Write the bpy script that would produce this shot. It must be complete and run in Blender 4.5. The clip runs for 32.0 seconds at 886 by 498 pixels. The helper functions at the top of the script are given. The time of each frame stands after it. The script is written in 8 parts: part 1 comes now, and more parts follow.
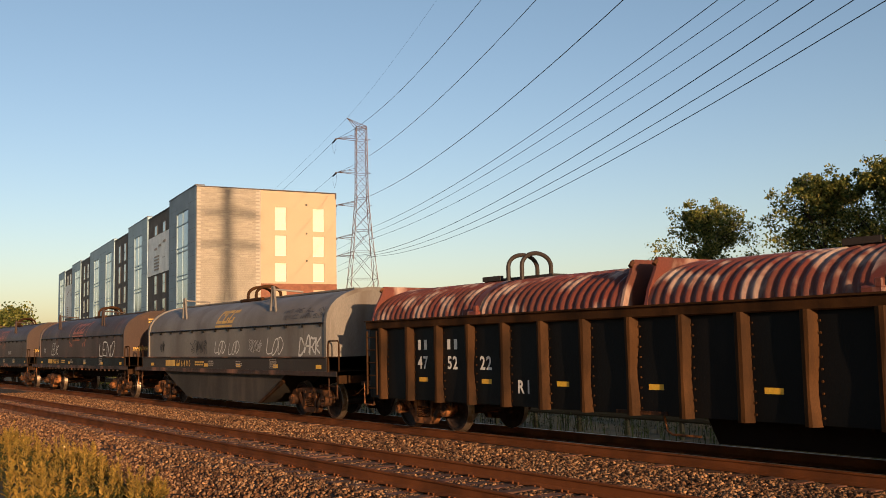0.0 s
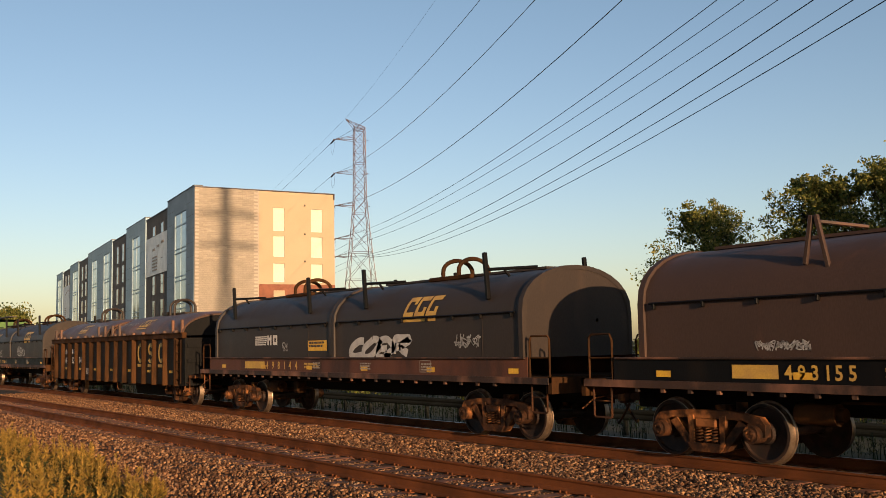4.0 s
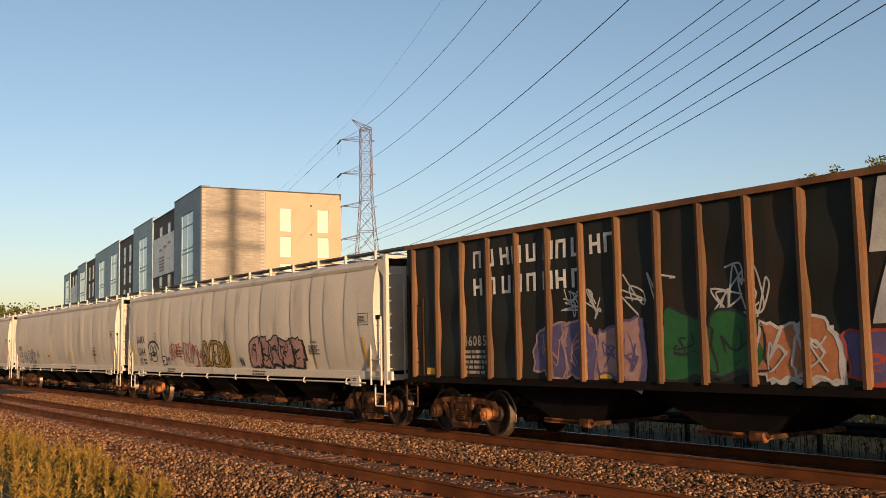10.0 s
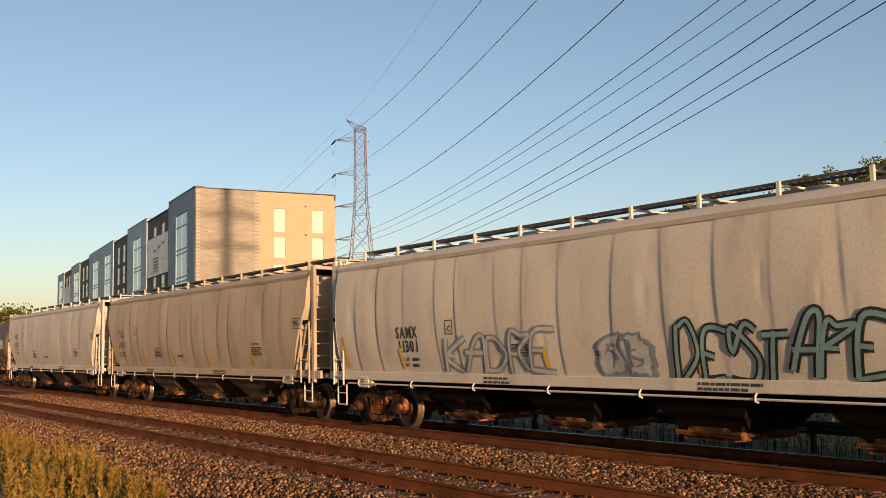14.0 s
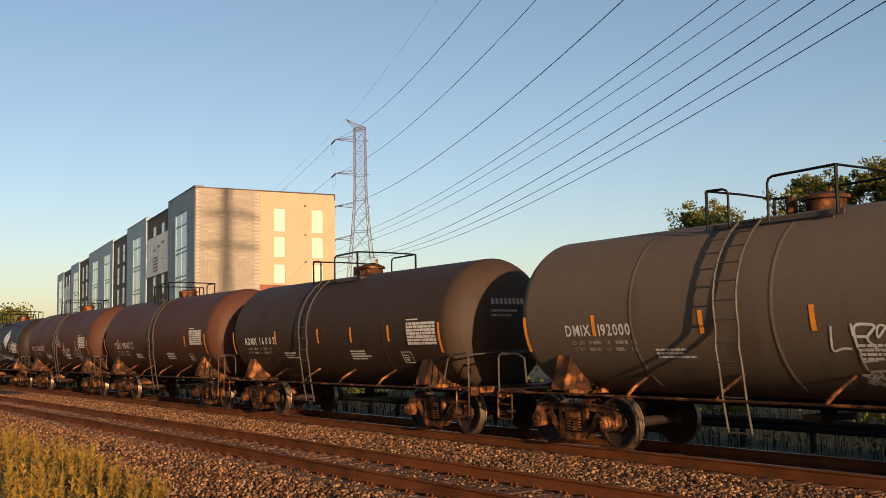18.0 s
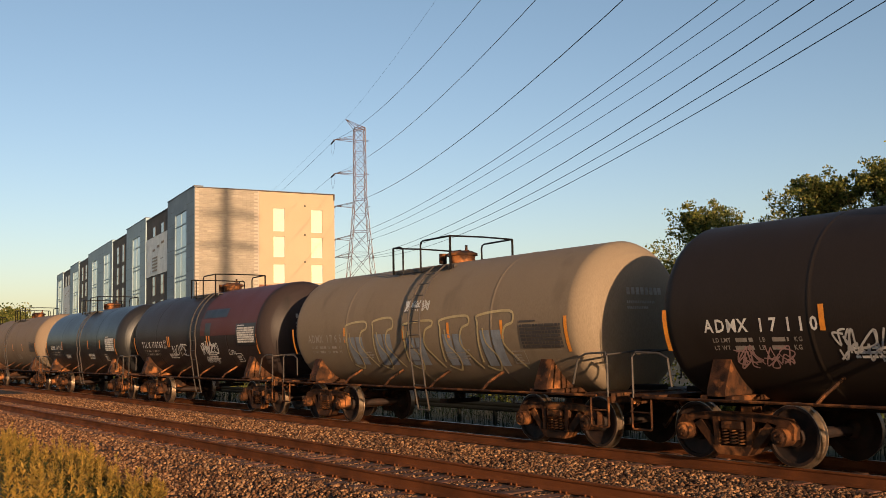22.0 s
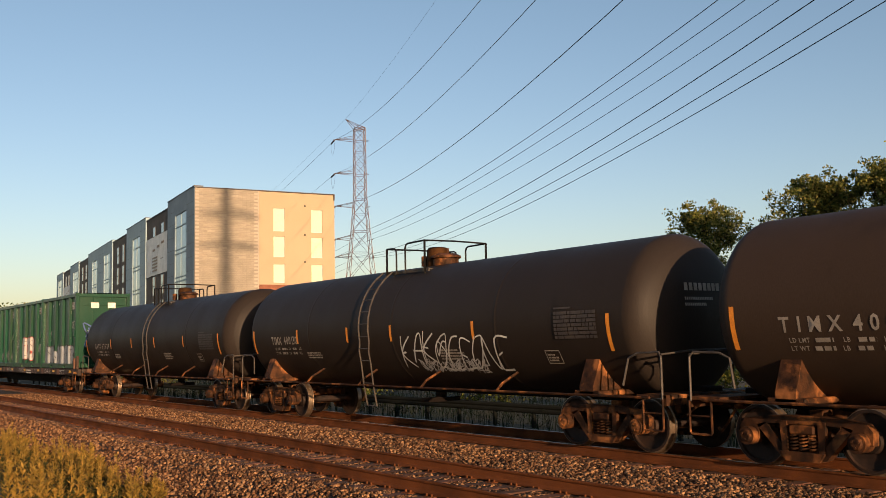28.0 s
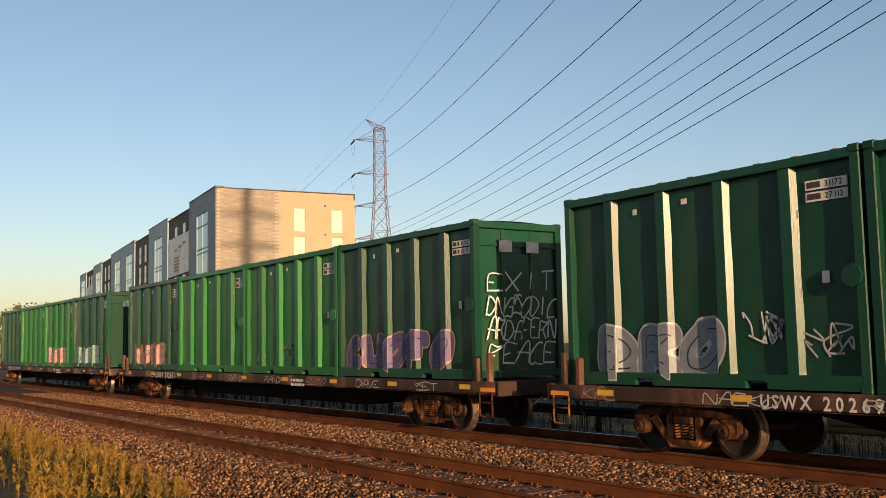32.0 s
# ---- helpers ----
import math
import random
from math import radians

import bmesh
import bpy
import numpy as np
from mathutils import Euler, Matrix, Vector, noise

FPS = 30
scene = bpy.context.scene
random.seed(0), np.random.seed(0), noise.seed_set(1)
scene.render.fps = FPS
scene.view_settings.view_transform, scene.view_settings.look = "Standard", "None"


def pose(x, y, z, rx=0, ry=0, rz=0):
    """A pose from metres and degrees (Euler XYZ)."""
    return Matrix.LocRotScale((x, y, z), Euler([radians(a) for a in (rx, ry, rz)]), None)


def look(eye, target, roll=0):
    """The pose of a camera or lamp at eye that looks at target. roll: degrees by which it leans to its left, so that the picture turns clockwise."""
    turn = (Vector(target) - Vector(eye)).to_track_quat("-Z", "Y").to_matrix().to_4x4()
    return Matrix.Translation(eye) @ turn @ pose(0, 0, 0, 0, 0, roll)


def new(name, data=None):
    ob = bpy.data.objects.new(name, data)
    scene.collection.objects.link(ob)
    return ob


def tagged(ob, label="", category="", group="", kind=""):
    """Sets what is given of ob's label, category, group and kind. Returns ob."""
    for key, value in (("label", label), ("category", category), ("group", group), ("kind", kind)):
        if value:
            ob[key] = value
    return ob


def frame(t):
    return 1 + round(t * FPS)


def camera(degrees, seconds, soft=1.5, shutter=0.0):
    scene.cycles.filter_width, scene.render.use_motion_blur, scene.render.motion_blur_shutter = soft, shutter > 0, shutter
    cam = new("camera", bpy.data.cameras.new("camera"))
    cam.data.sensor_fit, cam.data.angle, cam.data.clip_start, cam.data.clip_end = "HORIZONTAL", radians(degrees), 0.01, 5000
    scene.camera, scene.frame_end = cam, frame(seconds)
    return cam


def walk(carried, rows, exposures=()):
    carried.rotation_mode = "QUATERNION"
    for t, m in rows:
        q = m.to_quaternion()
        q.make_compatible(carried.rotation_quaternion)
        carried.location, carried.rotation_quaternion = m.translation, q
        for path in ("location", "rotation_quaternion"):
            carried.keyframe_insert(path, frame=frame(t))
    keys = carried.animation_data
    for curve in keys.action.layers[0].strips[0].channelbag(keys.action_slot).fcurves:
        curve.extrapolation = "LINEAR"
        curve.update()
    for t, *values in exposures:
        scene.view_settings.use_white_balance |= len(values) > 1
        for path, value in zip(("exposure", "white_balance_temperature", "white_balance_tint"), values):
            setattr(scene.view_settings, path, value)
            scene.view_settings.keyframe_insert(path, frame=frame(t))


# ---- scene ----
cam = camera(48.73, 32.0, soft=0.6)
EYE = Vector((0.0, 0.0, 1.886))


def aim(yaw, pitch):
    """The standing camera, turned by small angles in degrees from its resting view."""
    a, b = radians(54.449 + yaw), radians(5.578 + pitch)
    way = Vector((-math.sin(a) * math.cos(b), math.cos(a) * math.cos(b), math.sin(b)))
    return look(EYE, EYE + way, -1.109)


# seconds, yaw, pitch
SWAY = [(0.0, .096, -.066), (0.5, .08, -.066), (1.0, .048, -.066), (1.5, .032, -.066), (2.0, .016, -.066), (2.5, 0, -.06),
        (4.5, -.016, 0), (5.0, -.032, .033), (5.5, -.064, .033), (6.0, 0, .033), (6.5, .128, .033), (7.0, .096, .033),
        (7.5, .112, .01), (8.0, .385, 0), (8.5, .289, 0), (9.0, .193, 0), (9.5, .385, 0), (10.0, .369, 0), (10.5, .193, 0),
        (11.0, .144, .01), (11.5, .096, .033), (12.0, .09, .033), (12.5, .064, .033), (13.0, .048, .033), (13.5, .048, .03),
        (15.5, .032, .01), (18.0, .03, 0), (18.5, 0, 0), (30.5, 0, 0), (31.0, .096, 0), (31.5, .658, 0), (32.0, 1.188, 0)]
walk(cam, [(t, aim(a, b)) for t, a, b in SWAY], exposures=[(0.0, 0.82, 6500, 16), (32.0, 0.82, 6500, 16)])

# ---- world and sun ----
SUN_AZ, SUN_EL = radians(-12.5), radians(7.7)   # azimuth from +x, turning to +y
sun_way = Vector((math.cos(SUN_AZ) * math.cos(SUN_EL), math.sin(SUN_AZ) * math.cos(SUN_EL), math.sin(SUN_EL)))
world = bpy.data.worlds.new("evening_sky")
world.use_nodes = True
scene.world = world
wn = world.node_tree.nodes
sky = wn.new("ShaderNodeTexSky")
sky.sky_type, sky.sun_disc = "NISHITA", False
sky.sun_elevation, sky.sun_rotation = SUN_EL, math.pi / 2 - SUN_AZ
sky.air_density, sky.dust_density, sky.ozone_density = 1.0, 0.9, 1.5
wn["Background"].inputs["Strength"].default_value = 0.1
# tint put over the sky colour: its lowest part turns bluer and less green
wc, wsep, wramp, wmul = wn.new("ShaderNodeTexCoord"), wn.new("ShaderNodeSeparateXYZ"), wn.new("ShaderNodeValToRGB"), wn.new("ShaderNodeMix")
wramp.color_ramp.elements[0].color, wramp.color_ramp.elements[1].color = (1.0, 0.975, 1.08, 1), (1, 1, 1, 1)
wramp.color_ramp.elements[0].position, wramp.color_ramp.elements[1].position = 0.02, 0.36
wmul.data_type, wmul.blend_type = "RGBA", "MULTIPLY"
wmul.inputs[0].default_value = 1.0
wl = world.node_tree.links.new
wl(wc.outputs["Generated"], wsep.inputs[0]), wl(wsep.outputs[2], wramp.inputs[0]), wl(sky.outputs[0], wmul.inputs[6]), wl(wramp.outputs[0], wmul.inputs[7])
wl(wmul.outputs[2], wn["Background"].inputs["Color"])
sun_data = bpy.data.lights.new("sun", "SUN")
sun_data.energy, sun_data.angle, sun_data.color = 5.0, radians(0.53), (1.0, 0.68, 0.38)
sun = new("sun", sun_data)
sun.matrix_world = look(sun_way * 300, (0, 0, 0))


# ---- materials ----
def mat(name, col, rough=0.6, metal=0.0, col2=None, scale=3.0, amount=0.5, bump=0.15, fine=40.0, stretch=1.0, dirt=None, dirt_amount=0.4, dirt_scale=1.2, vary=0.0, spec=0.3):
    """Procedural paint, metal or mineral: a base with broad variation, fine grain, relief and stains."""
    m = bpy.data.materials.new(name)
    m.use_nodes = True
    nt = m.node_tree
    n, link = nt.nodes, nt.links.new
    p = n["Principled BSDF"]
    p.inputs["Metallic"].default_value = metal
    p.inputs["Specular IOR Level"].default_value = spec
    tc, info = n.new("ShaderNodeTexCoord"), n.new("ShaderNodeObjectInfo")
    shift = n.new("ShaderNodeVectorMath")
    shift.operation = "MULTIPLY_ADD"
    shift.inputs[1].default_value = (1, 1, 1)
    comb = n.new("ShaderNodeCombineXYZ")
    mul = n.new("ShaderNodeMath")
    mul.operation = "MULTIPLY"
    mul.inputs[1].default_value = 37.0
    link(info.outputs["Random"], mul.inputs[0])
    for k in range(3):
        link(mul.outputs[0], comb.inputs[k])
    link(tc.outputs["Object"], shift.inputs[0])
    link(comb.outputs[0], shift.inputs[2])
    mp = n.new("ShaderNodeMapping")
    mp.inputs["Scale"].default_value = (1, 1, stretch)
    link(shift.outputs[0], mp.inputs["Vector"])

    def noise_tex(s, detail=5.0):
        t = n.new("ShaderNodeTexNoise")
        t.inputs["Scale"].default_value, t.inputs["Detail"].default_value = s, detail
        link(mp.outputs[0], t.inputs["Vector"])
        return t

    def ramp(src, lo, hi):
        r = n.new("ShaderNodeMapRange")
        r.inputs["From Min"].default_value, r.inputs["From Max"].default_value = lo, hi
        link(src, r.inputs["Value"])
        return r.outputs[0]

    def mix(fac, a, b):
        x = n.new("ShaderNodeMix")
        x.data_type = "RGBA"
        for s, v in ((x.inputs[0], fac), (x.inputs[6], a), (x.inputs[7], b)):
            if isinstance(v, tuple):
                s.default_value = (*v[:3], 1)
            elif isinstance(v, float):
                s.default_value = v
            else:
                link(v, s)
        return x.outputs[2]

    col2 = col2 or tuple(c * 0.7 for c in col)
    broad, grain = noise_tex(scale), noise_tex(fine, 3.0)
    f = ramp(broad.outputs[0], 0.5 - 0.35 * (1.1 - amount), 0.5 + 0.35 * (1.1 - amount))
    out = mix(f, col, col2)
    g = mix(ramp(grain.outputs[0], 0.3, 0.7), (0.86, 0.86, 0.86), (1.1, 1.1, 1.1))
    mm = n.new("ShaderNodeMix")
    mm.data_type, mm.blend_type = "RGBA", "MULTIPLY"
    mm.inputs[0].default_value = 1.0
    link(out, mm.inputs[6])
    link(g, mm.inputs[7])
    out = mm.outputs[2]
    if dirt:
        d = noise_tex(dirt_scale, 7.0)
        out = mix(ramp(d.outputs[0], 0.62 - dirt_amount * 0.3, 0.72 - dirt_amount * 0.1), out, dirt)
    if vary:
        hsv = n.new("ShaderNodeHueSaturation")
        link(ramp(info.outputs["Random"], -0.0, 1.0), hsv.inputs["Value"])
        r = n.new("ShaderNodeMapRange")
        r.inputs["To Min"].default_value, r.inputs["To Max"].default_value = 1 - vary, 1 + vary
        link(info.outputs["Random"], r.inputs["Value"])
        link(r.outputs[0], hsv.inputs["Value"])
        link(out, hsv.inputs["Color"])
        out = hsv.outputs[0]
    link(out, p.inputs["Base Color"])
    rr = n.new("ShaderNodeMapRange")
    rr.inputs["To Min"].default_value, rr.inputs["To Max"].default_value = max(0.03, rough - 0.1), min(1, rough + 0.12)
    link(broad.outputs[0], rr.inputs["Value"])
    link(rr.outputs[0], p.inputs["Roughness"])
    if bump:
        b = n.new("ShaderNodeBump")
        b.inputs["Strength"].default_value, b.inputs["Distance"].default_value = bump, 0.02
        link(grain.outputs[0], b.inputs["Height"])
        link(b.outputs[0], p.inputs["Normal"])
    return m


def island_mat(name, cols, rough=0.9, bump=0.3, fine=60.0, trans=0.0):
    """For joined pieces: every island takes a colour of its own between those given."""
    m = bpy.data.materials.new(name)
    m.use_nodes = True
    n, link = m.node_tree.nodes, m.node_tree.links.new
    p = n["Principled BSDF"]
    geo, ramp = n.new("ShaderNodeNewGeometry"), n.new("ShaderNodeValToRGB")
    el = ramp.color_ramp.elements
    while len(el) < len(cols):
        el.new(0.5)
    for k, c in enumerate(cols):
        el[k].position, el[k].color = k / (len(cols) - 1), (*c, 1)
    link(geo.outputs["Random Per Island"], ramp.inputs[0])
    link(ramp.outputs[0], p.inputs["Base Color"])
    p.inputs["Roughness"].default_value = rough
    p.inputs["Specular IOR Level"].default_value = 0.12
    tex, b = n.new("ShaderNodeTexNoise"), n.new("ShaderNodeBump")
    tex.inputs["Scale"].default_value, b.inputs["Strength"].default_value, b.inputs["Distance"].default_value = fine, bump, 0.01
    link(tex.outputs[0], b.inputs["Height"])
    link(b.outputs[0], p.inputs["Normal"])
    if trans:
        tr, mx = n.new("ShaderNodeBsdfTranslucent"), n.new("ShaderNodeMixShader")
        mx.inputs[0].default_value = trans
        link(ramp.outputs[0], tr.inputs["Color"])
        link(p.outputs[0], mx.inputs[1])
        link(tr.outputs[0], mx.inputs[2])
        link(mx.outputs[0], n["Material Output"].inputs["Surface"])
    return m


M_STEEL = mat("truck_steel", (0.066, 0.027, 0.012), 0.62, 0.1, (0.016, 0.009, 0.006), 5.0, 0.7, 0.4, 60, dirt=(0.29, 0.11, 0.036), dirt_amount=0.3, dirt_scale=3, spec=0.1)
M_TREAD = mat("wheel_tread", (0.30, 0.23, 0.17), 0.4, 0.8, (0.16, 0.10, 0.06), 8.0, 0.5, 0.1)
M_WHEEL = mat("wheel_disc", (0.026, 0.012, 0.007), 0.7, 0.1, (0.010, 0.006, 0.005), 6.0, 0.6, 0.3)
M_RAILSIDE = mat("rail_rust", (0.135, 0.043, 0.014), 0.85, 0.0, (0.075, 0.025, 0.009), 1.5, 0.6, 0.4, 80, spec=0.1)
M_RAILHEAD = mat("rail_head", (0.35, 0.27, 0.22), 0.38, 0.85, (0.22, 0.14, 0.1), 0.7, 0.6, 0.05)
M_TIE = mat("tie_wood", (0.15, 0.06, 0.035), 0.9, 0, (0.055, 0.029, 0.018), 3.0, 0.6, 0.6, 50, 0.3, vary=0.3)
M_BLACK = mat("black_paint", (0.003, 0.003, 0.003), 0.5, 0, (0.005, 0.004, 0.0035), 1.2, 0.6, 0.15, 50, 0.35, dirt=(0.010, 0.007, 0.005), dirt_amount=0.2, spec=0.12)
M_TANK = {}
for key, c1, c2, ro in (("umber", (0.040, 0.025, 0.017), (0.030, 0.020, 0.014), 0.48), ("black", (0.022, 0.016, 0.013), (0.015, 0.012, 0.010), 0.42),
                        ("brown", (0.066, 0.027, 0.017), (0.04, 0.02, 0.014), 0.48), ("gloss", (0.012, 0.012, 0.013), (0.02, 0.017, 0.016), 0.28),
                        ("cream", (0.19, 0.145, 0.1), (0.16, 0.12, 0.082), 0.55), ("tan", (0.18, 0.13, 0.09), (0.15, 0.11, 0.075), 0.55),
                        ("maroon", (0.085, 0.028, 0.026), (0.07, 0.024, 0.022), 0.4), ("soot", (0.024, 0.018, 0.017), (0.032, 0.021, 0.02), 0.36), ("grime", (0.105, 0.078, 0.058), (0.085, 0.062, 0.046), 0.55)):
    M_TANK[key] = mat("tank_" + key, c1, ro + 0.1, 0, tuple(0.45 * a + 0.55 * b for a, b in zip(c2, c1)), 0.9, 0.1, 0.1, 70, 0.25, dirt=tuple(0.75 * a for a in c1), dirt_amount=0.15, dirt_scale=1.6, spec=0.4 if key == "gloss" else 0.13)
M_HOPPER = {}
for key, c1, c2 in (("grey", (0.47, 0.42, 0.35), (0.43, 0.38, 0.315)), ("beige", (0.37, 0.29, 0.21), (0.33, 0.255, 0.18)), ("white", (0.47, 0.42, 0.355), (0.43, 0.38, 0.32))):
    M_HOPPER[key] = mat("hopper_" + key, c1, 0.6, 0, c2, 0.8, 0.4, 0.05, 60, 0.35, dirt=tuple(0.8 * a for a in c2), dirt_amount=0.2, dirt_scale=1.6)
M_GREENCAR = mat("green_hopper_paint", (0.022, 0.042, 0.018), 0.5, 0, (0.036, 0.038, 0.015), 0.9, 0.5, 0.15, 50, 0.2, dirt=(0.06, 0.045, 0.02), dirt_amount=0.35, spec=0.2)
M_BAY = mat("grimy_hopper_bay", (0.10, 0.068, 0.045), 0.7, 0, (0.05, 0.034, 0.024), 1.5, 0.6, 0.2, 40, 0.4)
M_TANRIB = mat("rust_tan_rib", (0.13, 0.062, 0.026), 0.6, 0, (0.07, 0.034, 0.016), 1.8, 0.6, 0.15, 50, 0.3, vary=0.25, spec=0.15)
# green ribs yellowed: the low sun on them is put into the colour
M_GREENRIB = mat("sunlit_green_rib", (0.095, 0.085, 0.024), 0.5, 0, (0.06, 0.06, 0.018), 1.5, 0.5, 0.15, 50, 0.3)
M_LIME = mat("fresh_green_paint", (0.055, 0.13, 0.02), 0.5, 0, (0.045, 0.10, 0.02), 1.5, 0.5, 0.1, 50, 0.3)
M_DKGREEN = mat("faded_black_green", (0.010, 0.0115, 0.0075), 0.5, 0, (0.017, 0.015, 0.010), 0.9, 0.5, 0.15, 50, 0.2, dirt=(0.035, 0.02, 0.011), dirt_amount=0.3, spec=0.2)
M_COILGREY = mat("weathered_grey_hood", (0.160, 0.140, 0.120), 0.55, 0.1, (0.108, 0.092, 0.080), 0.7, 0.6, 0.12, 50, 0.3, dirt=(0.09, 0.07, 0.055), dirt_amount=0.35)
M_COILBROWN = mat("brown_hood", (0.052, 0.03, 0.022), 0.5, 0, (0.038, 0.024, 0.019), 0.7, 0.4, 0.12, 50, 0.3, dirt=(0.09, 0.042, 0.026), dirt_amount=0.2, spec=0.14)
M_COILBLACK = mat("sooty_hood", (0.026, 0.02, 0.017), 0.5, 0, (0.034, 0.025, 0.02), 0.7, 0.3, 0.12, 50, 0.3, dirt=(0.045, 0.03, 0.022), dirt_amount=0.15, spec=0.14)
M_SOOTSILL = mat("sooty_grey_sill", (0.05, 0.042, 0.036), 0.6, 0, (0.03, 0.025, 0.021), 0.8, 0.6, 0.12, 50, 0.3, dirt=(0.07, 0.055, 0.045), dirt_amount=0.3, spec=0.1)
M_REDHOOD = mat("rusty_red_hood", (0.115, 0.026, 0.015), 0.5, 0, (0.08, 0.026, 0.016), 1.5, 0.7, 0.15, 50, 0.5, dirt=(0.34, 0.24, 0.19), dirt_amount=0.34, dirt_scale=1.8)
M_GONBROWN = mat("gondola_hood_brown", (0.082, 0.044, 0.028), 0.5, 0, (0.06, 0.034, 0.024), 0.8, 0.6, 0.12, 50, 0.4, dirt=(0.17, 0.075, 0.04), dirt_amount=0.3)
M_RIB = mat("rusted_rib", (0.05, 0.021, 0.007), 0.7, 0.0, (0.02, 0.0095, 0.004), 2.5, 0.7, 0.1, 60, 0.4, vary=0.2, spec=0.06)
M_CONT = mat("green_container", (0.004, 0.040, 0.022), 0.32, 0, (0.007, 0.041, 0.022), 0.7, 0.5, 0.1, 40, 0.3, dirt=(0.02, 0.045, 0.022), dirt_amount=0.3, vary=0.25, spec=0.27)
M_CONTFRESH = mat("fresh_green_container", (0.010, 0.115, 0.022), 0.35, 0, (0.014, 0.10, 0.022), 0.7, 0.5, 0.1, 40, 0.3, dirt=(0.03, 0.07, 0.025), dirt_amount=0.25, vary=0.25, spec=0.27)
M_CONTTOP = mat("container_cover", (0.17, 0.06, 0.04), 0.7, 0, (0.07, 0.05, 0.04), 3, 0.6, 0.3)
M_FLAT = mat("flat_car_rust", (0.045, 0.022, 0.013), 0.65, 0.05, (0.02, 0.012, 0.009), 1.5, 0.7, 0.3, 60, 0.5, dirt=(0.2, 0.09, 0.05), dirt_amount=0.4)
M_GRATE = mat("galvanised_grating", (0.10, 0.085, 0.072), 0.55, 0.5, (0.06, 0.05, 0.045), 4, 0.5, 0.2)
M_YELLOW = mat("yellow_tape", (0.62, 0.36, 0.03), 0.4, 0, (0.5, 0.26, 0.03), 6, 0.5, 0.05)
M_ORANGE = mat("orange_tape", (0.75, 0.27, 0.03), 0.35, 0, (0.6, 0.2, 0.03), 6, 0.5, 0.05)
M_WHITE = mat("white_lettering", (0.62, 0.59, 0.54), 0.6, 0, (0.48, 0.44, 0.4), 6, 0.6, 0.05)
M_DIMWHITE = mat("faded_lettering", (0.30, 0.26, 0.22), 0.6, 0, (0.2, 0.17, 0.14), 6, 0.6, 0.05)
M_DARKINK = mat("dark_lettering", (0.035, 0.03, 0.03), 0.6, 0, (0.06, 0.05, 0.045), 6, 0.5, 0.05)
M_GOLD = mat("gold_emblem", (0.50, 0.30, 0.05), 0.5, 0, (0.38, 0.22, 0.06), 4, 0.6, 0.05)
M_RUSTRED = mat("rust_red_emblem", (0.30, 0.085, 0.035), 0.55, 0, (0.2, 0.06, 0.03), 4, 0.6, 0.05)
M_RUSTSIDE = mat("rust_red_trough", (0.10, 0.034, 0.016), 0.6, 0, (0.06, 0.022, 0.012), 1.2, 0.6, 0.2, 50, 0.4, dirt=(0.03, 0.016, 0.011), dirt_amount=0.25)
M_PANEL = mat("black_panel", (0.012, 0.012, 0.013), 0.4, 0, None, 4, 0.5, 0.05)
M_INK = {k: mat("spray_" + k, c, 0.5, 0, tuple(0.75 * a for a in c), 5, 0.6, 0.03) for k, c in
         (("white", (0.6, 0.58, 0.54)), ("violet", (0.10, 0.08, 0.17)), ("navy", (0.03, 0.03, 0.08)), ("pink", (0.34, 0.2, 0.18)), ("green", (0.02, 0.10, 0.03)),
          ("red", (0.33, 0.05, 0.035)), ("gold", (0.32, 0.2, 0.035)), ("teal", (0.16, 0.26, 0.25)), ("black", (0.025, 0.022, 0.022)), ("orange", (0.36, 0.14, 0.06)),
          ("silver", (0.42, 0.40, 0.38)), ("slate", (0.2, 0.22, 0.25)), ("blue", (0.06, 0.1, 0.26)), ("straw", (0.42, 0.33, 0.17)))}
# near black: the shade beneath the cars is put into this colour
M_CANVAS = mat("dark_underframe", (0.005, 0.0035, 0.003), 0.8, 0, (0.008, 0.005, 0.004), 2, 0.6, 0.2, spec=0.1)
# guard rail steel, with the shade behind the train put into its colour
M_GUARD = mat("shaded_guard_rail_steel", (0.016, 0.018, 0.016), 0.85, 0.0, (0.011, 0.012, 0.01), 1.0, 0.5, 0.1, spec=0.08)
M_GALV = mat("galvanised_steel", (0.15, 0.11, 0.105), 0.6, 0.3, (0.10, 0.07, 0.065), 1.0, 0.5, 0.1)
M_WIRE = mat("conductor", (0.07, 0.075, 0.09), 0.5, 0.3, None, 2, 0.4, 0.0)
M_CERAMIC = mat("insulator", (0.05, 0.05, 0.055), 0.3, 0, None, 2, 0.4, 0.0)


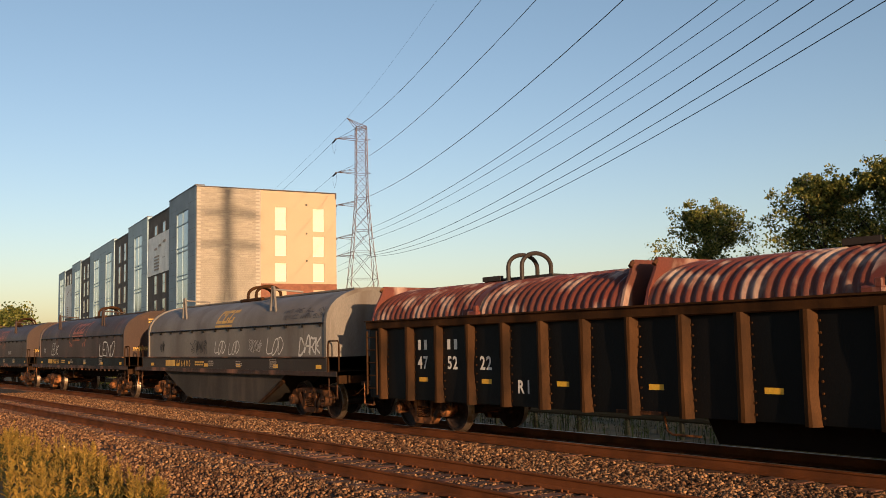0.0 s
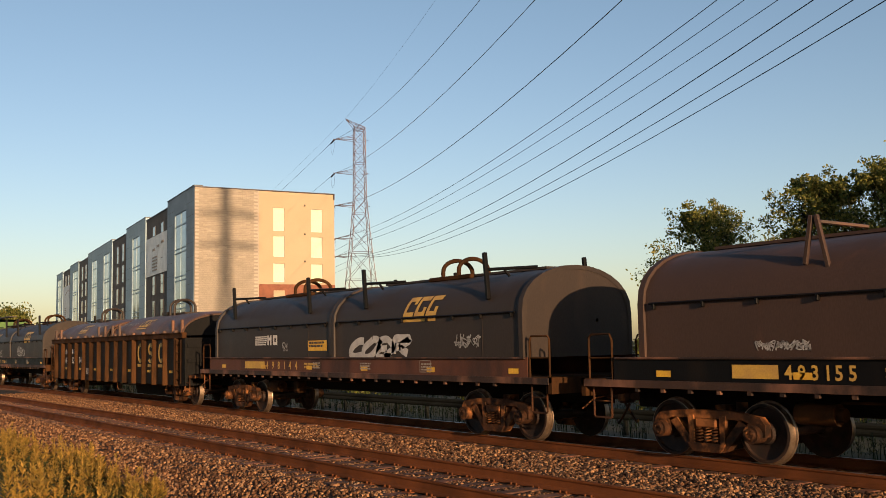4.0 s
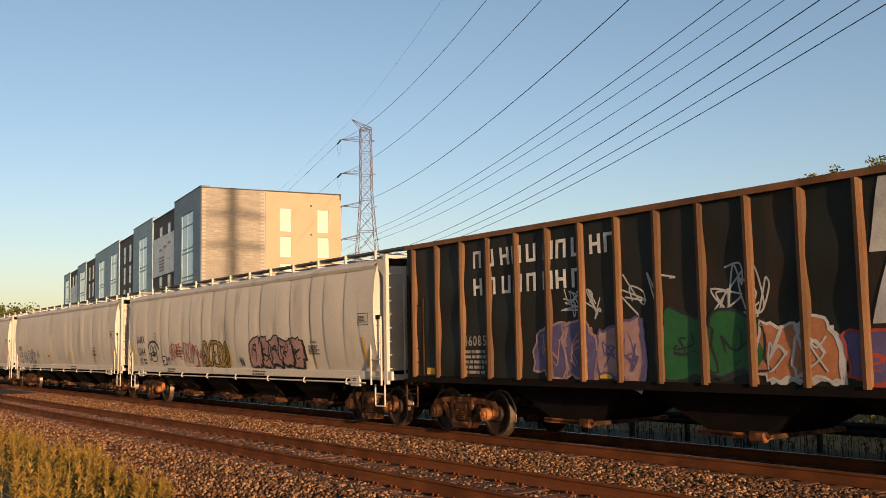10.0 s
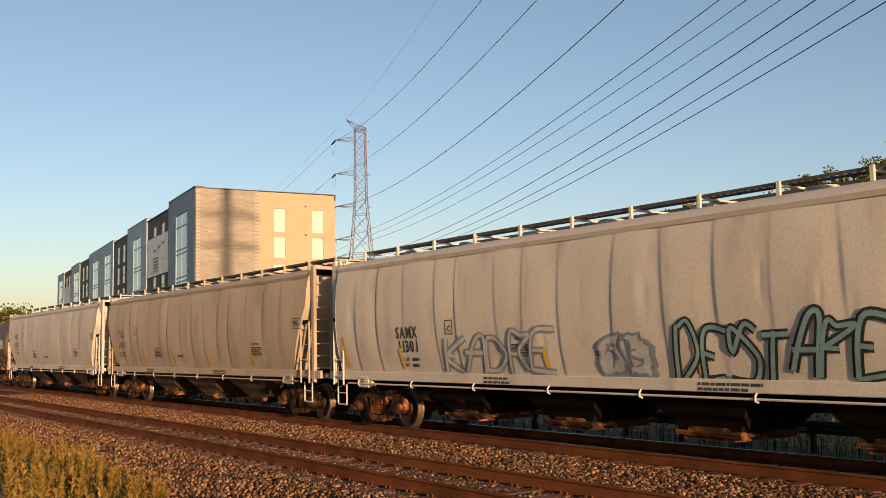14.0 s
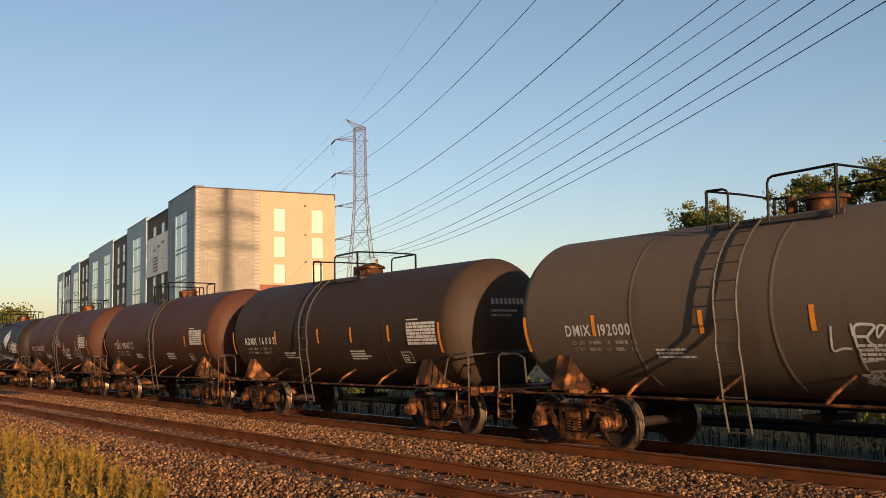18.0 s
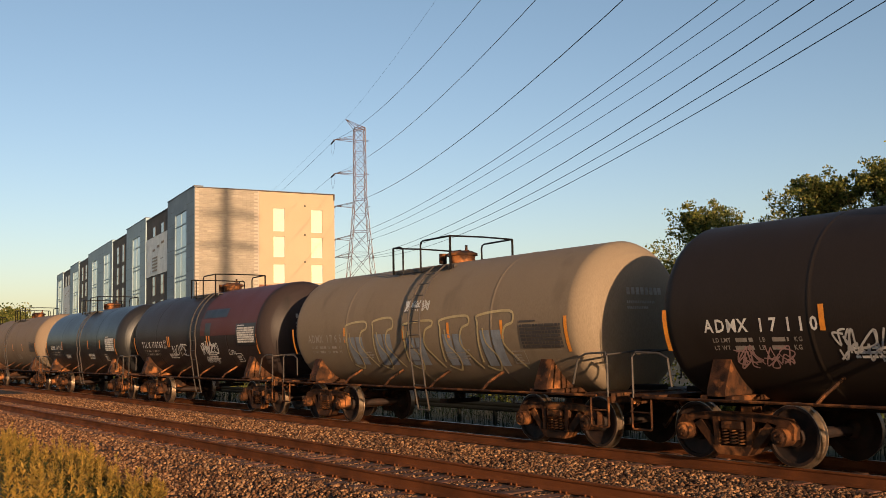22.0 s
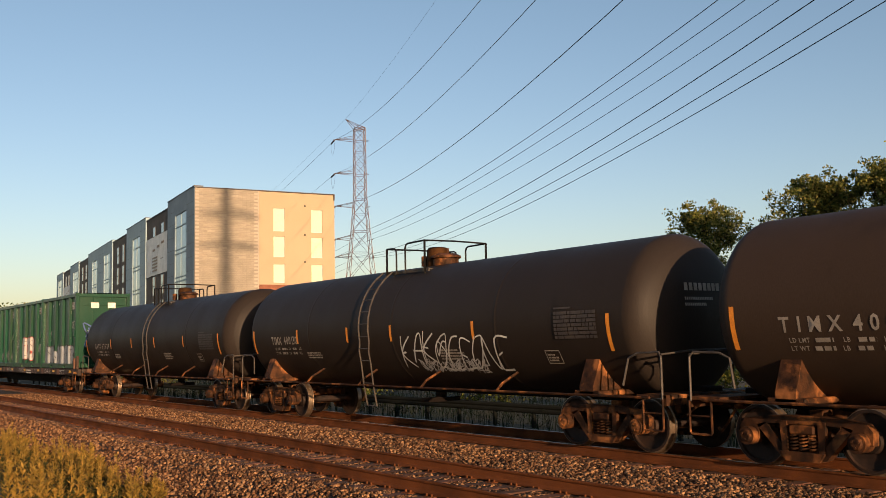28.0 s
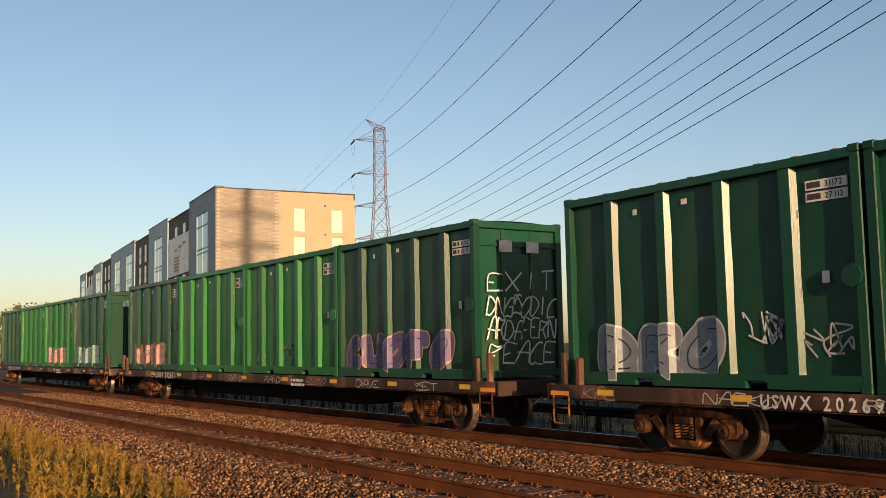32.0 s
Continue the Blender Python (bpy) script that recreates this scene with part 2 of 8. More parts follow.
# ---- mesh building ----
class Build:
    """Collects plain polygons for one mesh."""

    def __init__(self):
        self.v, self.f = [], []

    def add(self, verts, faces):
        k = len(self.v)
        self.v += [tuple(p) for p in verts]
        self.f += [tuple(i + k for i in q) for q in faces]
        return self

    def box(self, c, s, turn=None, chamfer=0.0):
        x, y, z = (a / 2 for a in s)
        if chamfer:
            b = min(chamfer, x * 0.8, y * 0.8, z * 0.8)
            pts = []
            for k in (-1, 1):
                for (u, w) in ((-x + b, -y), (x - b, -y), (x, -y + b), (x, y - b), (x - b, y), (-x + b, y), (-x, y - b), (-x, -y + b)):
                    pts.append((u, w, k * (z - b)))
            for k in (-1, 1):
                for (u, w) in ((-x + b, -y + b), (x - b, -y + b), (x - b, y - b), (-x + b, y - b)):
                    pts.append((u, w, k * z))
            fs = [(i, (i + 1) % 8, 8 + (i + 1) % 8, 8 + i) for i in range(8)]
            for base, q, flip in ((0, 16, True), (8, 20, False)):
                ring = [(base + 0, base + 1, q + 1, q), (base + 2, base + 3, q + 2, q + 1), (base + 4, base + 5, q + 3, q + 2), (base + 6, base + 7, q, q + 3),
                        (base + 1, base + 2, q + 1), (base + 3, base + 4, q + 2), (base + 5, base + 6, q + 3), (base + 7, base + 0, q), (q, q + 1, q + 2, q + 3)]
                fs += [tuple(reversed(r)) if flip else r for r in ring]
        else:
            pts = [(i, j, k) for k in (-z, z) for i, j in ((-x, -y), (x, -y), (x, y), (-x, y))]
            fs = [(3, 2, 1, 0), (4, 5, 6, 7), (0, 1, 5, 4), (1, 2, 6, 5), (2, 3, 7, 6), (3, 0, 4, 7)]
        m = Matrix.Translation(c) @ (turn if turn else Matrix())
        return self.add([m @ Vector(q) for q in pts], fs)

    def rod(self, a, b, r, n=8, r2=None, caps=True):
        a, b = Vector(a), Vector(b)
        q = (b - a).to_track_quat("Z", "Y")
        r2 = r if r2 is None else r2
        ring = [Vector((math.cos(2 * math.pi * i / n), math.sin(2 * math.pi * i / n), 0)) for i in range(n)]
        pts = [a + q @ (v * r) for v in ring] + [b + q @ (v * r2) for v in ring]
        fs = [(i, (i + 1) % n, n + (i + 1) % n, n + i) for i in range(n)]
        if caps:
            fs += [tuple(reversed(range(n))), tuple(range(n, 2 * n))]
        return self.add(pts, fs)

    def tube(self, pts, r, n=6):
        pts = [Vector(p) for p in pts]
        vs, fs = [], []
        for k, p in enumerate(pts):
            d = (pts[min(k + 1, len(pts) - 1)] - pts[max(k - 1, 0)]).normalized()
            u = d.orthogonal().normalized() if k == 0 else (u - d * u.dot(d)).normalized()
            w = d.cross(u)
            vs += [p + u * (r * math.cos(2 * math.pi * i / n)) + w * (r * math.sin(2 * math.pi * i / n)) for i in range(n)]
        for k in range(len(pts) - 1):
            fs += [(k * n + i, k * n + (i + 1) % n, (k + 1) * n + (i + 1) % n, (k + 1) * n + i) for i in range(n)]
        fs += [tuple(reversed(range(n))), tuple(range((len(pts) - 1) * n, len(pts) * n))]
        return self.add(vs, fs)

    def extrude(self, outline, axis, lo, hi):
        """A closed outline of two coordinates, drawn out along an axis from lo to hi."""
        n = len(outline)

        def place(a, b, c):
            return {"x": (c, a, b), "y": (a, c, b), "z": (a, b, c)}[axis]
        vs = [place(a, b, lo) for a, b in outline] + [place(a, b, hi) for a, b in outline]
        fs = [(i, (i + 1) % n, n + (i + 1) % n, n + i) for i in range(n)] + [tuple(reversed(range(n))), tuple(range(n, 2 * n))]
        return self.add(vs, fs)

    def grid(self, rows, close=False):
        n = len(rows[0])
        vs = [p for r in rows for p in r]
        fs = [(k * n + i, k * n + i + 1, (k + 1) * n + i + 1, (k + 1) * n + i) for k in range(len(rows) - 1) for i in range(n - 1)]
        if close:
            fs += [(k * n + n - 1, k * n, (k + 1) * n, (k + 1) * n + n - 1) for k in range(len(rows) - 1)]
        return self.add(vs, fs)

    def lathe(self, profile, n=24, c=(0, 0, 0), axis="y"):
        """profile: (place along the axis, radius)."""
        rows = []
        for a, r in profile:
            row = []
            for i in range(n):
                u, w = r * math.cos(2 * math.pi * i / n), r * math.sin(2 * math.pi * i / n)
                p = {"x": (a, u, w), "y": (w, a, u), "z": (u, w, a)}[axis]
                row.append((p[0] + c[0], p[1] + c[1], p[2] + c[2]))
            rows.append(row)
        return self.grid(rows, True)

    def mesh(self, name, material, sharp=32):
        me = bpy.data.meshes.new(name)
        me.from_pydata(self.v, [], self.f)
        bm = bmesh.new()
        bm.from_mesh(me)
        if len(self.f) < 60000:
            bmesh.ops.recalc_face_normals(bm, faces=bm.faces)
        bm.to_mesh(me)
        bm.free()
        me.materials.append(material)
        me.polygons.foreach_set("use_smooth", [True] * len(me.polygons))
        me.set_sharp_from_angle(angle=radians(sharp))
        return me


def part(name, b, material, parent=None, label="", at=None, sharp=32):
    """Links a Build, or a mesh that is there already, as one object under its thing."""
    me = b if isinstance(b, bpy.types.Mesh) else b.mesh(name, material, sharp)
    ob = new(name, me)
    ob.parent = parent
    if at is not None:
        ob.matrix_basis = at
    return tagged(ob, label) if label else ob


def thing(name, label, category, group="", m=None, kind=""):
    ob = new(name)
    ob.empty_display_size = 0.2
    if m is not None:
        ob.matrix_basis = m
    return tagged(ob, label, category, group, kind)


rnd = random.Random(7)

# ---- the setting: ground, tracks, ballast ----
NEAR, FAR, GAUGE = 8.6245, 13.3643, 1.505
M_SOIL = mat("dry_grass_ground", (0.05, 0.038, 0.016), 0.95, 0, (0.022, 0.023, 0.010), 0.35, 0.7, 0.5, 9.0, dirt=(0.025, 0.032, 0.011), dirt_amount=0.5, dirt_scale=0.12)
M_BED = mat("ballast_bed", (0.022, 0.012, 0.007), 0.95, 0, (0.012, 0.007, 0.005), 4.0, 0.6, 0.8, 26.0)
M_STONE = island_mat("ballast_stone", ((0.022, 0.010, 0.006), (0.15, 0.072, 0.035), (0.04, 0.019, 0.010), (0.36, 0.19, 0.09), (0.09, 0.037, 0.017), (0.25, 0.15, 0.085)), 0.85)

ys = [-2500, -300, -60, -12, -2, 2.5, 4.2, 5.2, 6.0, 17, 19, 22, 30, 45, 80, 140, 400, 3000]
zs = [-1, -0.8, -0.6, -0.3, -0.1, -0.2, -0.38, -0.5, -0.6, -0.65, -0.75, -0.9, -0.8, -0.5, -0.3, -0.2, -0.2, -1]
xs = [-3000, -600, -300, -200, -140, -100] + list(range(-80, 24, 4)) + [60, 120, 300, 1000, 2500]
g = Build()
g.grid([[(x, y, z + (0.09 * math.sin(x * 0.7 + y * 1.3) * math.cos(y * 0.9) if -80 < x < 24 and (y < 5 or 18 < y < 50) else 0)) for y, z in zip(ys, zs)] for x in xs])
ground = part("ground", g, M_SOIL)
tagged(ground, "dry grassy ground beside the railway, patchy brown and green", "ground", kind="structure")

bed_out = [(5.75, -0.64), (6.95, -0.225), (7.3, -0.2), (14.9, -0.2), (15.3, -0.23), (16.6, -0.7), (16.6, -1.2), (5.75, -1.2)]
bed = part("ballast_bed", Build().extrude(bed_out, "x", -420, 130), M_BED, sharp=20)
tagged(bed, "brown crushed-stone ballast bed under two railway tracks", "ballast", kind="structure")

rail_out = [(-0.076, 0), (0.076, 0), (0.076, 0.012), (0.03, 0.028), (0.009, 0.045), (0.009, 0.132), (0.03, 0.146), (0.036, 0.152), (0.036, 0.172), (0.026, 0.18),
            (-0.026, 0.18), (-0.036, 0.172), (-0.036, 0.152), (-0.03, 0.146), (-0.009, 0.132), (-0.009, 0.045), (-0.03, 0.028), (-0.076, 0.012)]
rail_web = Build().extrude([(a, b - 0.181) for a, b in rail_out], "x", -420, 130).mesh("rail", M_RAILSIDE, 50)
shine_far = Build().extrude([(-0.028, -0.0008), (0.028, -0.0008), (0.022, 0.0006), (-0.022, 0.0006)], "x", -420, 130).mesh("running_surface", M_RAILHEAD)
tie_mesh = Build().box((0, 0, 0), (0.225, 2.6, 0.17), chamfer=0.012).mesh("tie", M_TIE)
plate = Build().box((0, 0, 0), (0.19, 0.33, 0.02), chamfer=0.004)
for px, py in ((0.06, 0.1), (-0.06, 0.1), (0.06, -0.1), (-0.06, -0.1)):
    plate.rod((px, py, 0), (px, py, 0.045), 0.016, 6)
plate_mesh = plate.mesh("tie_plate", M_RAILSIDE)
tracks = []
for yy, lab in ((NEAR, "empty railway track with rusty rails on worn wooden ties"), (FAR, "railway track under the passing train, rails polished on top")):
    tr = thing("railway_track", lab, "railway track", "railway tracks", pose(0, yy, 0), "structure")
    tracks.append(tr)
    for sgn in (-1, 1):
        r = part("rail", rail_web, None, tr, "rust-brown steel rail", pose(0, sgn * GAUGE / 2, 0))
        if yy == FAR:
            part("running_surface", shine_far, None, r, "polished top of the rail")
    far_ties = Build()
    x = -200.0
    while x < 20:
        jit = rnd.uniform(-0.03, 0.022)
        if -62 < x < 3:
            part("tie", tie_mesh, None, tr, at=pose(x + jit, rnd.uniform(-0.04, 0.04), -0.272 + rnd.uniform(-0.012, 0.012), 0, 0, rnd.uniform(-0.8, 0.8)))
            if yy == NEAR and -30 < x:
                for sgn in (-1, 1):
                    part("tie_plate", plate_mesh, None, tr, at=pose(x + jit, sgn * GAUGE / 2, -0.196))
        else:
            far_ties.box((x + jit, 0, -0.29), (0.225, 2.6, 0.17))
        x += 0.53
    tagged(part("distant_ties", far_ties, M_TIE, tr), kind="stuff")


def stones(n, pick, name, lo, hi, label):
    """n angular stones at places given by pick(count), as one object."""
    rng = np.random.default_rng(11)
    cube = np.array([(-1, -1, -1), (1, -1, -1), (1, 1, -1), (-1, 1, -1), (-1, -1, 1), (1, -1, 1), (1, 1, 1), (-1, 1, 1)], float)
    quads = np.array([(3, 2, 1, 0), (4, 5, 6, 7), (0, 1, 5, 4), (1, 2, 6, 5), (2, 3, 7, 6), (3, 0, 4, 7)])
    c = pick(rng, n)
    size = rng.uniform(lo, hi, (n, 1, 3)) * 0.5
    v = cube[None] * (1 + rng.uniform(-0.42, 0.28, (n, 8, 3))) * size
    q = rng.normal(size=(n, 4))
    q /= np.linalg.norm(q, axis=1, keepdims=True)
    w, x, y, z = q.T
    rot = np.stack([1 - 2 * (y * y + z * z), 2 * (x * y - z * w), 2 * (x * z + y * w), 2 * (x * y + z * w), 1 - 2 * (x * x + z * z), 2 * (y * z - x * w),
                    2 * (x * z - y * w), 2 * (y * z + x * w), 1 - 2 * (x * x + y * y)], 1).reshape(n, 3, 3)
    v = np.einsum("nij,nkj->nki", rot, v) + c[:, None, :]
    f = (quads[None] + 8 * np.arange(n)[:, None, None]).reshape(-1)
    me = bpy.data.meshes.new(name)
    me.vertices.add(n * 8)
    me.vertices.foreach_set("co", v.reshape(-1).astype(np.float32))
    me.loops.add(len(f))
    me.loops.foreach_set("vertex_index", f.astype(np.int32))
    me.polygons.add(n * 6)
    me.polygons.foreach_set("loop_start", np.arange(0, n * 24, 4, dtype=np.int32))
    me.update(calc_edges=True)
    me.materials.append(M_STONE)
    ob = new(name, me)
    return tagged(ob, label, "stones", kind="stuff")


def bed_places(rng, n):
    x = -5.0 - 48.0 * rng.random(n) ** 1.7
    y = rng.uniform(5.2, 15.2, n)
    z = np.interp(y, [5.2, 5.75, 6.95, 7.3, 15.2], [-0.5, -0.63, -0.225, -0.2, -0.2])
    for c in (NEAR, FAR):
        inside = np.abs(np.abs(y - c) - GAUGE / 2) < 0.13
        y = np.where(inside, y + 0.3 * np.sign(y - c + 1e-6), y)
        tie = (np.abs(y - c) < 1.32) & (np.abs(((x + 200) / 0.53) - np.round((x + 200) / 0.53)) < 0.25)
        x = np.where(tie & (rng.random(n) < 0.95), x + 0.26, x)
    z = z + rng.uniform(-0.012, 0.024, n)
    crib = (np.abs(y - NEAR) < 1.3) | (np.abs(y - FAR) < 1.3)
    return np.stack([x, y, z - 0.03 * crib], 1)


stones(120000, bed_places, "ballast_stones", 0.026, 0.062, "loose brown and grey crushed ballast stones between the tracks")

# ---- weeds in the foreground ----
M_WEED = island_mat("dry_weed", ((0.34, 0.20, 0.036), (0.14, 0.105, 0.022), (0.48, 0.28, 0.06), (0.22, 0.15, 0.03), (0.42, 0.23, 0.05)), 0.8, trans=0.3)


M_LOWGREEN = island_mat("low_green", ((0.02, 0.028, 0.010), (0.05, 0.052, 0.016), (0.03, 0.04, 0.014), (0.11, 0.08, 0.022)), 0.8, trans=0.2)
# near-black greens: the train's shade on this grass is put into them
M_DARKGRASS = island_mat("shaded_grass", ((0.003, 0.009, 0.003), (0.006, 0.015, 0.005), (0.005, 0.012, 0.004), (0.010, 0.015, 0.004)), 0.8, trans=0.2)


def weeds(n, pick, name, label, height, m=None):
    rng = random.Random(5)
    b = Build()
    for _ in range(n):
        x, y, z, k = pick(rng)
        h = height * k * rng.uniform(0.45, 1.1)
        a, lean = rng.uniform(0, 6.28), rng.uniform(0.05, 0.35) * h
        tip = Vector((x + lean * math.cos(a), y + lean * math.sin(a), z + h))
        mid = Vector((x + 0.3 * lean * math.cos(a), y + 0.3 * lean * math.sin(a), z + 0.55 * h))
        w = Vector((-math.sin(a), math.cos(a), 0)) * rng.uniform(0.004, 0.013)
        base = Vector((x, y, z))
        b.add([base - w, base + w, mid + w * 0.8, mid - w * 0.8, tip], [(0, 1, 2, 3), (3, 2, 4)])
        for _ in range(rng.randint(4, 9)):
            f = rng.uniform(0.3, 1.0) ** 0.7
            p = base.lerp(mid, f / 0.55) if f < 0.55 else mid.lerp(tip, (f - 0.55) / 0.45)
            a2, ln = rng.uniform(0, 6.28), rng.uniform(0.05, 0.12) * (1.25 - 0.55 * f)
            d = Vector((math.cos(a2) * ln, math.sin(a2) * ln, ln * rng.uniform(0.2, 0.9)))
            s = Vector((-math.sin(a2), math.cos(a2), 0.2)) * rng.uniform(0.008, 0.02)
            b.add([p, p + d * 0.5 + s, p + d, p + d * 0.5 - s], [(0, 1, 2, 3)])
    ob = part(name, b, m or M_WEED, sharp=180)
    return tagged(ob, label, "grass", kind="stuff")


def weed_place(rng):
    x = -14 - 22 * rng.random() ** 1.2
    edge = 5.75 + 0.25 * math.sin(x * 1.1) + 0.2 * math.sin(x * 2.7) - max(0, (x + 19)) * 0.18
    y = edge - abs(rng.gauss(0, 1.0))
    return x, y, float(np.interp(y, [2.5, 4.2, 5.2, 6.0], [-0.2, -0.38, -0.5, -0.58])), min(1.0, 0.45 + (edge - y) * 0.5)


weeds(2200, weed_place, "low_grass", "low dark green and dry grass beside the ballast", 0.3, M_LOWGREEN)


def plumes(n, name, label):
    """Upright feathery weeds, each a stem with rows of fine leaflets and a golden plume."""
    rng = random.Random(23)
    b = Build()
    for k in range(n):
        x, y, z, f = weed_place(rng)
        if math.sin(x * 2.3 + 1.1 * y) + math.sin(x * 0.9 - 2.1 * y) < -0.75:
            continue
        h = (0.22 + 0.62 * rng.random() ** 1.5) * min(1.0, f + 0.15)
        a, lean = rng.uniform(0, 6.28), rng.uniform(0.0, 0.16) * h
        base, tip = Vector((x, y, z)), Vector((x + lean * math.cos(a), y + lean * math.sin(a), z + h))
        b.rod(base, tip, 0.006, 3, 0.003, caps=False)
        wide = rng.uniform(0.055, 0.15)
        for i in range(rng.randint(46, 80)):
            g = rng.uniform(0.12, 1.0) ** 0.8
            p = base.lerp(tip, g)
            a2 = i * 2.4 + rng.uniform(-0.5, 0.5)
            ln = wide * (1.15 - g) ** 0.6 * rng.uniform(0.5, 1.25)
            d = Vector((math.cos(a2), math.sin(a2), rng.uniform(0.3, 1.1))) * ln
            w = Vector((-math.sin(a2), math.cos(a2), rng.uniform(-0.4, 0.4))) * ln * rng.uniform(0.12, 0.24)
            b.add([p, p + d * 0.55 + w, p + d, p + d * 0.55 - w], [(0, 1, 2, 3)])
    return tagged(part(name, b, M_WEED, sharp=180), label, "weeds", kind="stuff")


plumes(720, "weeds", "tall feathery golden weeds beside the ballast")


def far_grass(rng):
    x, y = -3 - 75 * rng.random(), 18.6 + 14.6 * rng.random() ** 1.3
    return x, y, float(np.interp(y, [17, 19, 22, 30, 45], [-0.65, -0.75, -0.9, -0.8, -0.5])), 1.0


weeds(6000, far_grass, "far_grass", "rough grass behind the train, shade put into its dark green", 0.6, M_DARKGRASS)

# ---- trees and bushes ----
M_BARK = mat("bark", (0.085, 0.06, 0.045), 0.9, 0, (0.05, 0.04, 0.022), 6, 0.6, 0.6, 40, 0.3)
M_LEAF = island_mat("leaf", ((0.03, 0.05, 0.014), (0.10, 0.12, 0.028), (0.24, 0.22, 0.05), (0.06, 0.085, 0.02), (0.36, 0.30, 0.09)), 0.5, 0.05, trans=0.4)
M_BUSH = island_mat("bush_leaf", ((0.04, 0.07, 0.02), (0.09, 0.10, 0.025), (0.17, 0.15, 0.022), (0.05, 0.075, 0.02)), 0.6, 0.05, trans=0.3)


def tree(label, x, y, z, h, spread, base, leaves, seed, leaf=0.085, name="tree", lean=0.0, up=(0.25, 0.75), tight=1.0, limbs=2.5):
    rng = random.Random(seed)
    top = thing(name, label, name, "trees behind the railway" if name == "tree" else "bushes behind the railway", pose(x, y, z))
    b = Build()
    trunk = [Vector((lean * t * t, 0.15 * math.sin(3 * t), h * 0.8 * t)) for t in (0, 0.15, 0.35, 0.6, 0.85, 1.0)]
    for k in range(5):
        b.rod(trunk[k], trunk[k + 1], 0.03 * h * (1 - 0.17 * k) / 1.6, 8, 0.03 * h * (1 - 0.17 * (k + 1)) / 1.6, caps=False)
    tips = []
    for k in range(int(16 + h * limbs)):
        f = rng.uniform(base, 0.98)
        i = min(4, int(f * 5))
        p = trunk[i].lerp(trunk[i + 1], f * 5 - i)
        a = k * 2.4 + rng.uniform(-0.4, 0.4)
        reach = spread * (math.sin(math.pi * min(1, (f - base) / (1.02 - base)) ** 0.75) ** 0.7 * 0.85 + 0.2) * rng.uniform(0.65, 1.12)
        q = p + Vector((math.cos(a) * reach, math.sin(a) * reach, reach * rng.uniform(*up)))
        m = p.lerp(q, 0.5) + Vector((0, 0, 0.08 * reach))
        r = 0.010 * h * (1.1 - f)
        b.rod(p, m, max(0.015, r), 5, max(0.01, r * 0.6), caps=False)
        b.rod(m, q, max(0.01, r * 0.6), 5, 0.006, caps=False)
        for f2 in (0.45, 0.7, 0.88, 1.0, 1.0):
            s = p.lerp(m, f2 * 2) if f2 < 0.5 else m.lerp(q, f2 * 2 - 1)
            t2 = s + Vector([max(-1.4, min(1.4, rng.gauss(u, 0.9))) for u in (0, 0, 0.25)]) * reach * 0.24
            b.rod(s, t2, 0.008, 4, 0.004, caps=False)
            tips.append((t2, reach * rng.uniform(0.12, 0.27) * tight))
    part("trunk", b, M_BARK, top)
    n = leaves
    rg = np.random.default_rng(seed)
    ids = rg.integers(0, len(tips), n)
    c = np.array([tuple(t[0]) for t in tips])[ids] + np.clip(rg.normal(size=(n, 3)), -1.7, 1.7) * np.array([t[1] for t in tips])[ids, None] * np.array([1, 1, 0.85])
    c[:, 2] = np.maximum(c[:, 2], 0.15)
    d1 = rg.normal(size=(n, 3))
    d1 /= np.linalg.norm(d1, axis=1, keepdims=True)
    d2 = np.cross(d1, rg.normal(size=(n, 3)))
    d2 /= np.linalg.norm(d2, axis=1, keepdims=True)
    s = rg.uniform(0.6, 1.25, (n, 1)) * leaf
    v = np.stack([c - d1 * s, c + d2 * s * 0.55, c + d1 * s, c - d2 * s * 0.55], 1).reshape(-1, 3)
    me = bpy.data.meshes.new("crown")
    me.vertices.add(n * 4)
    me.vertices.foreach_set("co", v.reshape(-1).astype(np.float32))
    me.loops.add(n * 4)
    me.loops.foreach_set("vertex_index", np.arange(n * 4, dtype=np.int32))
    me.polygons.add(n)
    me.polygons.foreach_set("loop_start", np.arange(0, n * 4, 4, dtype=np.int32))
    me.update(calc_edges=True)
    me.materials.append(M_LEAF if name == "tree" else M_BUSH)
    part("crown", me, None, top)
    return top


tree("broad green tree with sunlit yellow-green upper leaves", -29.9, 36.3, -0.75, 10.3, 1.95, 0.15, 30000, 3, 0.075, up=(0.35, 0.95), tight=0.6, limbs=7)
tree("tall green tree with loose sunlit branches", -22.4, 34.2, -0.75, 9.9, 1.75, 0.12, 28000, 4, 0.075, up=(0.7, 1.5), tight=0.7, limbs=6)
tree("leafy tree with golden sunlit crown", -20.1, 35.2, -0.75, 10.1, 1.9, 0.12, 28000, 6, 0.075, up=(0.7, 1.5), tight=0.7, limbs=6)
tree("large leafy tree beside the railway", -15.8, 33.8, -0.75, 9.4, 2.9, 0.15, 27000, 8, 0.08, up=(0.5, 1.2), tight=0.6, limbs=4)
tree("small distant tree catching the low sun", -204.0, 41.5, 0, 11.5, 4.0, 0.2, 5000, 9, 0.32)
tree("small distant tree catching the low sun", -188.0, 36.0, 0, 9.5, 3.6, 0.2, 4000, 12, 0.32)
tree("bare thin sapling with few leaves", -46.5, 37.5, -0.75, 5.8, 0.9, 0.3, 350, 15, 0.07)
for k in range(16):
    bx = -5.5 - 5.2 * k + rnd.uniform(-1.2, 1.2)
    tree("low rounded bush with sunlit yellow-green leaves", bx, rnd.uniform(23, 31), -0.85, rnd.uniform(1.5, 3.1), rnd.uniform(1.1, 1.8), 0.1, 1600, 40 + k, 0.085, "bush")

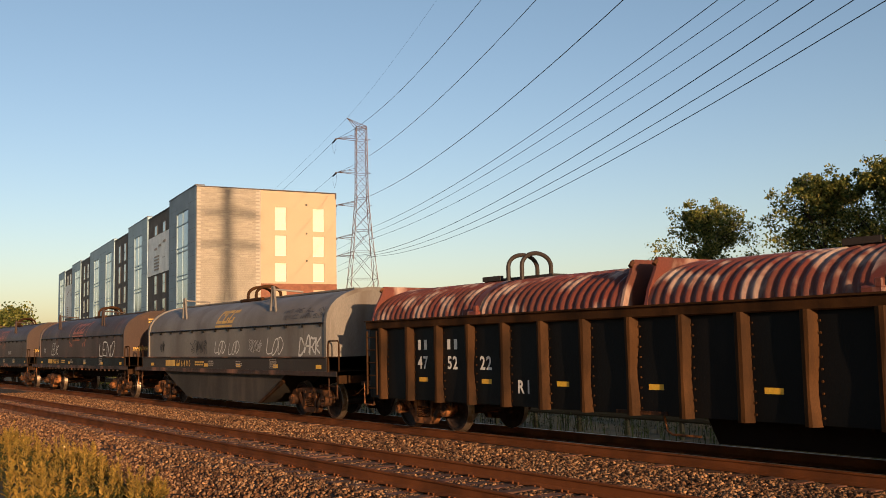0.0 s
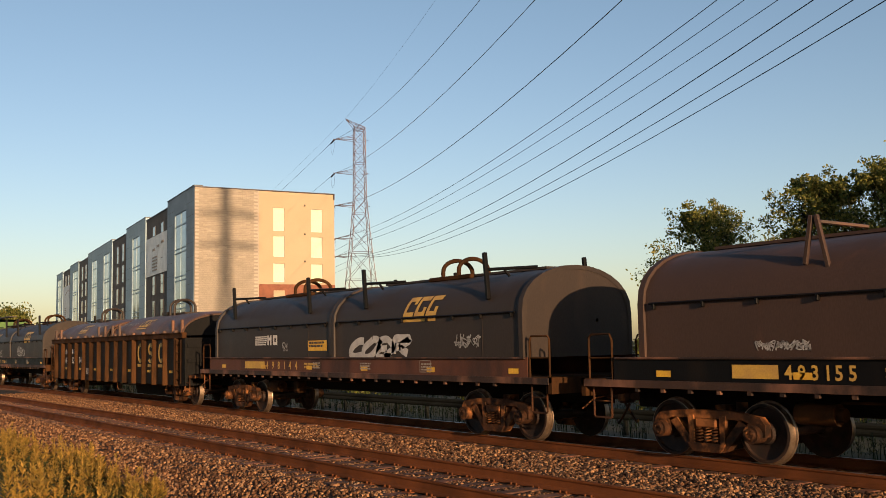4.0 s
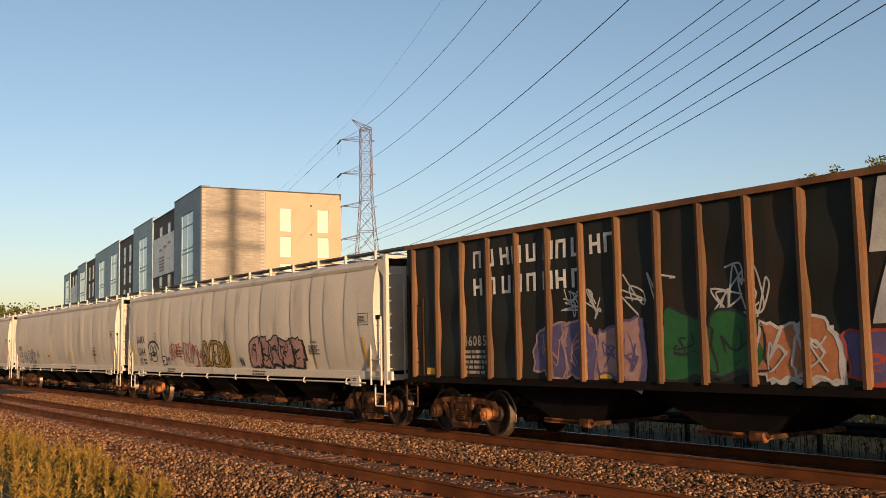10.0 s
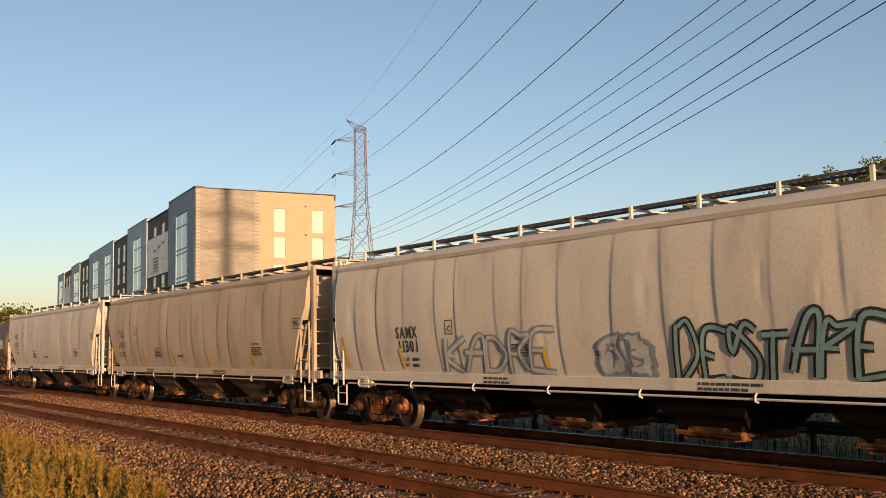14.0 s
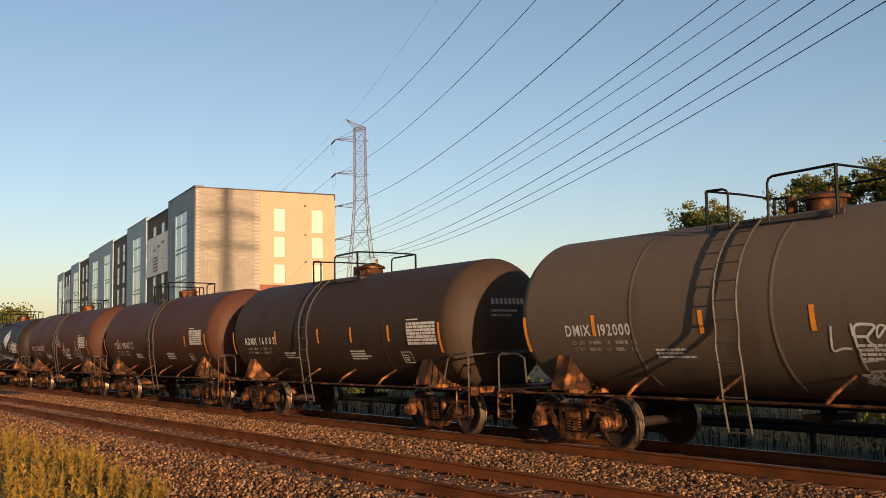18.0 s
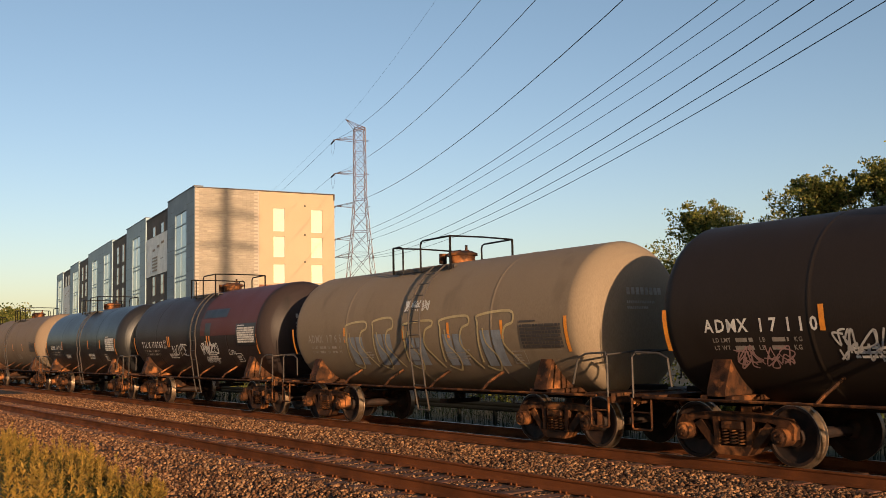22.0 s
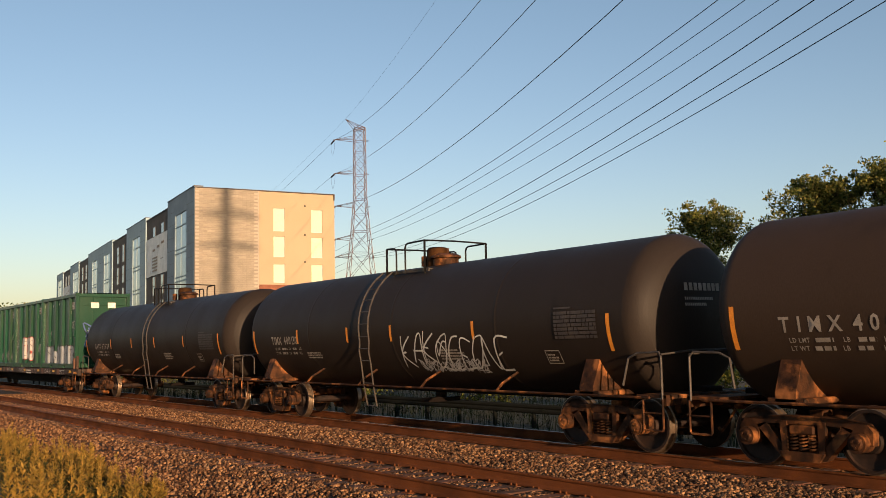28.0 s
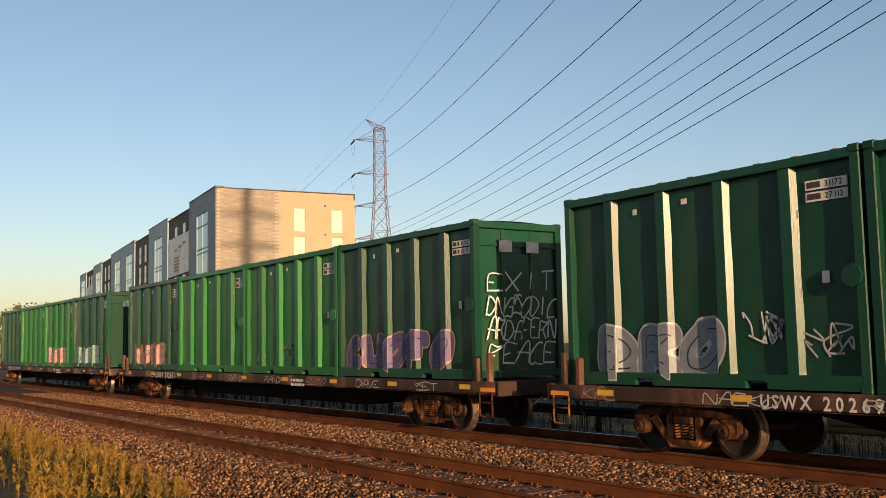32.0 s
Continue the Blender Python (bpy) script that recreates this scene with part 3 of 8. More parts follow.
# ---- guard rail behind the tracks ----
gr = thing("guard_rail", "dull guard rail on short posts behind tracks, shade put into colour", "guard rail", m=pose(0, 20.5, -0.8))
rail_p = [(0.0, 0.45), (0.035, 0.5), (0.035, 0.55), (0.0, 0.6), (0.035, 0.65), (0.035, 0.7), (0.0, 0.75), (-0.006, 0.75), (0.028, 0.695), (0.028, 0.655), (-0.006, 0.6), (0.028, 0.545), (0.028, 0.505), (-0.006, 0.45)]
part("beam", Build().extrude([(-a, b) for a, b in rail_p], "x", -90, 4), M_GUARD, gr)
post = Build().box((0, 0.08, 0.36), (0.1, 0.12, 0.75), chamfer=0.01).mesh("post", M_GUARD)
for k in range(48):
    part("post", post, None, gr, at=pose(-90 + 2 * k, 0, 0))

# ---- apartment building ----
M_BRICK = mat("grey_buff_brick", (0.27, 0.235, 0.19), 0.85, 0, (0.23, 0.2, 0.16), 0.9, 0.6, 0.3, 12, vary=0.1)
M_MORTAR = mat("mortar", (0.36, 0.31, 0.26), 0.9, 0, (0.3, 0.26, 0.22), 3, 0.5, 0.3, 30)
M_STUCCO = mat("buff_panel", (0.36, 0.278, 0.186), 0.8, 0, (0.335, 0.257, 0.172), 0.25, 0.5, 0.1, 30)
M_REDBRICK = mat("red_brick_base", (0.204, 0.078, 0.045), 0.85, 0, (0.150, 0.060, 0.036), 2.0, 0.6, 0.4, 14)
M_SLATE = mat("slate_blue_cladding", (0.16, 0.22, 0.27), 0.6, 0.0, (0.135, 0.19, 0.235), 0.7, 0.5, 0.1, 20)
M_PALEBLUE = mat("pale_blue_grey_cladding", (0.25, 0.36, 0.42), 0.6, 0, (0.22, 0.315, 0.365), 0.5, 0.5, 0.1, 20)
M_BROWNCLAD = mat("dark_brown_cladding", (0.075, 0.062, 0.05), 0.7, 0, (0.055, 0.047, 0.04), 0.7, 0.5, 0.15, 20)
M_FRAME = mat("dark_window_frame", (0.03, 0.03, 0.033), 0.5, 0.3, None, 3, 0.4, 0.0)
M_SHEET = mat("white_house_wrap", (0.62, 0.66, 0.66), 0.5, 0, (0.5, 0.54, 0.54), 0.9, 0.6, 0.15, 8)
M_BLIND = mat("pale_window_blind", (0.5, 0.57, 0.42), 0.3, 0, (0.46, 0.53, 0.38), 0.8, 0.5, 0.0, 10)
M_CAP = mat("parapet_cap", (0.07, 0.06, 0.06), 0.5, 0.4, None, 2, 0.4, 0.05)
M_GLASS = mat("reflecting_glass", (0.22, 0.31, 0.34), 0.06, 0.0, (0.26, 0.35, 0.38), 0.5, 0.4, 0.0, 5, spec=1.0)

house = thing("apartment_building", "apartment block with buff end wall and slate-blue bays", "building", m=pose(-103.80, 40.50, 0, 0, 0, 82.2))
LONG, WIDE = 132.5, 16.45
# core of the block, set behind the outer cladding
core = Build().box((WIDE / 2 + 0.5, LONG / 2 + 0.4, 9.6), (WIDE - 1.4, LONG - 1.0, 19.0))
part("core_wall", core, M_BROWNCLAD, house, "plain inner wall of the block")
part("roof", Build().box((WIDE / 2, LONG / 2, 19.25), (WIDE - 0.3, LONG - 0.3, 0.24)), M_CAP, house, "flat dark roof")
# end wall: brick bay, buff panel with openings, red base
win_x = ((8.9, 10.25), (13.5, 14.9))
win_z = ((15.3, 18.0), (12.3, 14.7), (9.35, 11.5), (6.2, 8.4), (3.1, 5.3))
buff = Build()
buff.box((8.05, 0.15, 13.4), (1.7, 0.3, 12.9)).box((11.875, 0.15, 13.4), (3.25, 0.3, 12.9)).box((15.66, 0.15, 13.4), (1.52, 0.3, 12.9))
for xa, xb in win_x:
    for hi, lo in ((19.85, 18.0), (15.3, 14.7), (12.3, 11.5), (9.35, 6.95)):
        buff.box(((xa + xb) / 2, 0.15, (hi + lo) / 2), (xb - xa, 0.3, hi - lo))
part("end_wall", buff, M_STUCCO, house, "smooth buff rendered end wall, brightly sunlit", sharp=20)
base = Build()
for xa, xb in ((7.2, 8.9), (10.25, 13.5), (14.9, 16.42)):
    base.box(((xa + xb) / 2, 0.11, 4.55), (xb - xa, 0.34, 9.1 - 0.0))
for xa, xb in win_x:
    for hi, lo in ((9.1, 8.4), (6.2, 5.3), (3.1, 0.0)):
        base.box(((xa + xb) / 2, 0.11, (hi + lo) / 2), (xb - xa, 0.34, hi - lo))
part("base_wall", base, M_REDBRICK, house, "dark red brick lower storeys")
for xa, xb in win_x:
    for z0, z1 in win_z:
        z0 = max(z0, 9.37) if z0 > 9 else z0
        w = part("window", Build().box(((xa + xb) / 2, 0.22, (z0 + z1) / 2), (xb - xa, 0.03, z1 - z0)), M_BLIND, house, "pale window with drawn blind, sunlit")
        fr = Build()
        for xx in (xa + 0.02, xb - 0.02):
            fr.box((xx, 0.16, (z0 + z1) / 2), (0.05, 0.08, z1 - z0))
        for zz in (z0 + 0.02, z1 - 0.02):
            fr.box(((xa + xb) / 2, 0.16, zz), (xb - xa - 0.1, 0.08, 0.05))
        part("frame", fr, M_SHEET, w)
for zz in (18.4, 15.0, 11.8):
    part("wall_vent", Build().box((12.7, -0.05, zz), (0.2, 0.12, 0.2), chamfer=0.03), M_BROWNCLAD, house, "small dark wall vent")
part("parapet_cap", Build().box((WIDE / 2 - 0.07, 0.14, 19.95), (WIDE + 0.16, 0.4, 0.09)).box((16.35, -0.1, 19.6), (0.12, 0.2, 0.7)), M_CAP, house, "dark metal parapet cap")
# grey brick corner in courses, each brick-sized block a row of its own
part("mortar_wall", Build().box((3.54, 0.2, 9.95), (7.32, 0.28, 19.85)), M_MORTAR, house, "mortar behind the corner bricks")
brick_meshes = []
for _ in range(2):
    bb = Build().box((0, 0, 0), (0.885, 0.06, 0.185), chamfer=0.008)
    brick_meshes.append(bb.mesh("brick", M_BRICK))
rows_n = 88
block_rest = Build()
made = 0
for r in range(rows_n):
    zz = 19.75 - r * 0.205
    for k in range(8):
        xx = 0.325 + k * 0.9 + (0.45 if r % 2 else 0)
        if xx > 6.8:
            continue
        if made < 300 and r < 42:
            part("brick", brick_meshes[0], None, house, at=pose(xx, 0.05, zz))
            made += 1
        else:
            block_rest.box((xx, 0.05, zz), (0.885, 0.06, 0.185))
tagged(part("brickwork", block_rest, M_BRICK, house, "lower courses of grey-buff brick"), kind="stuff")
# long side: bays that stand forward and recessed dark bays between them
bays = ((0.36, 14.1, 20.1, M_SLATE, "slate-blue clad bay", 0.3), (28.0, 42.6, 19.9, M_PALEBLUE, "pale blue-grey clad bay", 0.3), (55.6, 82.3, 19.7, M_PALEBLUE, "pale blue-grey clad bay", 0.3),
        (95.3, 108.2, 19.5, M_PALEBLUE, "pale blue-grey clad bay", 0.3), (120.8, 132.5, 19.3, M_PALEBLUE, "pale blue-grey clad bay", 0.3))
glazed = {0: ((4.1, 10.0),), 1: ((31.9, 37.6),), 2: ((57.9, 63.8), (71.1, 77.1)), 3: ((96.5, 103.5),), 4: ((123.0, 129.0),)}
for k, (y0, y1, zt, mm, lab, dep) in enumerate(bays):
    cuts = [y0] + [e for pair in glazed[k] for e in pair] + [y1]
    wall = Build()
    for a, b2 in zip(cuts[::2], cuts[1::2]):
        wall.box((0.2 + dep / 2, (a + b2) / 2, zt / 2), (1.0, b2 - a, zt))
    for a, b2 in glazed[k]:
        wall.box((0.2 + dep / 2, (a + b2) / 2, (zt + 17.9) / 2), (1.0, b2 - a, zt - 17.9)).box((0.2 + dep / 2, (a + b2) / 2, 1.7), (1.0, b2 - a, 3.4))
    bay = part("bay", wall, mm, house, lab)
    seams = Build()
    for zz in np.arange(4.5, zt, 1.55):
        for a, b2 in zip(cuts[::2], cuts[1::2]):
            seams.box((-0.153, (a + b2) / 2, zz), (0.012, b2 - a - 0.06, 0.022))
    part("cladding_joint", seams, M_FRAME, bay)
    part("parapet_cap", Build().box((0.33, (y0 + y1) / 2, zt + 0.04), (1.06, y1 - y0 + 0.04, 0.09)), M_CAP, bay, "thin dark parapet cap")
    for a, b2 in glazed[k]:
        w = part("window_strip", Build().box((-0.02, (a + b2) / 2, 10.65), (0.05, b2 - a, 14.5)), M_GLASS, bay, "tall blue-reflecting glazed strip")
        bars = Build()
        for zz in (6.6, 7.2, 9.9, 10.4, 13.2, 13.7, 16.4):
            bars.box((-0.06, (a + b2) / 2, zz), (0.1, b2 - a, 0.1))
        for yy in (a + 0.1, (a + b2) / 2, b2 - 0.1):
            bars.box((-0.06, yy, 10.65), (0.09, 0.12 if yy != (a + b2) / 2 else 0.06, 14.5))
        part("mullion", bars, M_PALEBLUE, w)
for y0, y1, zt in ((14.1, 28.0, 19.4), (42.6, 55.6, 19.3), (82.3, 95.3, 19.2), (108.2, 120.8, 19.0)):
    rec = part("recessed_bay", Build().box((0.2, (y0 + y1) / 2, zt / 2), (0.4, y1 - y0, zt)), M_BROWNCLAD, house, "recessed dark brown clad bay")
    part("parapet_cap", Build().box((0.2, (y0 + y1) / 2, zt + 0.05), (0.6, y1 - y0, 0.1)), M_CAP, rec)
    for yy in (y0 + 0.25 * (y1 - y0), y0 + 0.62 * (y1 - y0)):
        for z0, z1 in ((15.4, 18.0), (12.2, 14.8), (9.0, 11.4), (5.8, 8.2), (2.4, 5.0)):
            w = part("window", Build().box((-0.02, yy, (z0 + z1) / 2), (0.05, 1.5, z1 - z0)), M_GLASS, rec, "narrow window reflecting the sky")
            part("frame", Build().box((-0.03, yy - 0.8, (z0 + z1) / 2), (0.09, 0.1, z1 - z0)).box((-0.03, yy + 0.8, (z0 + z1) / 2), (0.09, 0.1, z1 - z0)).box((-0.05, yy, (z0 + z1) / 2), (0.09, 1.5, 0.07)), M_FRAME, w)
for y0, y1, z0, z1 in ((14.4, 27.6, 11.6, 16.7), (109.0, 120.0, 8.8, 15.8)):
    sh = part("banner", Build().grid([[(-0.1 + 0.03 * math.sin(i * 1.7 + j), y0 + (y1 - y0) * i / 14, z0 + (z1 - z0) * j / 6) for j in range(7)] for i in range(15)]), M_SHEET, house, "large white plastic sheet banner with grey bars")
    bars = Build()
    for r in range(5):
        bars.box((-0.16, y0 + (y1 - y0) * 0.55, z0 + 0.6 + r * 0.42), (0.02, (y1 - y0) * 0.24, 0.2))
    for r in range(3):
        bars.box((-0.16, y0 + (y1 - y0) * (0.2 + 0.2 * r), z1 - 1.2 - 0.3 * r), (0.02, (y1 - y0) * 0.12, 0.3))
    part("printed_bar", bars, M_DIMWHITE, sh)

# ---- lattice towers and power lines ----
LINE = Vector((math.cos(radians(-20.4)), math.sin(radians(-20.4)), 0))   # heading of the power line
ARM_WAY = Vector((-0.302, -0.953, 0))
ARMS = (28.4, 24.0, 19.75, 15.5, 13.2)
T1 = Vector((-107.9, 64.1, 0))


def tower(label, at, h, arms, reach, body, stout=1.0, both=()):
    """A four-legged lattice tower whose arms point to one side; those named in both point to two."""
    top = thing("lattice_tower", label, "power pylon", "power pylons", Matrix.Translation(at) @ Matrix.Rotation(radians(159.6), 4, "Z"))

    def half(z):
        return float(np.interp(z, body[0], body[1]))
    levels = [0.0]
    while levels[-1] < h - 1.0:
        levels.append(min(h - 0.9, levels[-1] + max(0.95, 2.1 * half(levels[-1]))))
    braces = Build()
    for sx, sy in ((1, 1), (1, -1), (-1, 1), (-1, -1)):
        lg = Build()
        lg.tube([(sx * half(z), sy * half(z), z) for z in levels], 0.06 * stout, 4)
        part("leg", lg, M_GALV, top)
    for z0, z1 in zip(levels, levels[1:]):
        a, b = half(z0), half(z1)
        for (p, q) in (((1, 1), (1, -1)), ((1, -1), (-1, -1)), ((-1, -1), (-1, 1)), ((-1, 1), (1, 1))):
            braces.rod((p[0] * a, p[1] * a, z0), (q[0] * b, q[1] * b, z1), 0.032 * stout, 4, caps=False)
            braces.rod((q[0] * a, q[1] * a, z0), (p[0] * b, p[1] * b, z1), 0.032 * stout, 4, caps=False)
            braces.rod((p[0] * b, p[1] * b, z1), (q[0] * b, q[1] * b, z1), 0.03 * stout, 4, caps=False)
    part("bracing", braces, M_GALV, top, "criss-cross lattice bracing")
    for z in arms:
        w = half(z)
        arm = Build()
        for sx in (-1, 1):
            arm.rod((sx * w, w, z), (0, reach, z + 0.05), 0.04 * stout, 4).rod((sx * w, w, z + 0.55), (0, reach, z + 0.06), 0.03 * stout, 4)
            arm.rod((sx * w, -w, z), (0, -w - 0.5, z + 0.05), 0.035 * stout, 4)
        if z in both:
                arm.rod((sx * w, -w, z), (0, -reach - 0.6, z + 0.05), 0.06 * stout, 4).rod((sx * w, -w, z + 0.75), (0, -reach - 0.6, z + 0.1), 0.05 * stout, 4)
                for k in range(1, 6):
                    for sy in (-1, 1):
                        yy = sy * (w + (reach - w) * k / 6)
                        arm.rod((sx * w * (1 - k / 6), yy, z), (sx * w * (1 - k / 6), yy + sy * 0.3, z + 0.6 * (1 - k / 6)), 0.05 * stout, 4)
        arm.rod((0, reach - 0.02, z - 0.1), (0, reach + 0.15, z + 0.1), 0.05, 6)
        part("crossarm", arm, M_GALV, top)
    peak = Build()
    zt = levels[-1]
    w = half(zt)
    for sx in (-1, 1):
        peak.rod((sx * w, w, zt), (0, reach * 0.55, h + 0.25), 0.04, 4).rod((sx * w, -w, zt), (0, reach * 0.55, h + 0.25), 0.03, 4).rod((sx * w, -w, zt), (sx * w, w, zt + 0.35), 0.03, 4)
    part("peak", peak, M_GALV, top, "slanting peak that holds the ground wire")
    return top


tower("tall galvanised lattice power pylon with arms on one side", T1, 30.95, ARMS, 3.25, ([0, 8.4, 15.6, 21, 31], [2.76, 1.86, 1.14, 0.745, 0.66]), 0.85)
T2 = T1 + LINE * 137.0
tower("tall galvanised lattice power pylon standing out of view along the line", T2, 38.5, (34.0, 30.4) + ARMS[2:], 3.3, ([0, 10, 20, 27, 38], [2.6, 1.7, 0.9, 0.48, 0.4]), 2.0, (34.0, 30.4))

def wire(name, a, b, sag, r, label):
    """A sagging line between two places, as a thing of its own."""
    n = 26
    pts = [a.lerp(b, i / n) - Vector((0, 0, sag * 4 * (i / n) * (1 - i / n))) for i in range(n + 1)]
    return tagged(part(name, Build().tube(pts, r, 5), M_WIRE), label, "power line", "power lines")


# height, reach along the arm, heading of the span in degrees, rise to the next pylon, sag, radius
SPANS = ((31.23, 1.8, -21.67, 1.14, 2.69, 0.008), (28.4, 3.25, -21.53, -0.48, 5.1, 0.020), (24.0, 3.25, -21.42, 0.12, 4.45, 0.020), (19.75, 3.25, -21.15, 1.36, 4.65, 0.022),
         (15.5, 3.25, -20.03, 3.59, 3.47, 0.018), (15.5, 0.6, -19.41, 5.54, 2.91, 0.018), (15.5, -1.2, -19.76, 5.42, 2.98, 0.018),
         (13.2, 3.25, -21.1, 2.55, 4.09, 0.018), (13.2, 0.6, -20.97, 3.67, 3.84, 0.018), (13.2, -1.2, -22.58, 1.39, 3.31, 0.018))
for hh, reach, az, rise, sag, rr in SPANS:
    tip = T1 + ARM_WAY * reach + Vector((0, 0, hh))
    way = Vector((math.cos(radians(az)), math.sin(radians(az)), 0))
    wire("power_line", tip, tip + way * 137.0 + Vector((0, 0, rise)), sag, rr, "thin dark overhead power line sagging between pylons")
    back = tip + Vector((math.cos(radians(165)), math.sin(radians(165)), 0)) * 180
    wire("power_line", tip, back, 1.9, rr, "thin dark overhead power line running on behind the building")
    if reach > 2 and hh > 14:
        ins = Build()
        d = (back - tip).normalized() + Vector((0, 0, -0.08))
        for k in range(9):
            ins.rod(tip + d * (0.25 + 0.2 * k), tip + d * (0.33 + 0.2 * k), 0.11, 10, 0.05)
        tagged(part("insulator_string", ins, M_CERAMIC), "dark string of disc insulators at the end of a pylon arm", "insulator", "insulators")
        loop = [tip + d * 2.0, tip + d * 1.9 + Vector((0, 0, -0.9)), tip + d * 1.2 + Vector((0, 0, -1.7)), tip + d * 0.3 + Vector((0, 0, -1.2)), tip + Vector((0, 0, -0.1))]
        tagged(part("jumper_loop", Build().tube(loop, 0.012, 5), M_WIRE), "slack jumper wire hanging under a pylon arm", "power line")


# ---- the train: common pieces ----
SPEED = 14.052
GLYPH = {}


def glyph(ch):
    """Outline mesh of one character of the built-in font, one unit high, and its advance."""
    if ch not in GLYPH:
        cu = bpy.data.curves.new("glyph", "FONT")
        cu.body, cu.resolution_u, cu.offset = ch, 2, 0.022
        ob = bpy.data.objects.new("glyph", cu)
        scene.collection.objects.link(ob)
        me = bpy.data.meshes.new_from_object(ob.evaluated_get(bpy.context.evaluated_depsgraph_get()))
        v = [tuple(p.co[:2]) for p in me.vertices]
        f = [tuple(p.vertices) for p in me.polygons]
        w = max([p[0] for p in v], default=0.3)
        GLYPH[ch] = (v, f, w)
        bpy.data.objects.remove(ob)
        bpy.data.curves.remove(cu)
        bpy.data.meshes.remove(me)
    return GLYPH[ch]


for ch in "ABCDEFGHIKLMNOPRSTUVWX0123456789":
    glyph(ch)


def lettering(b, text, x, z, h, on, squeeze=0.92, gap=0.14, off=0.006):
    """Characters h high from x on, laid on the surface on(x, z, off)."""
    for ch in text:
        if ch == " ":
            x += h * 0.45
            continue
        v, f, w = glyph(ch)
        k = h / 0.7
        b.add([on(x + p[0] * k * squeeze, z + p[1] * k, off) for p in v], f)
        x += w * k * squeeze + gap * h
    return x


def lettering_to(b, text, x0, x1, z, h, on, off=0.006):
    """Characters h high, spread so that they reach from x0 to x1."""
    trial = lettering(Build(), text, 0.0, z, h, on) - 0.14 * h
    n = max(1, len(text) - 1)
    squeeze = 0.92 if trial <= x1 - x0 else 0.92 * (x1 - x0) / trial
    spare = max(0.0, (x1 - x0 - trial) / n)
    for ch in text:
        x0 = lettering(b, ch, x0, z, h, on, squeeze, 0.14, off) + spare
    return x1


# strokes of sprayed capitals on a grid of three by three points, 0 at the top left and 8 at the bottom right
SPRAY = {"A": "6128 35", "B": "0157860 34", "C": "21367 78", "D": "01576 06", "E": "206 34 68", "F": "206 34", "G": "2136785 45", "H": "06 28 35", "I": "17", "J": "2873", "K": "06 238 34",
         "L": "068", "M": "60428", "N": "6082", "O": "1367521", "P": "60123 34", "R": "601248 34", "S": "21305876", "T": "02 17", "U": "03678 52", "V": "072", "W": "06482", "X": "08 26", "Y": "042 47", "Z": "0268"}


def tag_word(text, x, z, w, h, on, seed, thick=0.035, slant=0.18):
    """A word sprayed by a free arm: uneven looping capitals."""
    r = random.Random(seed)
    b = Build()
    cw = w / len(text)
    for k, ch in enumerate(text):
        top, drop = r.uniform(0.9, 1.1), r.uniform(-0.08, 0.08)
        for run in SPRAY.get(ch, "").split():
            pts = []
            for c in run:
                u, q = int(c) % 3 / 2, 1 - int(c) // 3 / 2
                u, q = u + r.uniform(-0.09, 0.09), q + r.uniform(-0.07, 0.07)
                pts.append((x + cw * (k + 0.08 + 0.86 * u) + slant * h * q, z + h * (drop + q * top)))
            stroke(b, curve_pts(pts, 6), thick * r.uniform(0.85, 1.15), on)
    return b


def fat_word(text, x, z, w, h, on, seed, fat, step=0.028):
    """Swollen sprayed letters: fill within fat of the strokes, a wider halo behind, thin lines inside."""
    r = random.Random(seed)
    fill, halo, line = Build(), Build(), Build()
    cw = w / len(text)
    for k, ch in enumerate(text):
        top, drop, lift = r.uniform(0.92, 1.08), r.uniform(-0.05, 0.05), 0.001 * (k % 2)
        runs = []
        for run in SPRAY.get(ch, "").split():
            pts = []
            for c in run:
                u, q = int(c) % 3 / 2 + r.uniform(-0.06, 0.06), 1 - int(c) // 3 / 2 + r.uniform(-0.05, 0.05)
                pts.append((x + cw * (k + 0.2 + 0.6 * u), z + fat * 0.7 + (h - 1.4 * fat) * (drop + q * top)))
            runs.append(curve_pts(pts, 6))
        path = np.array([p for run in runs for p in run])
        for b, rad, off in ((halo, fat * 1.12 + 0.015, 0.002 + lift), (fill, fat, 0.006 + lift)):
            lo, hi = path.min(0) - rad - step, path.max(0) + rad + step
            us, qs = np.arange(lo[0], hi[0] + step, step), np.arange(lo[1], hi[1] + step, step)
            g = np.stack(np.meshgrid(us, qs, indexing="ij"), -1)
            away = g[:, :, None] - path[None, None]
            dist = np.linalg.norm(away, axis=-1)
            near = dist.argmin(-1)
            d = dist.min(-1)
            foot = path[near]
            g = np.where((d > rad)[..., None], foot + (g - foot) / np.maximum(d, 1e-6)[..., None] * rad, g)
            inside = d <= rad
            cell = inside[:-1, :-1] | inside[1:, :-1] | inside[:-1, 1:] | inside[1:, 1:]
            used = {}
            verts, faces = [], []
            for i, j in np.argwhere(cell):
                face = []
                for a, c in ((i, j), (i + 1, j), (i + 1, j + 1), (i, j + 1)):
                    if (a, c) not in used:
                        used[(a, c)] = len(verts)
                        verts.append(on(float(g[a, c, 0]), float(g[a, c, 1]), off))
                    face.append(used[(a, c)])
                faces.append(tuple(face))
            b.add(verts, faces)
        for run in runs:
            stroke(line, run[2:-2], 0.02, on, 0.011)
    return fill, halo, line


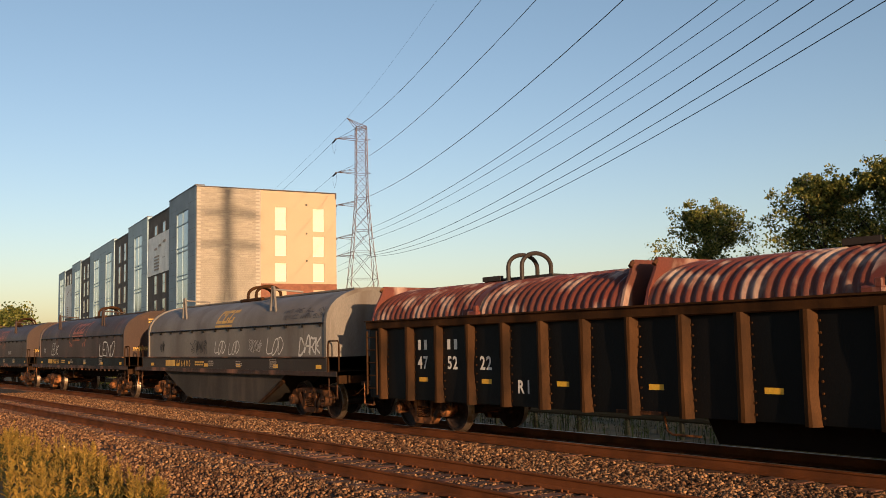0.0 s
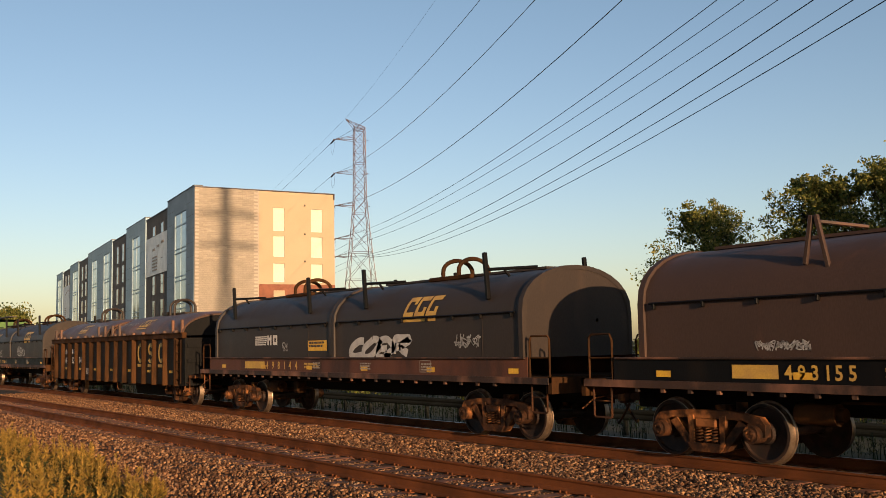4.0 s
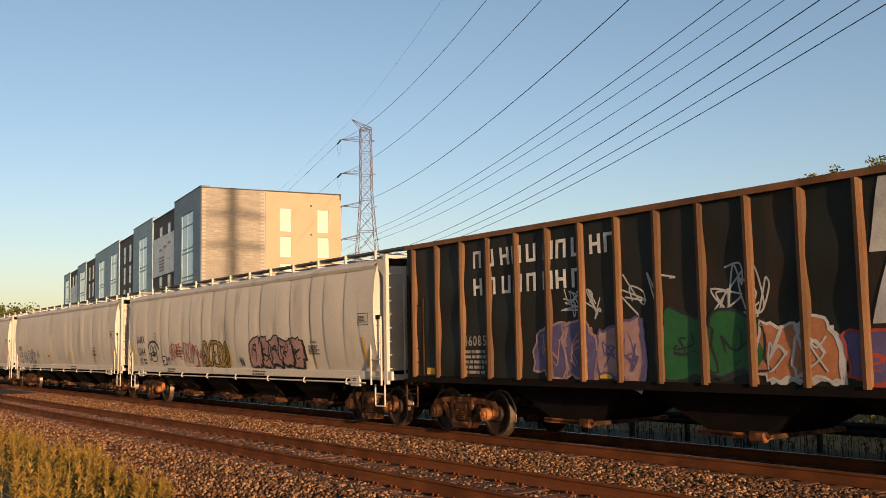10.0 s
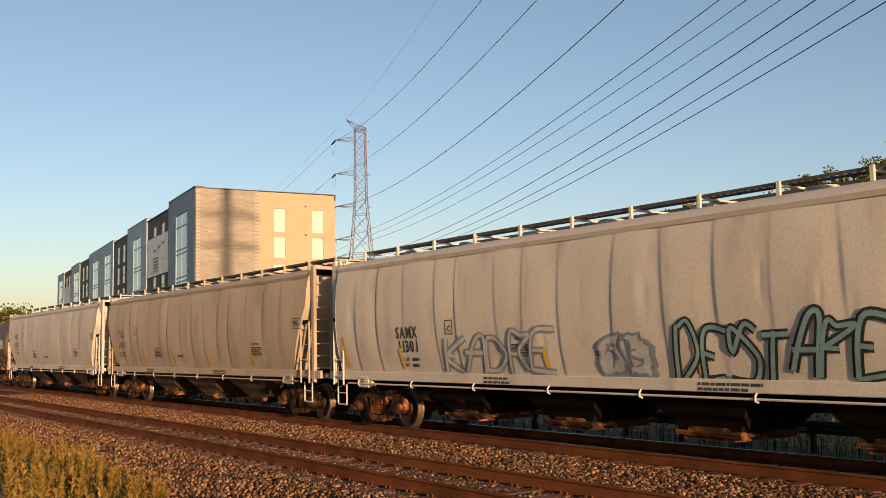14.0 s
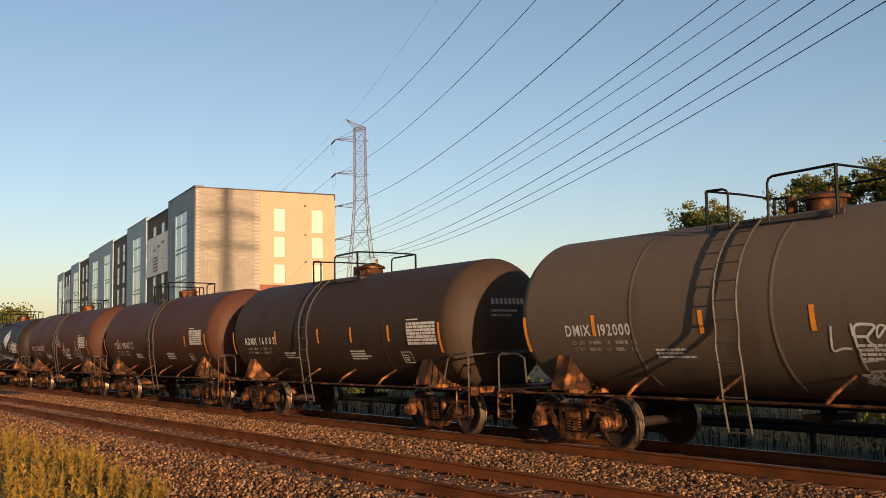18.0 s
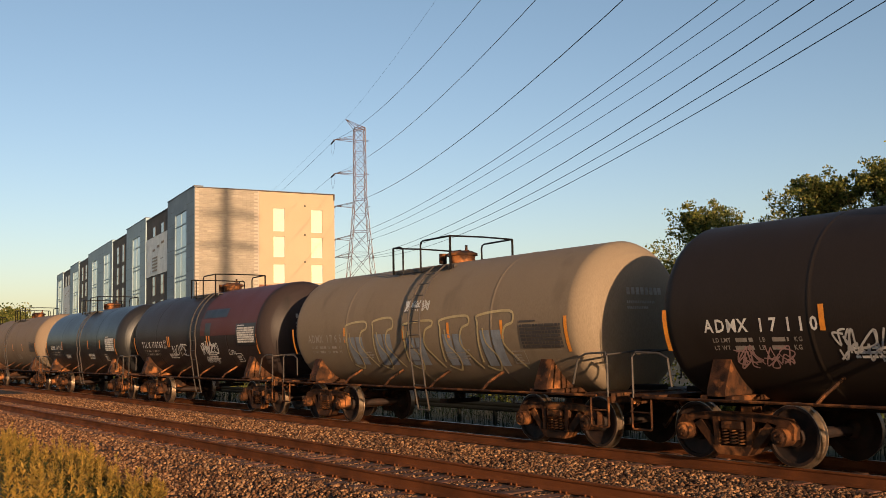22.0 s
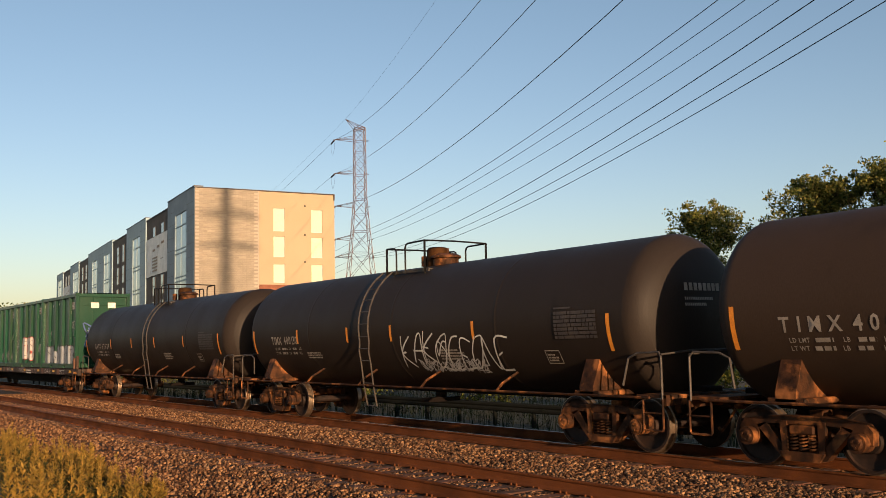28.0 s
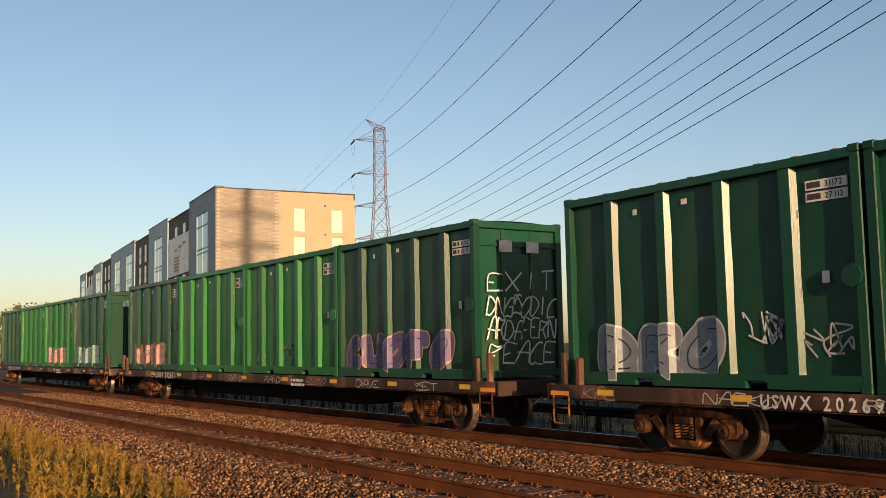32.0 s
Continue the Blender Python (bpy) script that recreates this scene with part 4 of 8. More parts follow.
def bars(b, x, z, w, h, on, rows=1, seed=0, off=0.005, solid=False):
    """Unreadable lines of writing as short plain bars."""
    r = random.Random(seed)
    for k in range(rows):
        zz, xx = z - k * h * 1.7, x
        end = x + w * (1 if solid else r.uniform(0.7, 1))
        while xx < end:
            ln = (end - xx) if solid else min(end - xx, h * r.uniform(1.2, 4))
            b.add([on(xx, zz, off), on(xx + ln, zz, off), on(xx + ln, zz + h, off), on(xx, zz + h, off)], [(0, 1, 2, 3)])
            xx += ln + h * 0.5
    return b


def patch(b, x0, z0, x1, z1, on, off=0.005, nx=1, nz=1):
    return b.grid([[on(x0 + (x1 - x0) * i / nx, z0 + (z1 - z0) * j / nz, off) for j in range(nz + 1)] for i in range(nx + 1)])


def stroke(b, pts, w, on, off=0.006):
    """A painted stroke along points, with the width w."""
    n = len(pts)
    vs = []
    for k in range(n):
        dx, dz = pts[min(k + 1, n - 1)][0] - pts[max(k - 1, 0)][0], pts[min(k + 1, n - 1)][1] - pts[max(k - 1, 0)][1]
        ln = math.hypot(dx, dz) or 1
        u = (-dz / ln * w / 2, dx / ln * w / 2)
        vs += [on(pts[k][0] + u[0], pts[k][1] + u[1], off), on(pts[k][0] - u[0], pts[k][1] - u[1], off)]
    b.add(vs, [(2 * k, 2 * k + 1, 2 * k + 3, 2 * k + 2) for k in range(n - 1)])


def curve_pts(ctrl, steps=5):
    out = []
    c = [ctrl[0]] + list(ctrl) + [ctrl[-1]]
    for k in range(1, len(c) - 2):
        for s in range(steps):
            t = s / steps
            out.append(tuple(0.5 * (2 * c[k][a] + (c[k + 1][a] - c[k - 1][a]) * t + (2 * c[k - 1][a] - 5 * c[k][a] + 4 * c[k + 1][a] - c[k + 2][a]) * t * t
                                    + (3 * c[k][a] - c[k - 1][a] - 3 * c[k + 1][a] + c[k + 2][a]) * t ** 3) for a in (0, 1)))
    return out + [ctrl[-1]]


def scrawl(x, z, w, h, on, seed, thick=0.035, cells=0):
    """A sprayed tag that cannot be read: looping strokes, cell by cell."""
    r = random.Random(seed)
    b = Build()
    n = cells or max(2, round(w / (h * 0.75)))
    for k in range(n):
        cx, cw = x + w * k / n, w / n
        for _ in range(r.randint(2, 3)):
            m = r.randint(4, 7)
            pts = [(cx + cw * r.uniform(-0.1, 1.1), z + h * r.uniform(0, 1)) for _ in range(m)]
            stroke(b, curve_pts(pts), thick, on)
    return b


def bubbles(x, z, w, h, on, n, seed):
    """Rounded sprayed letter-like shapes: returns fill and outline."""
    r = random.Random(seed)
    fill, line = Build(), Build()
    for k in range(n):
        cx, cz, a, c = x + w * (k + 0.5) / n, z + h * 0.5, w / n * 0.56, h * 0.5 * r.uniform(0.85, 1.05)
        ph, kk = r.uniform(0, 6.28), r.choice((2, 3))
        ring = []
        for i in range(28):
            t = 2 * math.pi * i / 28
            s = 1 + 0.12 * math.sin(kk * t + ph) + 0.07 * math.sin(5 * t + 2 * ph) + r.choice((-0.05, 0, 0, 0.05, 0.14))
            e = 0.62
            ring.append((cx + a * s * math.copysign(abs(math.cos(t)) ** e, math.cos(t)), cz + c * s * math.copysign(abs(math.sin(t)) ** e, math.sin(t))))
        fill.add([on(cx, cz, 0.005)] + [on(p[0], p[1], 0.005) for p in ring], [(0, 1 + i, 1 + (i + 1) % 28) for i in range(28)])
        stroke(line, ring + [ring[0], ring[1]], 0.045, on, 0.009)
        stroke(line, [(p[0] + 0.05, p[1] - 0.03) for p in ring[-9:] + ring[:6]], 0.07, on, 0.003)
        for _ in range(2):
            stroke(line, curve_pts([(cx + a * r.uniform(-0.6, 0.6), cz + c * r.uniform(-0.7, 0.7)) for _ in range(4)]), 0.03, on, 0.009)
        stroke(line, curve_pts([(cx - a * 0.4, cz + c * r.uniform(-0.3, 0.3)), (cx, cz + c * r.uniform(-0.4, 0.5)), (cx + a * 0.45, cz + c * r.uniform(-0.4, 0.2))]), 0.05, on, 0.009)
    return fill, line


def blob(b, cx, cz, a, c, on, off=0.012, e=0.6):
    """A filled rounded shape, painted on."""
    ring = [(cx + a * math.copysign(abs(math.cos(t)) ** e, math.cos(t)), cz + c * math.copysign(abs(math.sin(t)) ** e, math.sin(t))) for t in [2 * math.pi * i / 36 for i in range(36)]]
    for j in range(6):
        lo, hi = j / 6, (j + 1) / 6
        b.add([on(cx + (p[0] - cx) * f, cz + (p[1] - cz) * f, off) for f in (lo, hi) for p in ring], [(i, (i + 1) % 36, 36 + (i + 1) % 36, 36 + i) for i in range(36)])
    return b


# -- truck: side frames, springs, wheelsets --
def frame_mesh():
    b = Build()
    y0, y1 = -0.07, 0.07
    for s in (-1, 1):
        b.extrude([(s * 1.06, 0.42), (s * 1.07, 0.6), (s * 0.98, 0.71), (s * 0.6, 0.76), (s * 0.3, 0.78), (s * 0.3, 0.66), (s * 0.62, 0.645), (s * 0.74, 0.58), (s * 0.75, 0.42)], "y", y0, y1)
        b.extrude([(s * 0.78, 0.62), (s * 0.62, 0.66), (s * 0.27, 0.27), (s * 0.27, 0.15), (s * 0.36, 0.17)], "y", y0, y1)
        b.extrude([(s * 0.37, 0.7), (s * 0.25, 0.7), (s * 0.25, 0.24), (s * 0.34, 0.24)], "y", y0 - 0.02, y1)
        b.rod((s * 0.889, -0.19, 0.457), (s * 0.889, 0.05, 0.457), 0.135, 14)
        b.rod((s * 0.889, -0.215, 0.457), (s * 0.889, -0.19, 0.457), 0.07, 10, 0.1)
        for k in range(3):
            a = k * 2.09 + 0.5
            b.rod((s * 0.889 + 0.055 * math.cos(a), -0.235, 0.457 + 0.055 * math.sin(a)), (s * 0.889 + 0.055 * math.cos(a), -0.2, 0.457 + 0.055 * math.sin(a)), 0.018, 6)
    b.extrude([(-0.31, 0.78), (0.31, 0.78), (0.31, 0.655), (-0.31, 0.655)], "y", y0, y1)
    b.extrude([(-0.36, 0.27), (0.36, 0.27), (0.27, 0.14), (-0.27, 0.14)], "y", y0 - 0.05, y1 + 0.05)
    b.box((0, -0.06, 0.58), (0.4, 0.12, 0.13), chamfer=0.02)
    return b.mesh("side_frame", M_STEEL)


def spring_mesh():
    b = Build()
    pts = [(0.06 * math.cos(t * 0.7), 0.06 * math.sin(t * 0.7), 0.275 + 0.24 * t / 45) for t in range(46)]
    return b.tube(pts, 0.015, 4).mesh("spring", M_STEEL)


def wheelset_mesh():
    b = Build()
    for s in (-1, 1):
        prof = [(0.56, 0.10), (0.60, 0.14), (0.66, 0.16), (0.70, 0.34), (0.685, 0.39), (0.685, 0.482), (0.697, 0.488), (0.712, 0.484), (0.72, 0.46), (0.83, 0.452), (0.835, 0.44), (0.835, 0.395), (0.79, 0.385),
                (0.765, 0.3), (0.76, 0.17), (0.84, 0.15), (0.845, 0.1), (0.845, 0.0)]
        b.lathe([(s * a, r) for a, r in prof], 32)
    b.rod((0, -1.0, 0), (0, 1.0, 0), 0.085, 12)
    me = b.mesh("wheelset", M_WHEEL, 28)
    me.materials.append(M_TREAD)
    for p in me.polygons:
        rr = [math.hypot(me.vertices[i].co.x, me.vertices[i].co.z) for i in p.vertices]
        if min(rr) > 0.438:
            p.material_index = 1
    return me


def bolster_mesh():
    b = Build().box((0, 0, 0.62), (0.38, 1.9, 0.2), chamfer=0.03).rod((0, 0, 0.7), (0, 0, 0.86), 0.22, 16)
    for s in (-1, 1):
        b.box((s * 0.5, 0, 0.38), (0.1, 1.35, 0.12)).box((s * 0.42, 0.753, 0.42), (0.07, 0.1, 0.3)).box((s * 0.42, -0.753, 0.42), (0.07, 0.1, 0.3))
    b.box((0, -0.6, 0.79), (0.2, 0.25, 0.1)).box((0, 0.6, 0.79), (0.2, 0.25, 0.1))
    return b.mesh("truck", M_STEEL)


FRAME, SPRING, WHEELS, BOLSTER = frame_mesh(), spring_mesh(), wheelset_mesh(), bolster_mesh()
SPIN = []     # wheelsets with the place of their car along the train


def truck(parent, x, s_mid):
    t = part("truck", BOLSTER, None, parent, "rusty four-wheel railway truck", pose(x, 0, 0))
    part("side_frame", FRAME, None, t, at=pose(0, -0.99, 0))
    part("side_frame", FRAME, None, t, at=pose(0, 0.99, 0, 0, 0, 180))
    for dx in (-0.15, 0.0, 0.15):
        part("spring", SPRING, None, t, at=pose(dx, -1.04, 0))
        part("spring", SPRING, None, t, at=pose(dx, 1.04, 0))
    for dx in (-0.889, 0.889):
        w = part("wheelset", WHEELS, None, t, "steel wheels with bright worn treads", pose(dx, 0, 0.457))
        SPIN.append((w, dx, s_mid + x + dx))


def coupler_mesh():
    b = Build().box((0.35, 0, 0.88), (0.9, 0.14, 0.16), chamfer=0.03).box((-0.02, -0.06, 0.88), (0.22, 0.2, 0.28), chamfer=0.05).box((-0.1, 0.07, 0.88), (0.12, 0.12, 0.25), chamfer=0.04)
    b.tube([(0.25, -0.2, 0.75), (0.1, -0.25, 0.5), (-0.05, -0.2, 0.38), (-0.2, -0.08, 0.42)], 0.025, 6)
    b.tube([(0.35, -0.05, 0.98), (0.4, -0.6, 0.95), (0.42, -1.25, 0.9), (0.25, -1.38, 0.72)], 0.013, 5)
    return b.mesh("coupler", M_STEEL)


def step_mesh(w=0.42, drop=0.5):
    b = Build().tube([(-w / 2, 0, 0), (-w / 2, 0, -drop + 0.03), (-w / 2 + 0.03, 0, -drop), (w / 2 - 0.03, 0, -drop), (w / 2, 0, -drop + 0.03), (w / 2, 0, 0)], 0.019, 6)
    b.box((0, 0.02, -drop), (w - 0.06, 0.06, 0.012)).rod((-w / 2, 0, -drop * 0.45), (w / 2, 0, -drop * 0.45), 0.014, 6)
    return b


COUPLER = coupler_mesh()
STEP = step_mesh().mesh("sill_step", M_STEEL)
STEP_PALE = step_mesh().mesh("sill_step", M_HOPPER["grey"])


def running_gear(car, half, tc, mid, step=None, step_x=None, step_z=1.0):
    for s in (-1, 1):
        truck(car, s * tc, mid)
        part("coupler", COUPLER, None, car, at=pose(s * half, 0, 0, 0, 0, 180 if s > 0 else 0))
        for side in (-1, 1):
            part("sill_step", step or STEP, None, car, at=pose(s * (step_x or half - 0.85), side * 1.42, step_z))


def ladder(x, y, z0, z1, w, n, axis="x", r=0.019):
    b = Build()
    d = Vector((w / 2, 0, 0)) if axis == "x" else Vector((0, w / 2, 0))
    c = Vector((x, y, 0))
    for s in (-1, 1):
        b.rod(c + d * s + Vector((0, 0, z0)), c + d * s + Vector((0, 0, z1)), r * 1.25, 6)
    for k in range(n):
        z = z0 + (z1 - z0) * (k + 0.5) / n
        b.rod(c - d + Vector((0, 0, z)), c + d + Vector((0, 0, z)), r * 0.8, 6)
    return b


CARS = []     # things that ride, with their place along the train
# seconds, metres by which the train runs ahead of its mean speed
SLACK = [(0, 0), (1, 0), (2, 0), (5, .13), (6, -.22), (7, 0), (8, 0), (9, 0), (10, 0), (11, 0), (12, -.05), (13, .15), (16, 0), (17, 0), (18, 0), (19, -.15),
         (20, 0), (21, -.05), (22, .03), (23, .12), (24, -.12), (25, .1), (26, 0), (29, .03), (30, .04), (31, .08), (32, 0)]


def car_thing(name, label, category, front, back):
    mid = (front + back) / 2
    ob = thing(name, label, category, "cars of the freight train", pose(mid, FAR, 0))
    CARS.append((ob, mid))
    return ob, mid, (front - back) / 2


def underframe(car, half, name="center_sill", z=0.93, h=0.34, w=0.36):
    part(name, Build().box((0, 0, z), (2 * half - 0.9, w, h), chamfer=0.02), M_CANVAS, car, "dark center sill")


def brake_gear(car, x, m=None):
    b = Build().rod((x - 0.35, -0.75, 0.78), (x + 0.3, -0.75, 0.78), 0.16, 12).rod((x + 0.3, -0.75, 0.78), (x + 0.4, -0.75, 0.78), 0.1, 10)
    b.box((x + 1.5, -0.8, 0.8), (0.3, 0.3, 0.34), chamfer=0.05).rod((x + 1.5, -0.8, 0.8), (x + 2.1, -0.7, 0.75), 0.03, 6)
    b.tube([(x + 0.3, -0.7, 0.95), (x + 2.6, -0.7, 0.98), (x + 4.0, -0.5, 0.95)], 0.022, 5)
    part("brake_gear", b, m or M_STEEL, car, "rusty brake reservoir and piping")


# ---- tank cars ----
def tank_car(front, back, paint, label, marks, number, seed, r=1.44, zc=None, overhang=2.07, ink=None, tags=(), words=(), bands=(), dome=False, tape=None, text=None, lad=0.45, rail=(-1.35, 0.95), panel=None):
    car, mid, half = car_thing("tank_car", label, "tank car", front, back)
    tc, hc = half - overhang, half - 1.22
    if dome:
        hc += 0.12
    zc = zc or (2.38 if marks in ("TILX", "DMIX") else 2.31)
    rr = random.Random(seed)
    m = M_TANK[paint]
    ink = ink or (M_DIMWHITE if dome else M_WHITE)

    def on(x, z, off=0.0):
        q = max(-0.999, min(0.999, (z - zc) / r))
        a = math.asin(q)
        return (x, -(r + off) * math.cos(a), zc + (r + off) * math.sin(a))

    prof = [(-hc - 0.54, 0.0), (-hc - 0.52, 0.35), (-hc - 0.46, 0.75), (-hc - 0.35, 1.08), (-hc - 0.29, 1.19), (-hc - 0.215, 1.3), (-hc - 0.1, 1.405), (-hc, 1.45), (-hc + 0.08, 1.45)]
    prof = [(a, b * r / 1.45) for a, b in prof]
    seams = sorted([-hc * 0.55 + rr.uniform(-0.3, 0.3), 0.1, hc * 0.55 + rr.uniform(-0.3, 0.3)])
    for x in seams:
        prof += [(x - 0.09, r), (x - 0.06, r), (x - 0.03, r), (x - 0.012, r + 0.006), (x + 0.012, r + 0.006), (x + 0.03, r), (x + 0.06, r), (x + 0.09, r)]
    prof += [(-a, b) for a, b in reversed(prof[:9])]
    inner = [q for q in prof if abs(q[0]) < hc + 0.3]
    part("tank", Build().lathe(inner, 56, (0, 0, zc), "x"), m, car, sharp=40)
    cap = [q for q in prof if q[0] < -hc - 0.28]
    for s in (-1, 1):
        part("tank_head", Build().lathe([(-s * a, b) for a, b in cap], 56, (0, 0, zc), "x"), m, car, "dished tank head", sharp=40)
    underframe(car, half, "stub_sill", 0.95, 0.3, 0.42)
    running_gear(car, half, tc, mid, step_x=half - 0.55, step_z=0.95)
    for s in (-1, 1):
        # saddle under the tank, with gusset plates
        arc = [(-r * 0.93 * math.sin(t), zc - (r - 0.01) * math.cos(t * 0.93)) for t in [1.15 - 2.3 * k / 12 for k in range(13)]]
        out = [(-1.42, 0.98), (-1.42, 1.12)] + [(a * 1.0, b) for a, b in arc] + [(1.42, 1.12), (1.42, 0.98)]
        part("saddle", Build().extrude(out, "x", s * tc - 0.17, s * tc + 0.17), M_STEEL, car, "rust-stained saddle under the tank")
        part("body_bolster", Build().box((s * tc, 0, 1.0), (0.62, 2.84, 0.09), chamfer=0.015), M_STEEL, car)
        part("end_platform", Build().box((s * (half - 0.6), 0, 0.99), (0.62, 2.8, 0.05)).box((s * (half - 0.32), 0, 0.93), (0.08, 2.8, 0.16)), M_STEEL, car)
        hr = Build()
        x1, x0 = s * (half - 0.36), s * (half - 0.95)
        for sy in (-1, 1):
            hr.tube([(x1, sy * 1.4, 0.95), (x1, sy * 1.4, 1.62), (x1 - s * 0.06, sy * 1.38, 1.7), (x1 - s * 0.55, sy * 1.36, 1.68), (x0 - s * 0.15, sy * 1.37, 1.6), (x0 - s * 0.25, sy * 1.41, 1.15)], 0.019, 6)
        hr.tube([(x1, -1.4, 1.66), (x1, -0.6, 1.72), (x1, 0.6, 1.72), (x1, 1.4, 1.66)], 0.017, 6)
        part("end_handrail", hr, M_GRATE, car)
    # running rails with stand-offs
    for sy in (-1, 1):
        rb = Build().rod((-half + 0.6, sy * 1.44, 0.97), (half - 0.6, sy * 1.44, 0.97), 0.024, 6)
        for k in range(4):
            xx = -tc * 0.62 + k * tc * 0.41
            rb.tube([(xx, sy * 1.44, 0.97), (xx + 0.12, sy * 1.38, 1.12), (xx + 0.2, sy * 1.0, 1.35)], 0.028, 6)
        part("running_rail", rb, M_STEEL, car)
    # ladder over the shell
    lx = lad
    for sy in (-1, 1):
        lb = Build()
        path = [(0.5, 1.34), (0.97, 1.43), (1.5, 1.5), (1.75, 1.55)] + [(zc + (r + 0.13) * math.sin(t), (r + 0.13) * math.cos(t)) for t in [-0.2 + 0.17 * k for k in range(8)]]
        for dx in (-0.21, 0.21):
            lb.tube([(lx + dx, sy * b, a) for a, b in path], 0.02, 6)
        for k in range(11):
            f = k / 10 * (len(path) - 1.001)
            i = int(f)
            a = path[i][0] + (path[i + 1][0] - path[i][0]) * (f - i)
            b = path[i][1] + (path[i + 1][1] - path[i][1]) * (f - i)
            lb.rod((lx - 0.21, sy * b, a), (lx + 0.21, sy * b, a), 0.014, 6)
        part("ladder", lb, M_GRATE, car)
    # top platform, railing, manway and valves
    zt = zc + r
    xa, xc, w, h1, h2 = rail[0], rail[1], 0.88, zt + 0.43, zt + 0.5
    xm = (xa + xc) / 2
    pf = Build()
    for sy in (-1, 1):
        pf.box((xm, sy * 0.8, zt - 0.16), (xc - xa + 0.1, 0.035, 0.07))
        for k in range(int((xc - xa) / 0.11)):
            pf.box((xa + 0.06 + k * 0.11, sy * 0.66, zt - 0.13), (0.02, 0.28, 0.025))
        for xx in (xa + 0.15, xc - 0.15):
            pf.rod((xx, sy * 0.8, zt - 0.16), (xx, sy * 0.72, zt - 0.3), 0.025, 6)
    part("platform", pf, M_GRATE, car, "narrow grated top platform")
    for s, xe, hh, reach in ((-1, xa, h1, 0.42), (1, xc, h2, (xc - xa) * 0.5)):
        rl = Build()
        for sy in (-w, w):
            xi = xe - s * reach
            rl.tube([(xe, sy, zt - 0.2), (xe, sy, hh)], 0.026, 6)
            rl.tube([(xe, sy, hh), (xi + s * 0.1, sy, hh - 0.01), (xi + s * 0.03, sy, hh - 0.04), (xi, sy, hh - 0.11), (xi, sy, zt - 0.2)], 0.021, 6)
        rl.tube([(xe, -w, hh), (xe, 0, hh + 0.015), (xe, w, hh)], 0.021, 6)
        part("railing", rl, M_BLACK, car, "dark tubular platform railing")
    mw = Build().lathe([(zt - 0.06, 0.3), (zt + 0.14, 0.3), (zt + 0.15, 0.36), (zt + 0.2, 0.36), (zt + 0.26, 0.22), (zt + 0.28, 0.0)], 18, (xm + 0.4, 0, 0), "z")
    mw.rod((0.1, 0.2, zt), (0.1, 0.2, zt + 0.3), 0.07, 8).rod((0.1, 0.2, zt + 0.3), (0.1, 0.2, zt + 0.42), 0.03, 6).rod((-0.35, -0.15, zt), (-0.35, -0.15, zt + 0.24), 0.09, 8)
    part("manway", mw, M_STEEL, car, "rusty manway and valves")
    if dome:
        part("valve_housing", Build().lathe([(zt - 0.05, 0.25), (zt + 0.36, 0.25), (zt + 0.43, 0.21), (zt + 0.45, 0.0)], 20, (xm + 0.05, 0, 0), "z"), M_RIB, car, "round brown valve housing")
    part("outlet", Build().lathe([(zc - r - 0.28, 0.13), (zc - r - 0.05, 0.13), (zc - r + 0.05, 0.3)], 14, (0, 0, 0), "z").box((0, 0, zc - r - 0.25), (0.3, 0.9, 0.1)), M_CANVAS, car)
    # painted bands and patches
    for x0, z0, x1, z1, mm in bands:
        part("paint_patch", patch(Build(), x0, z0, x1, z1, on, 0.009 if mm is not M_PANEL else 0.014, 6, 40), mm, car)
    # lettering
    w = Build()
    spaced = marks in ("ADMX", "DMIX") and number != "16460"
    t0, t1 = text or ((-4.65, -2.7) if spaced else (-4.68, -2.57))
    zt0, ch = (1.99, 0.19) if spaced else (1.97, 0.21)
    split = t0 + (t1 - t0) * 0.44
    lettering_to(w, marks, t0, split - 0.06, zt0, ch, on)
    lettering_to(w, number, split + 0.1, t1, zt0, ch, on)
    wt = Build()
    for row, words_ in enumerate(("LD LMT", "LT WT")):
        zz = zt0 - 0.15 - 0.115 * row
        x_end = lettering(wt, words_, t0 + 0.12, zz, 0.065, on)
        bars(wt, x_end + 0.08, zz, 0.34, 0.06, on, 1, seed + row), lettering(wt, "LB", x_end + 0.5, zz, 0.065, on)
        bars(wt, x_end + 0.72, zz, 0.3, 0.06, on, 1, seed + 5 + row), lettering(wt, "KG", x_end + 1.08, zz, 0.065, on)
    part("weight_stencil", wt, M_DIMWHITE, car, "small faded weight stencils")
    bars(w, t1 + 0.45, 1.72, 0.8, 0.035, on, 3, seed + 1)
    bars(w, hc * 0.25, 1.75, 0.9, 0.035, on, 4, seed + 2)
    if not spaced and not dome:
        for dx, dz, ww, hh in ((0, 0, 0.24, 0.018), (0, 0.25, 0.24, 0.018), (0, 0, 0.018, 0.26), (0.222, 0, 0.018, 0.268)):
            patch(w, t1 + 0.14 + dx, zt0 - 0.03 + dz, t1 + 0.14 + dx + ww, zt0 - 0.03 + dz + hh, on)
        lettering(w, "C", t1 + 0.21, zt0, 0.1, on), bars(w, t1 + 0.19, zt0 + 0.15, 0.14, 0.03, on, 1, 3)
    part("lettering", w, ink, car, "stencilled car marks")
    # table of test dates: white cells between dark lines
    px, pz, pw, ph = panel or ((3.98, 1.9, 1.13, 0.5) if spaced else (3.8, 2.04, 1.06, 0.48))
    if bands:
        part("data_panel", patch(Build(), px - 0.1, pz - 0.08, px + pw + 0.1, pz + ph + 0.1, on, 0.012, 1, 5), M_PANEL, car, "black data panel with white table")
    tb = Build()
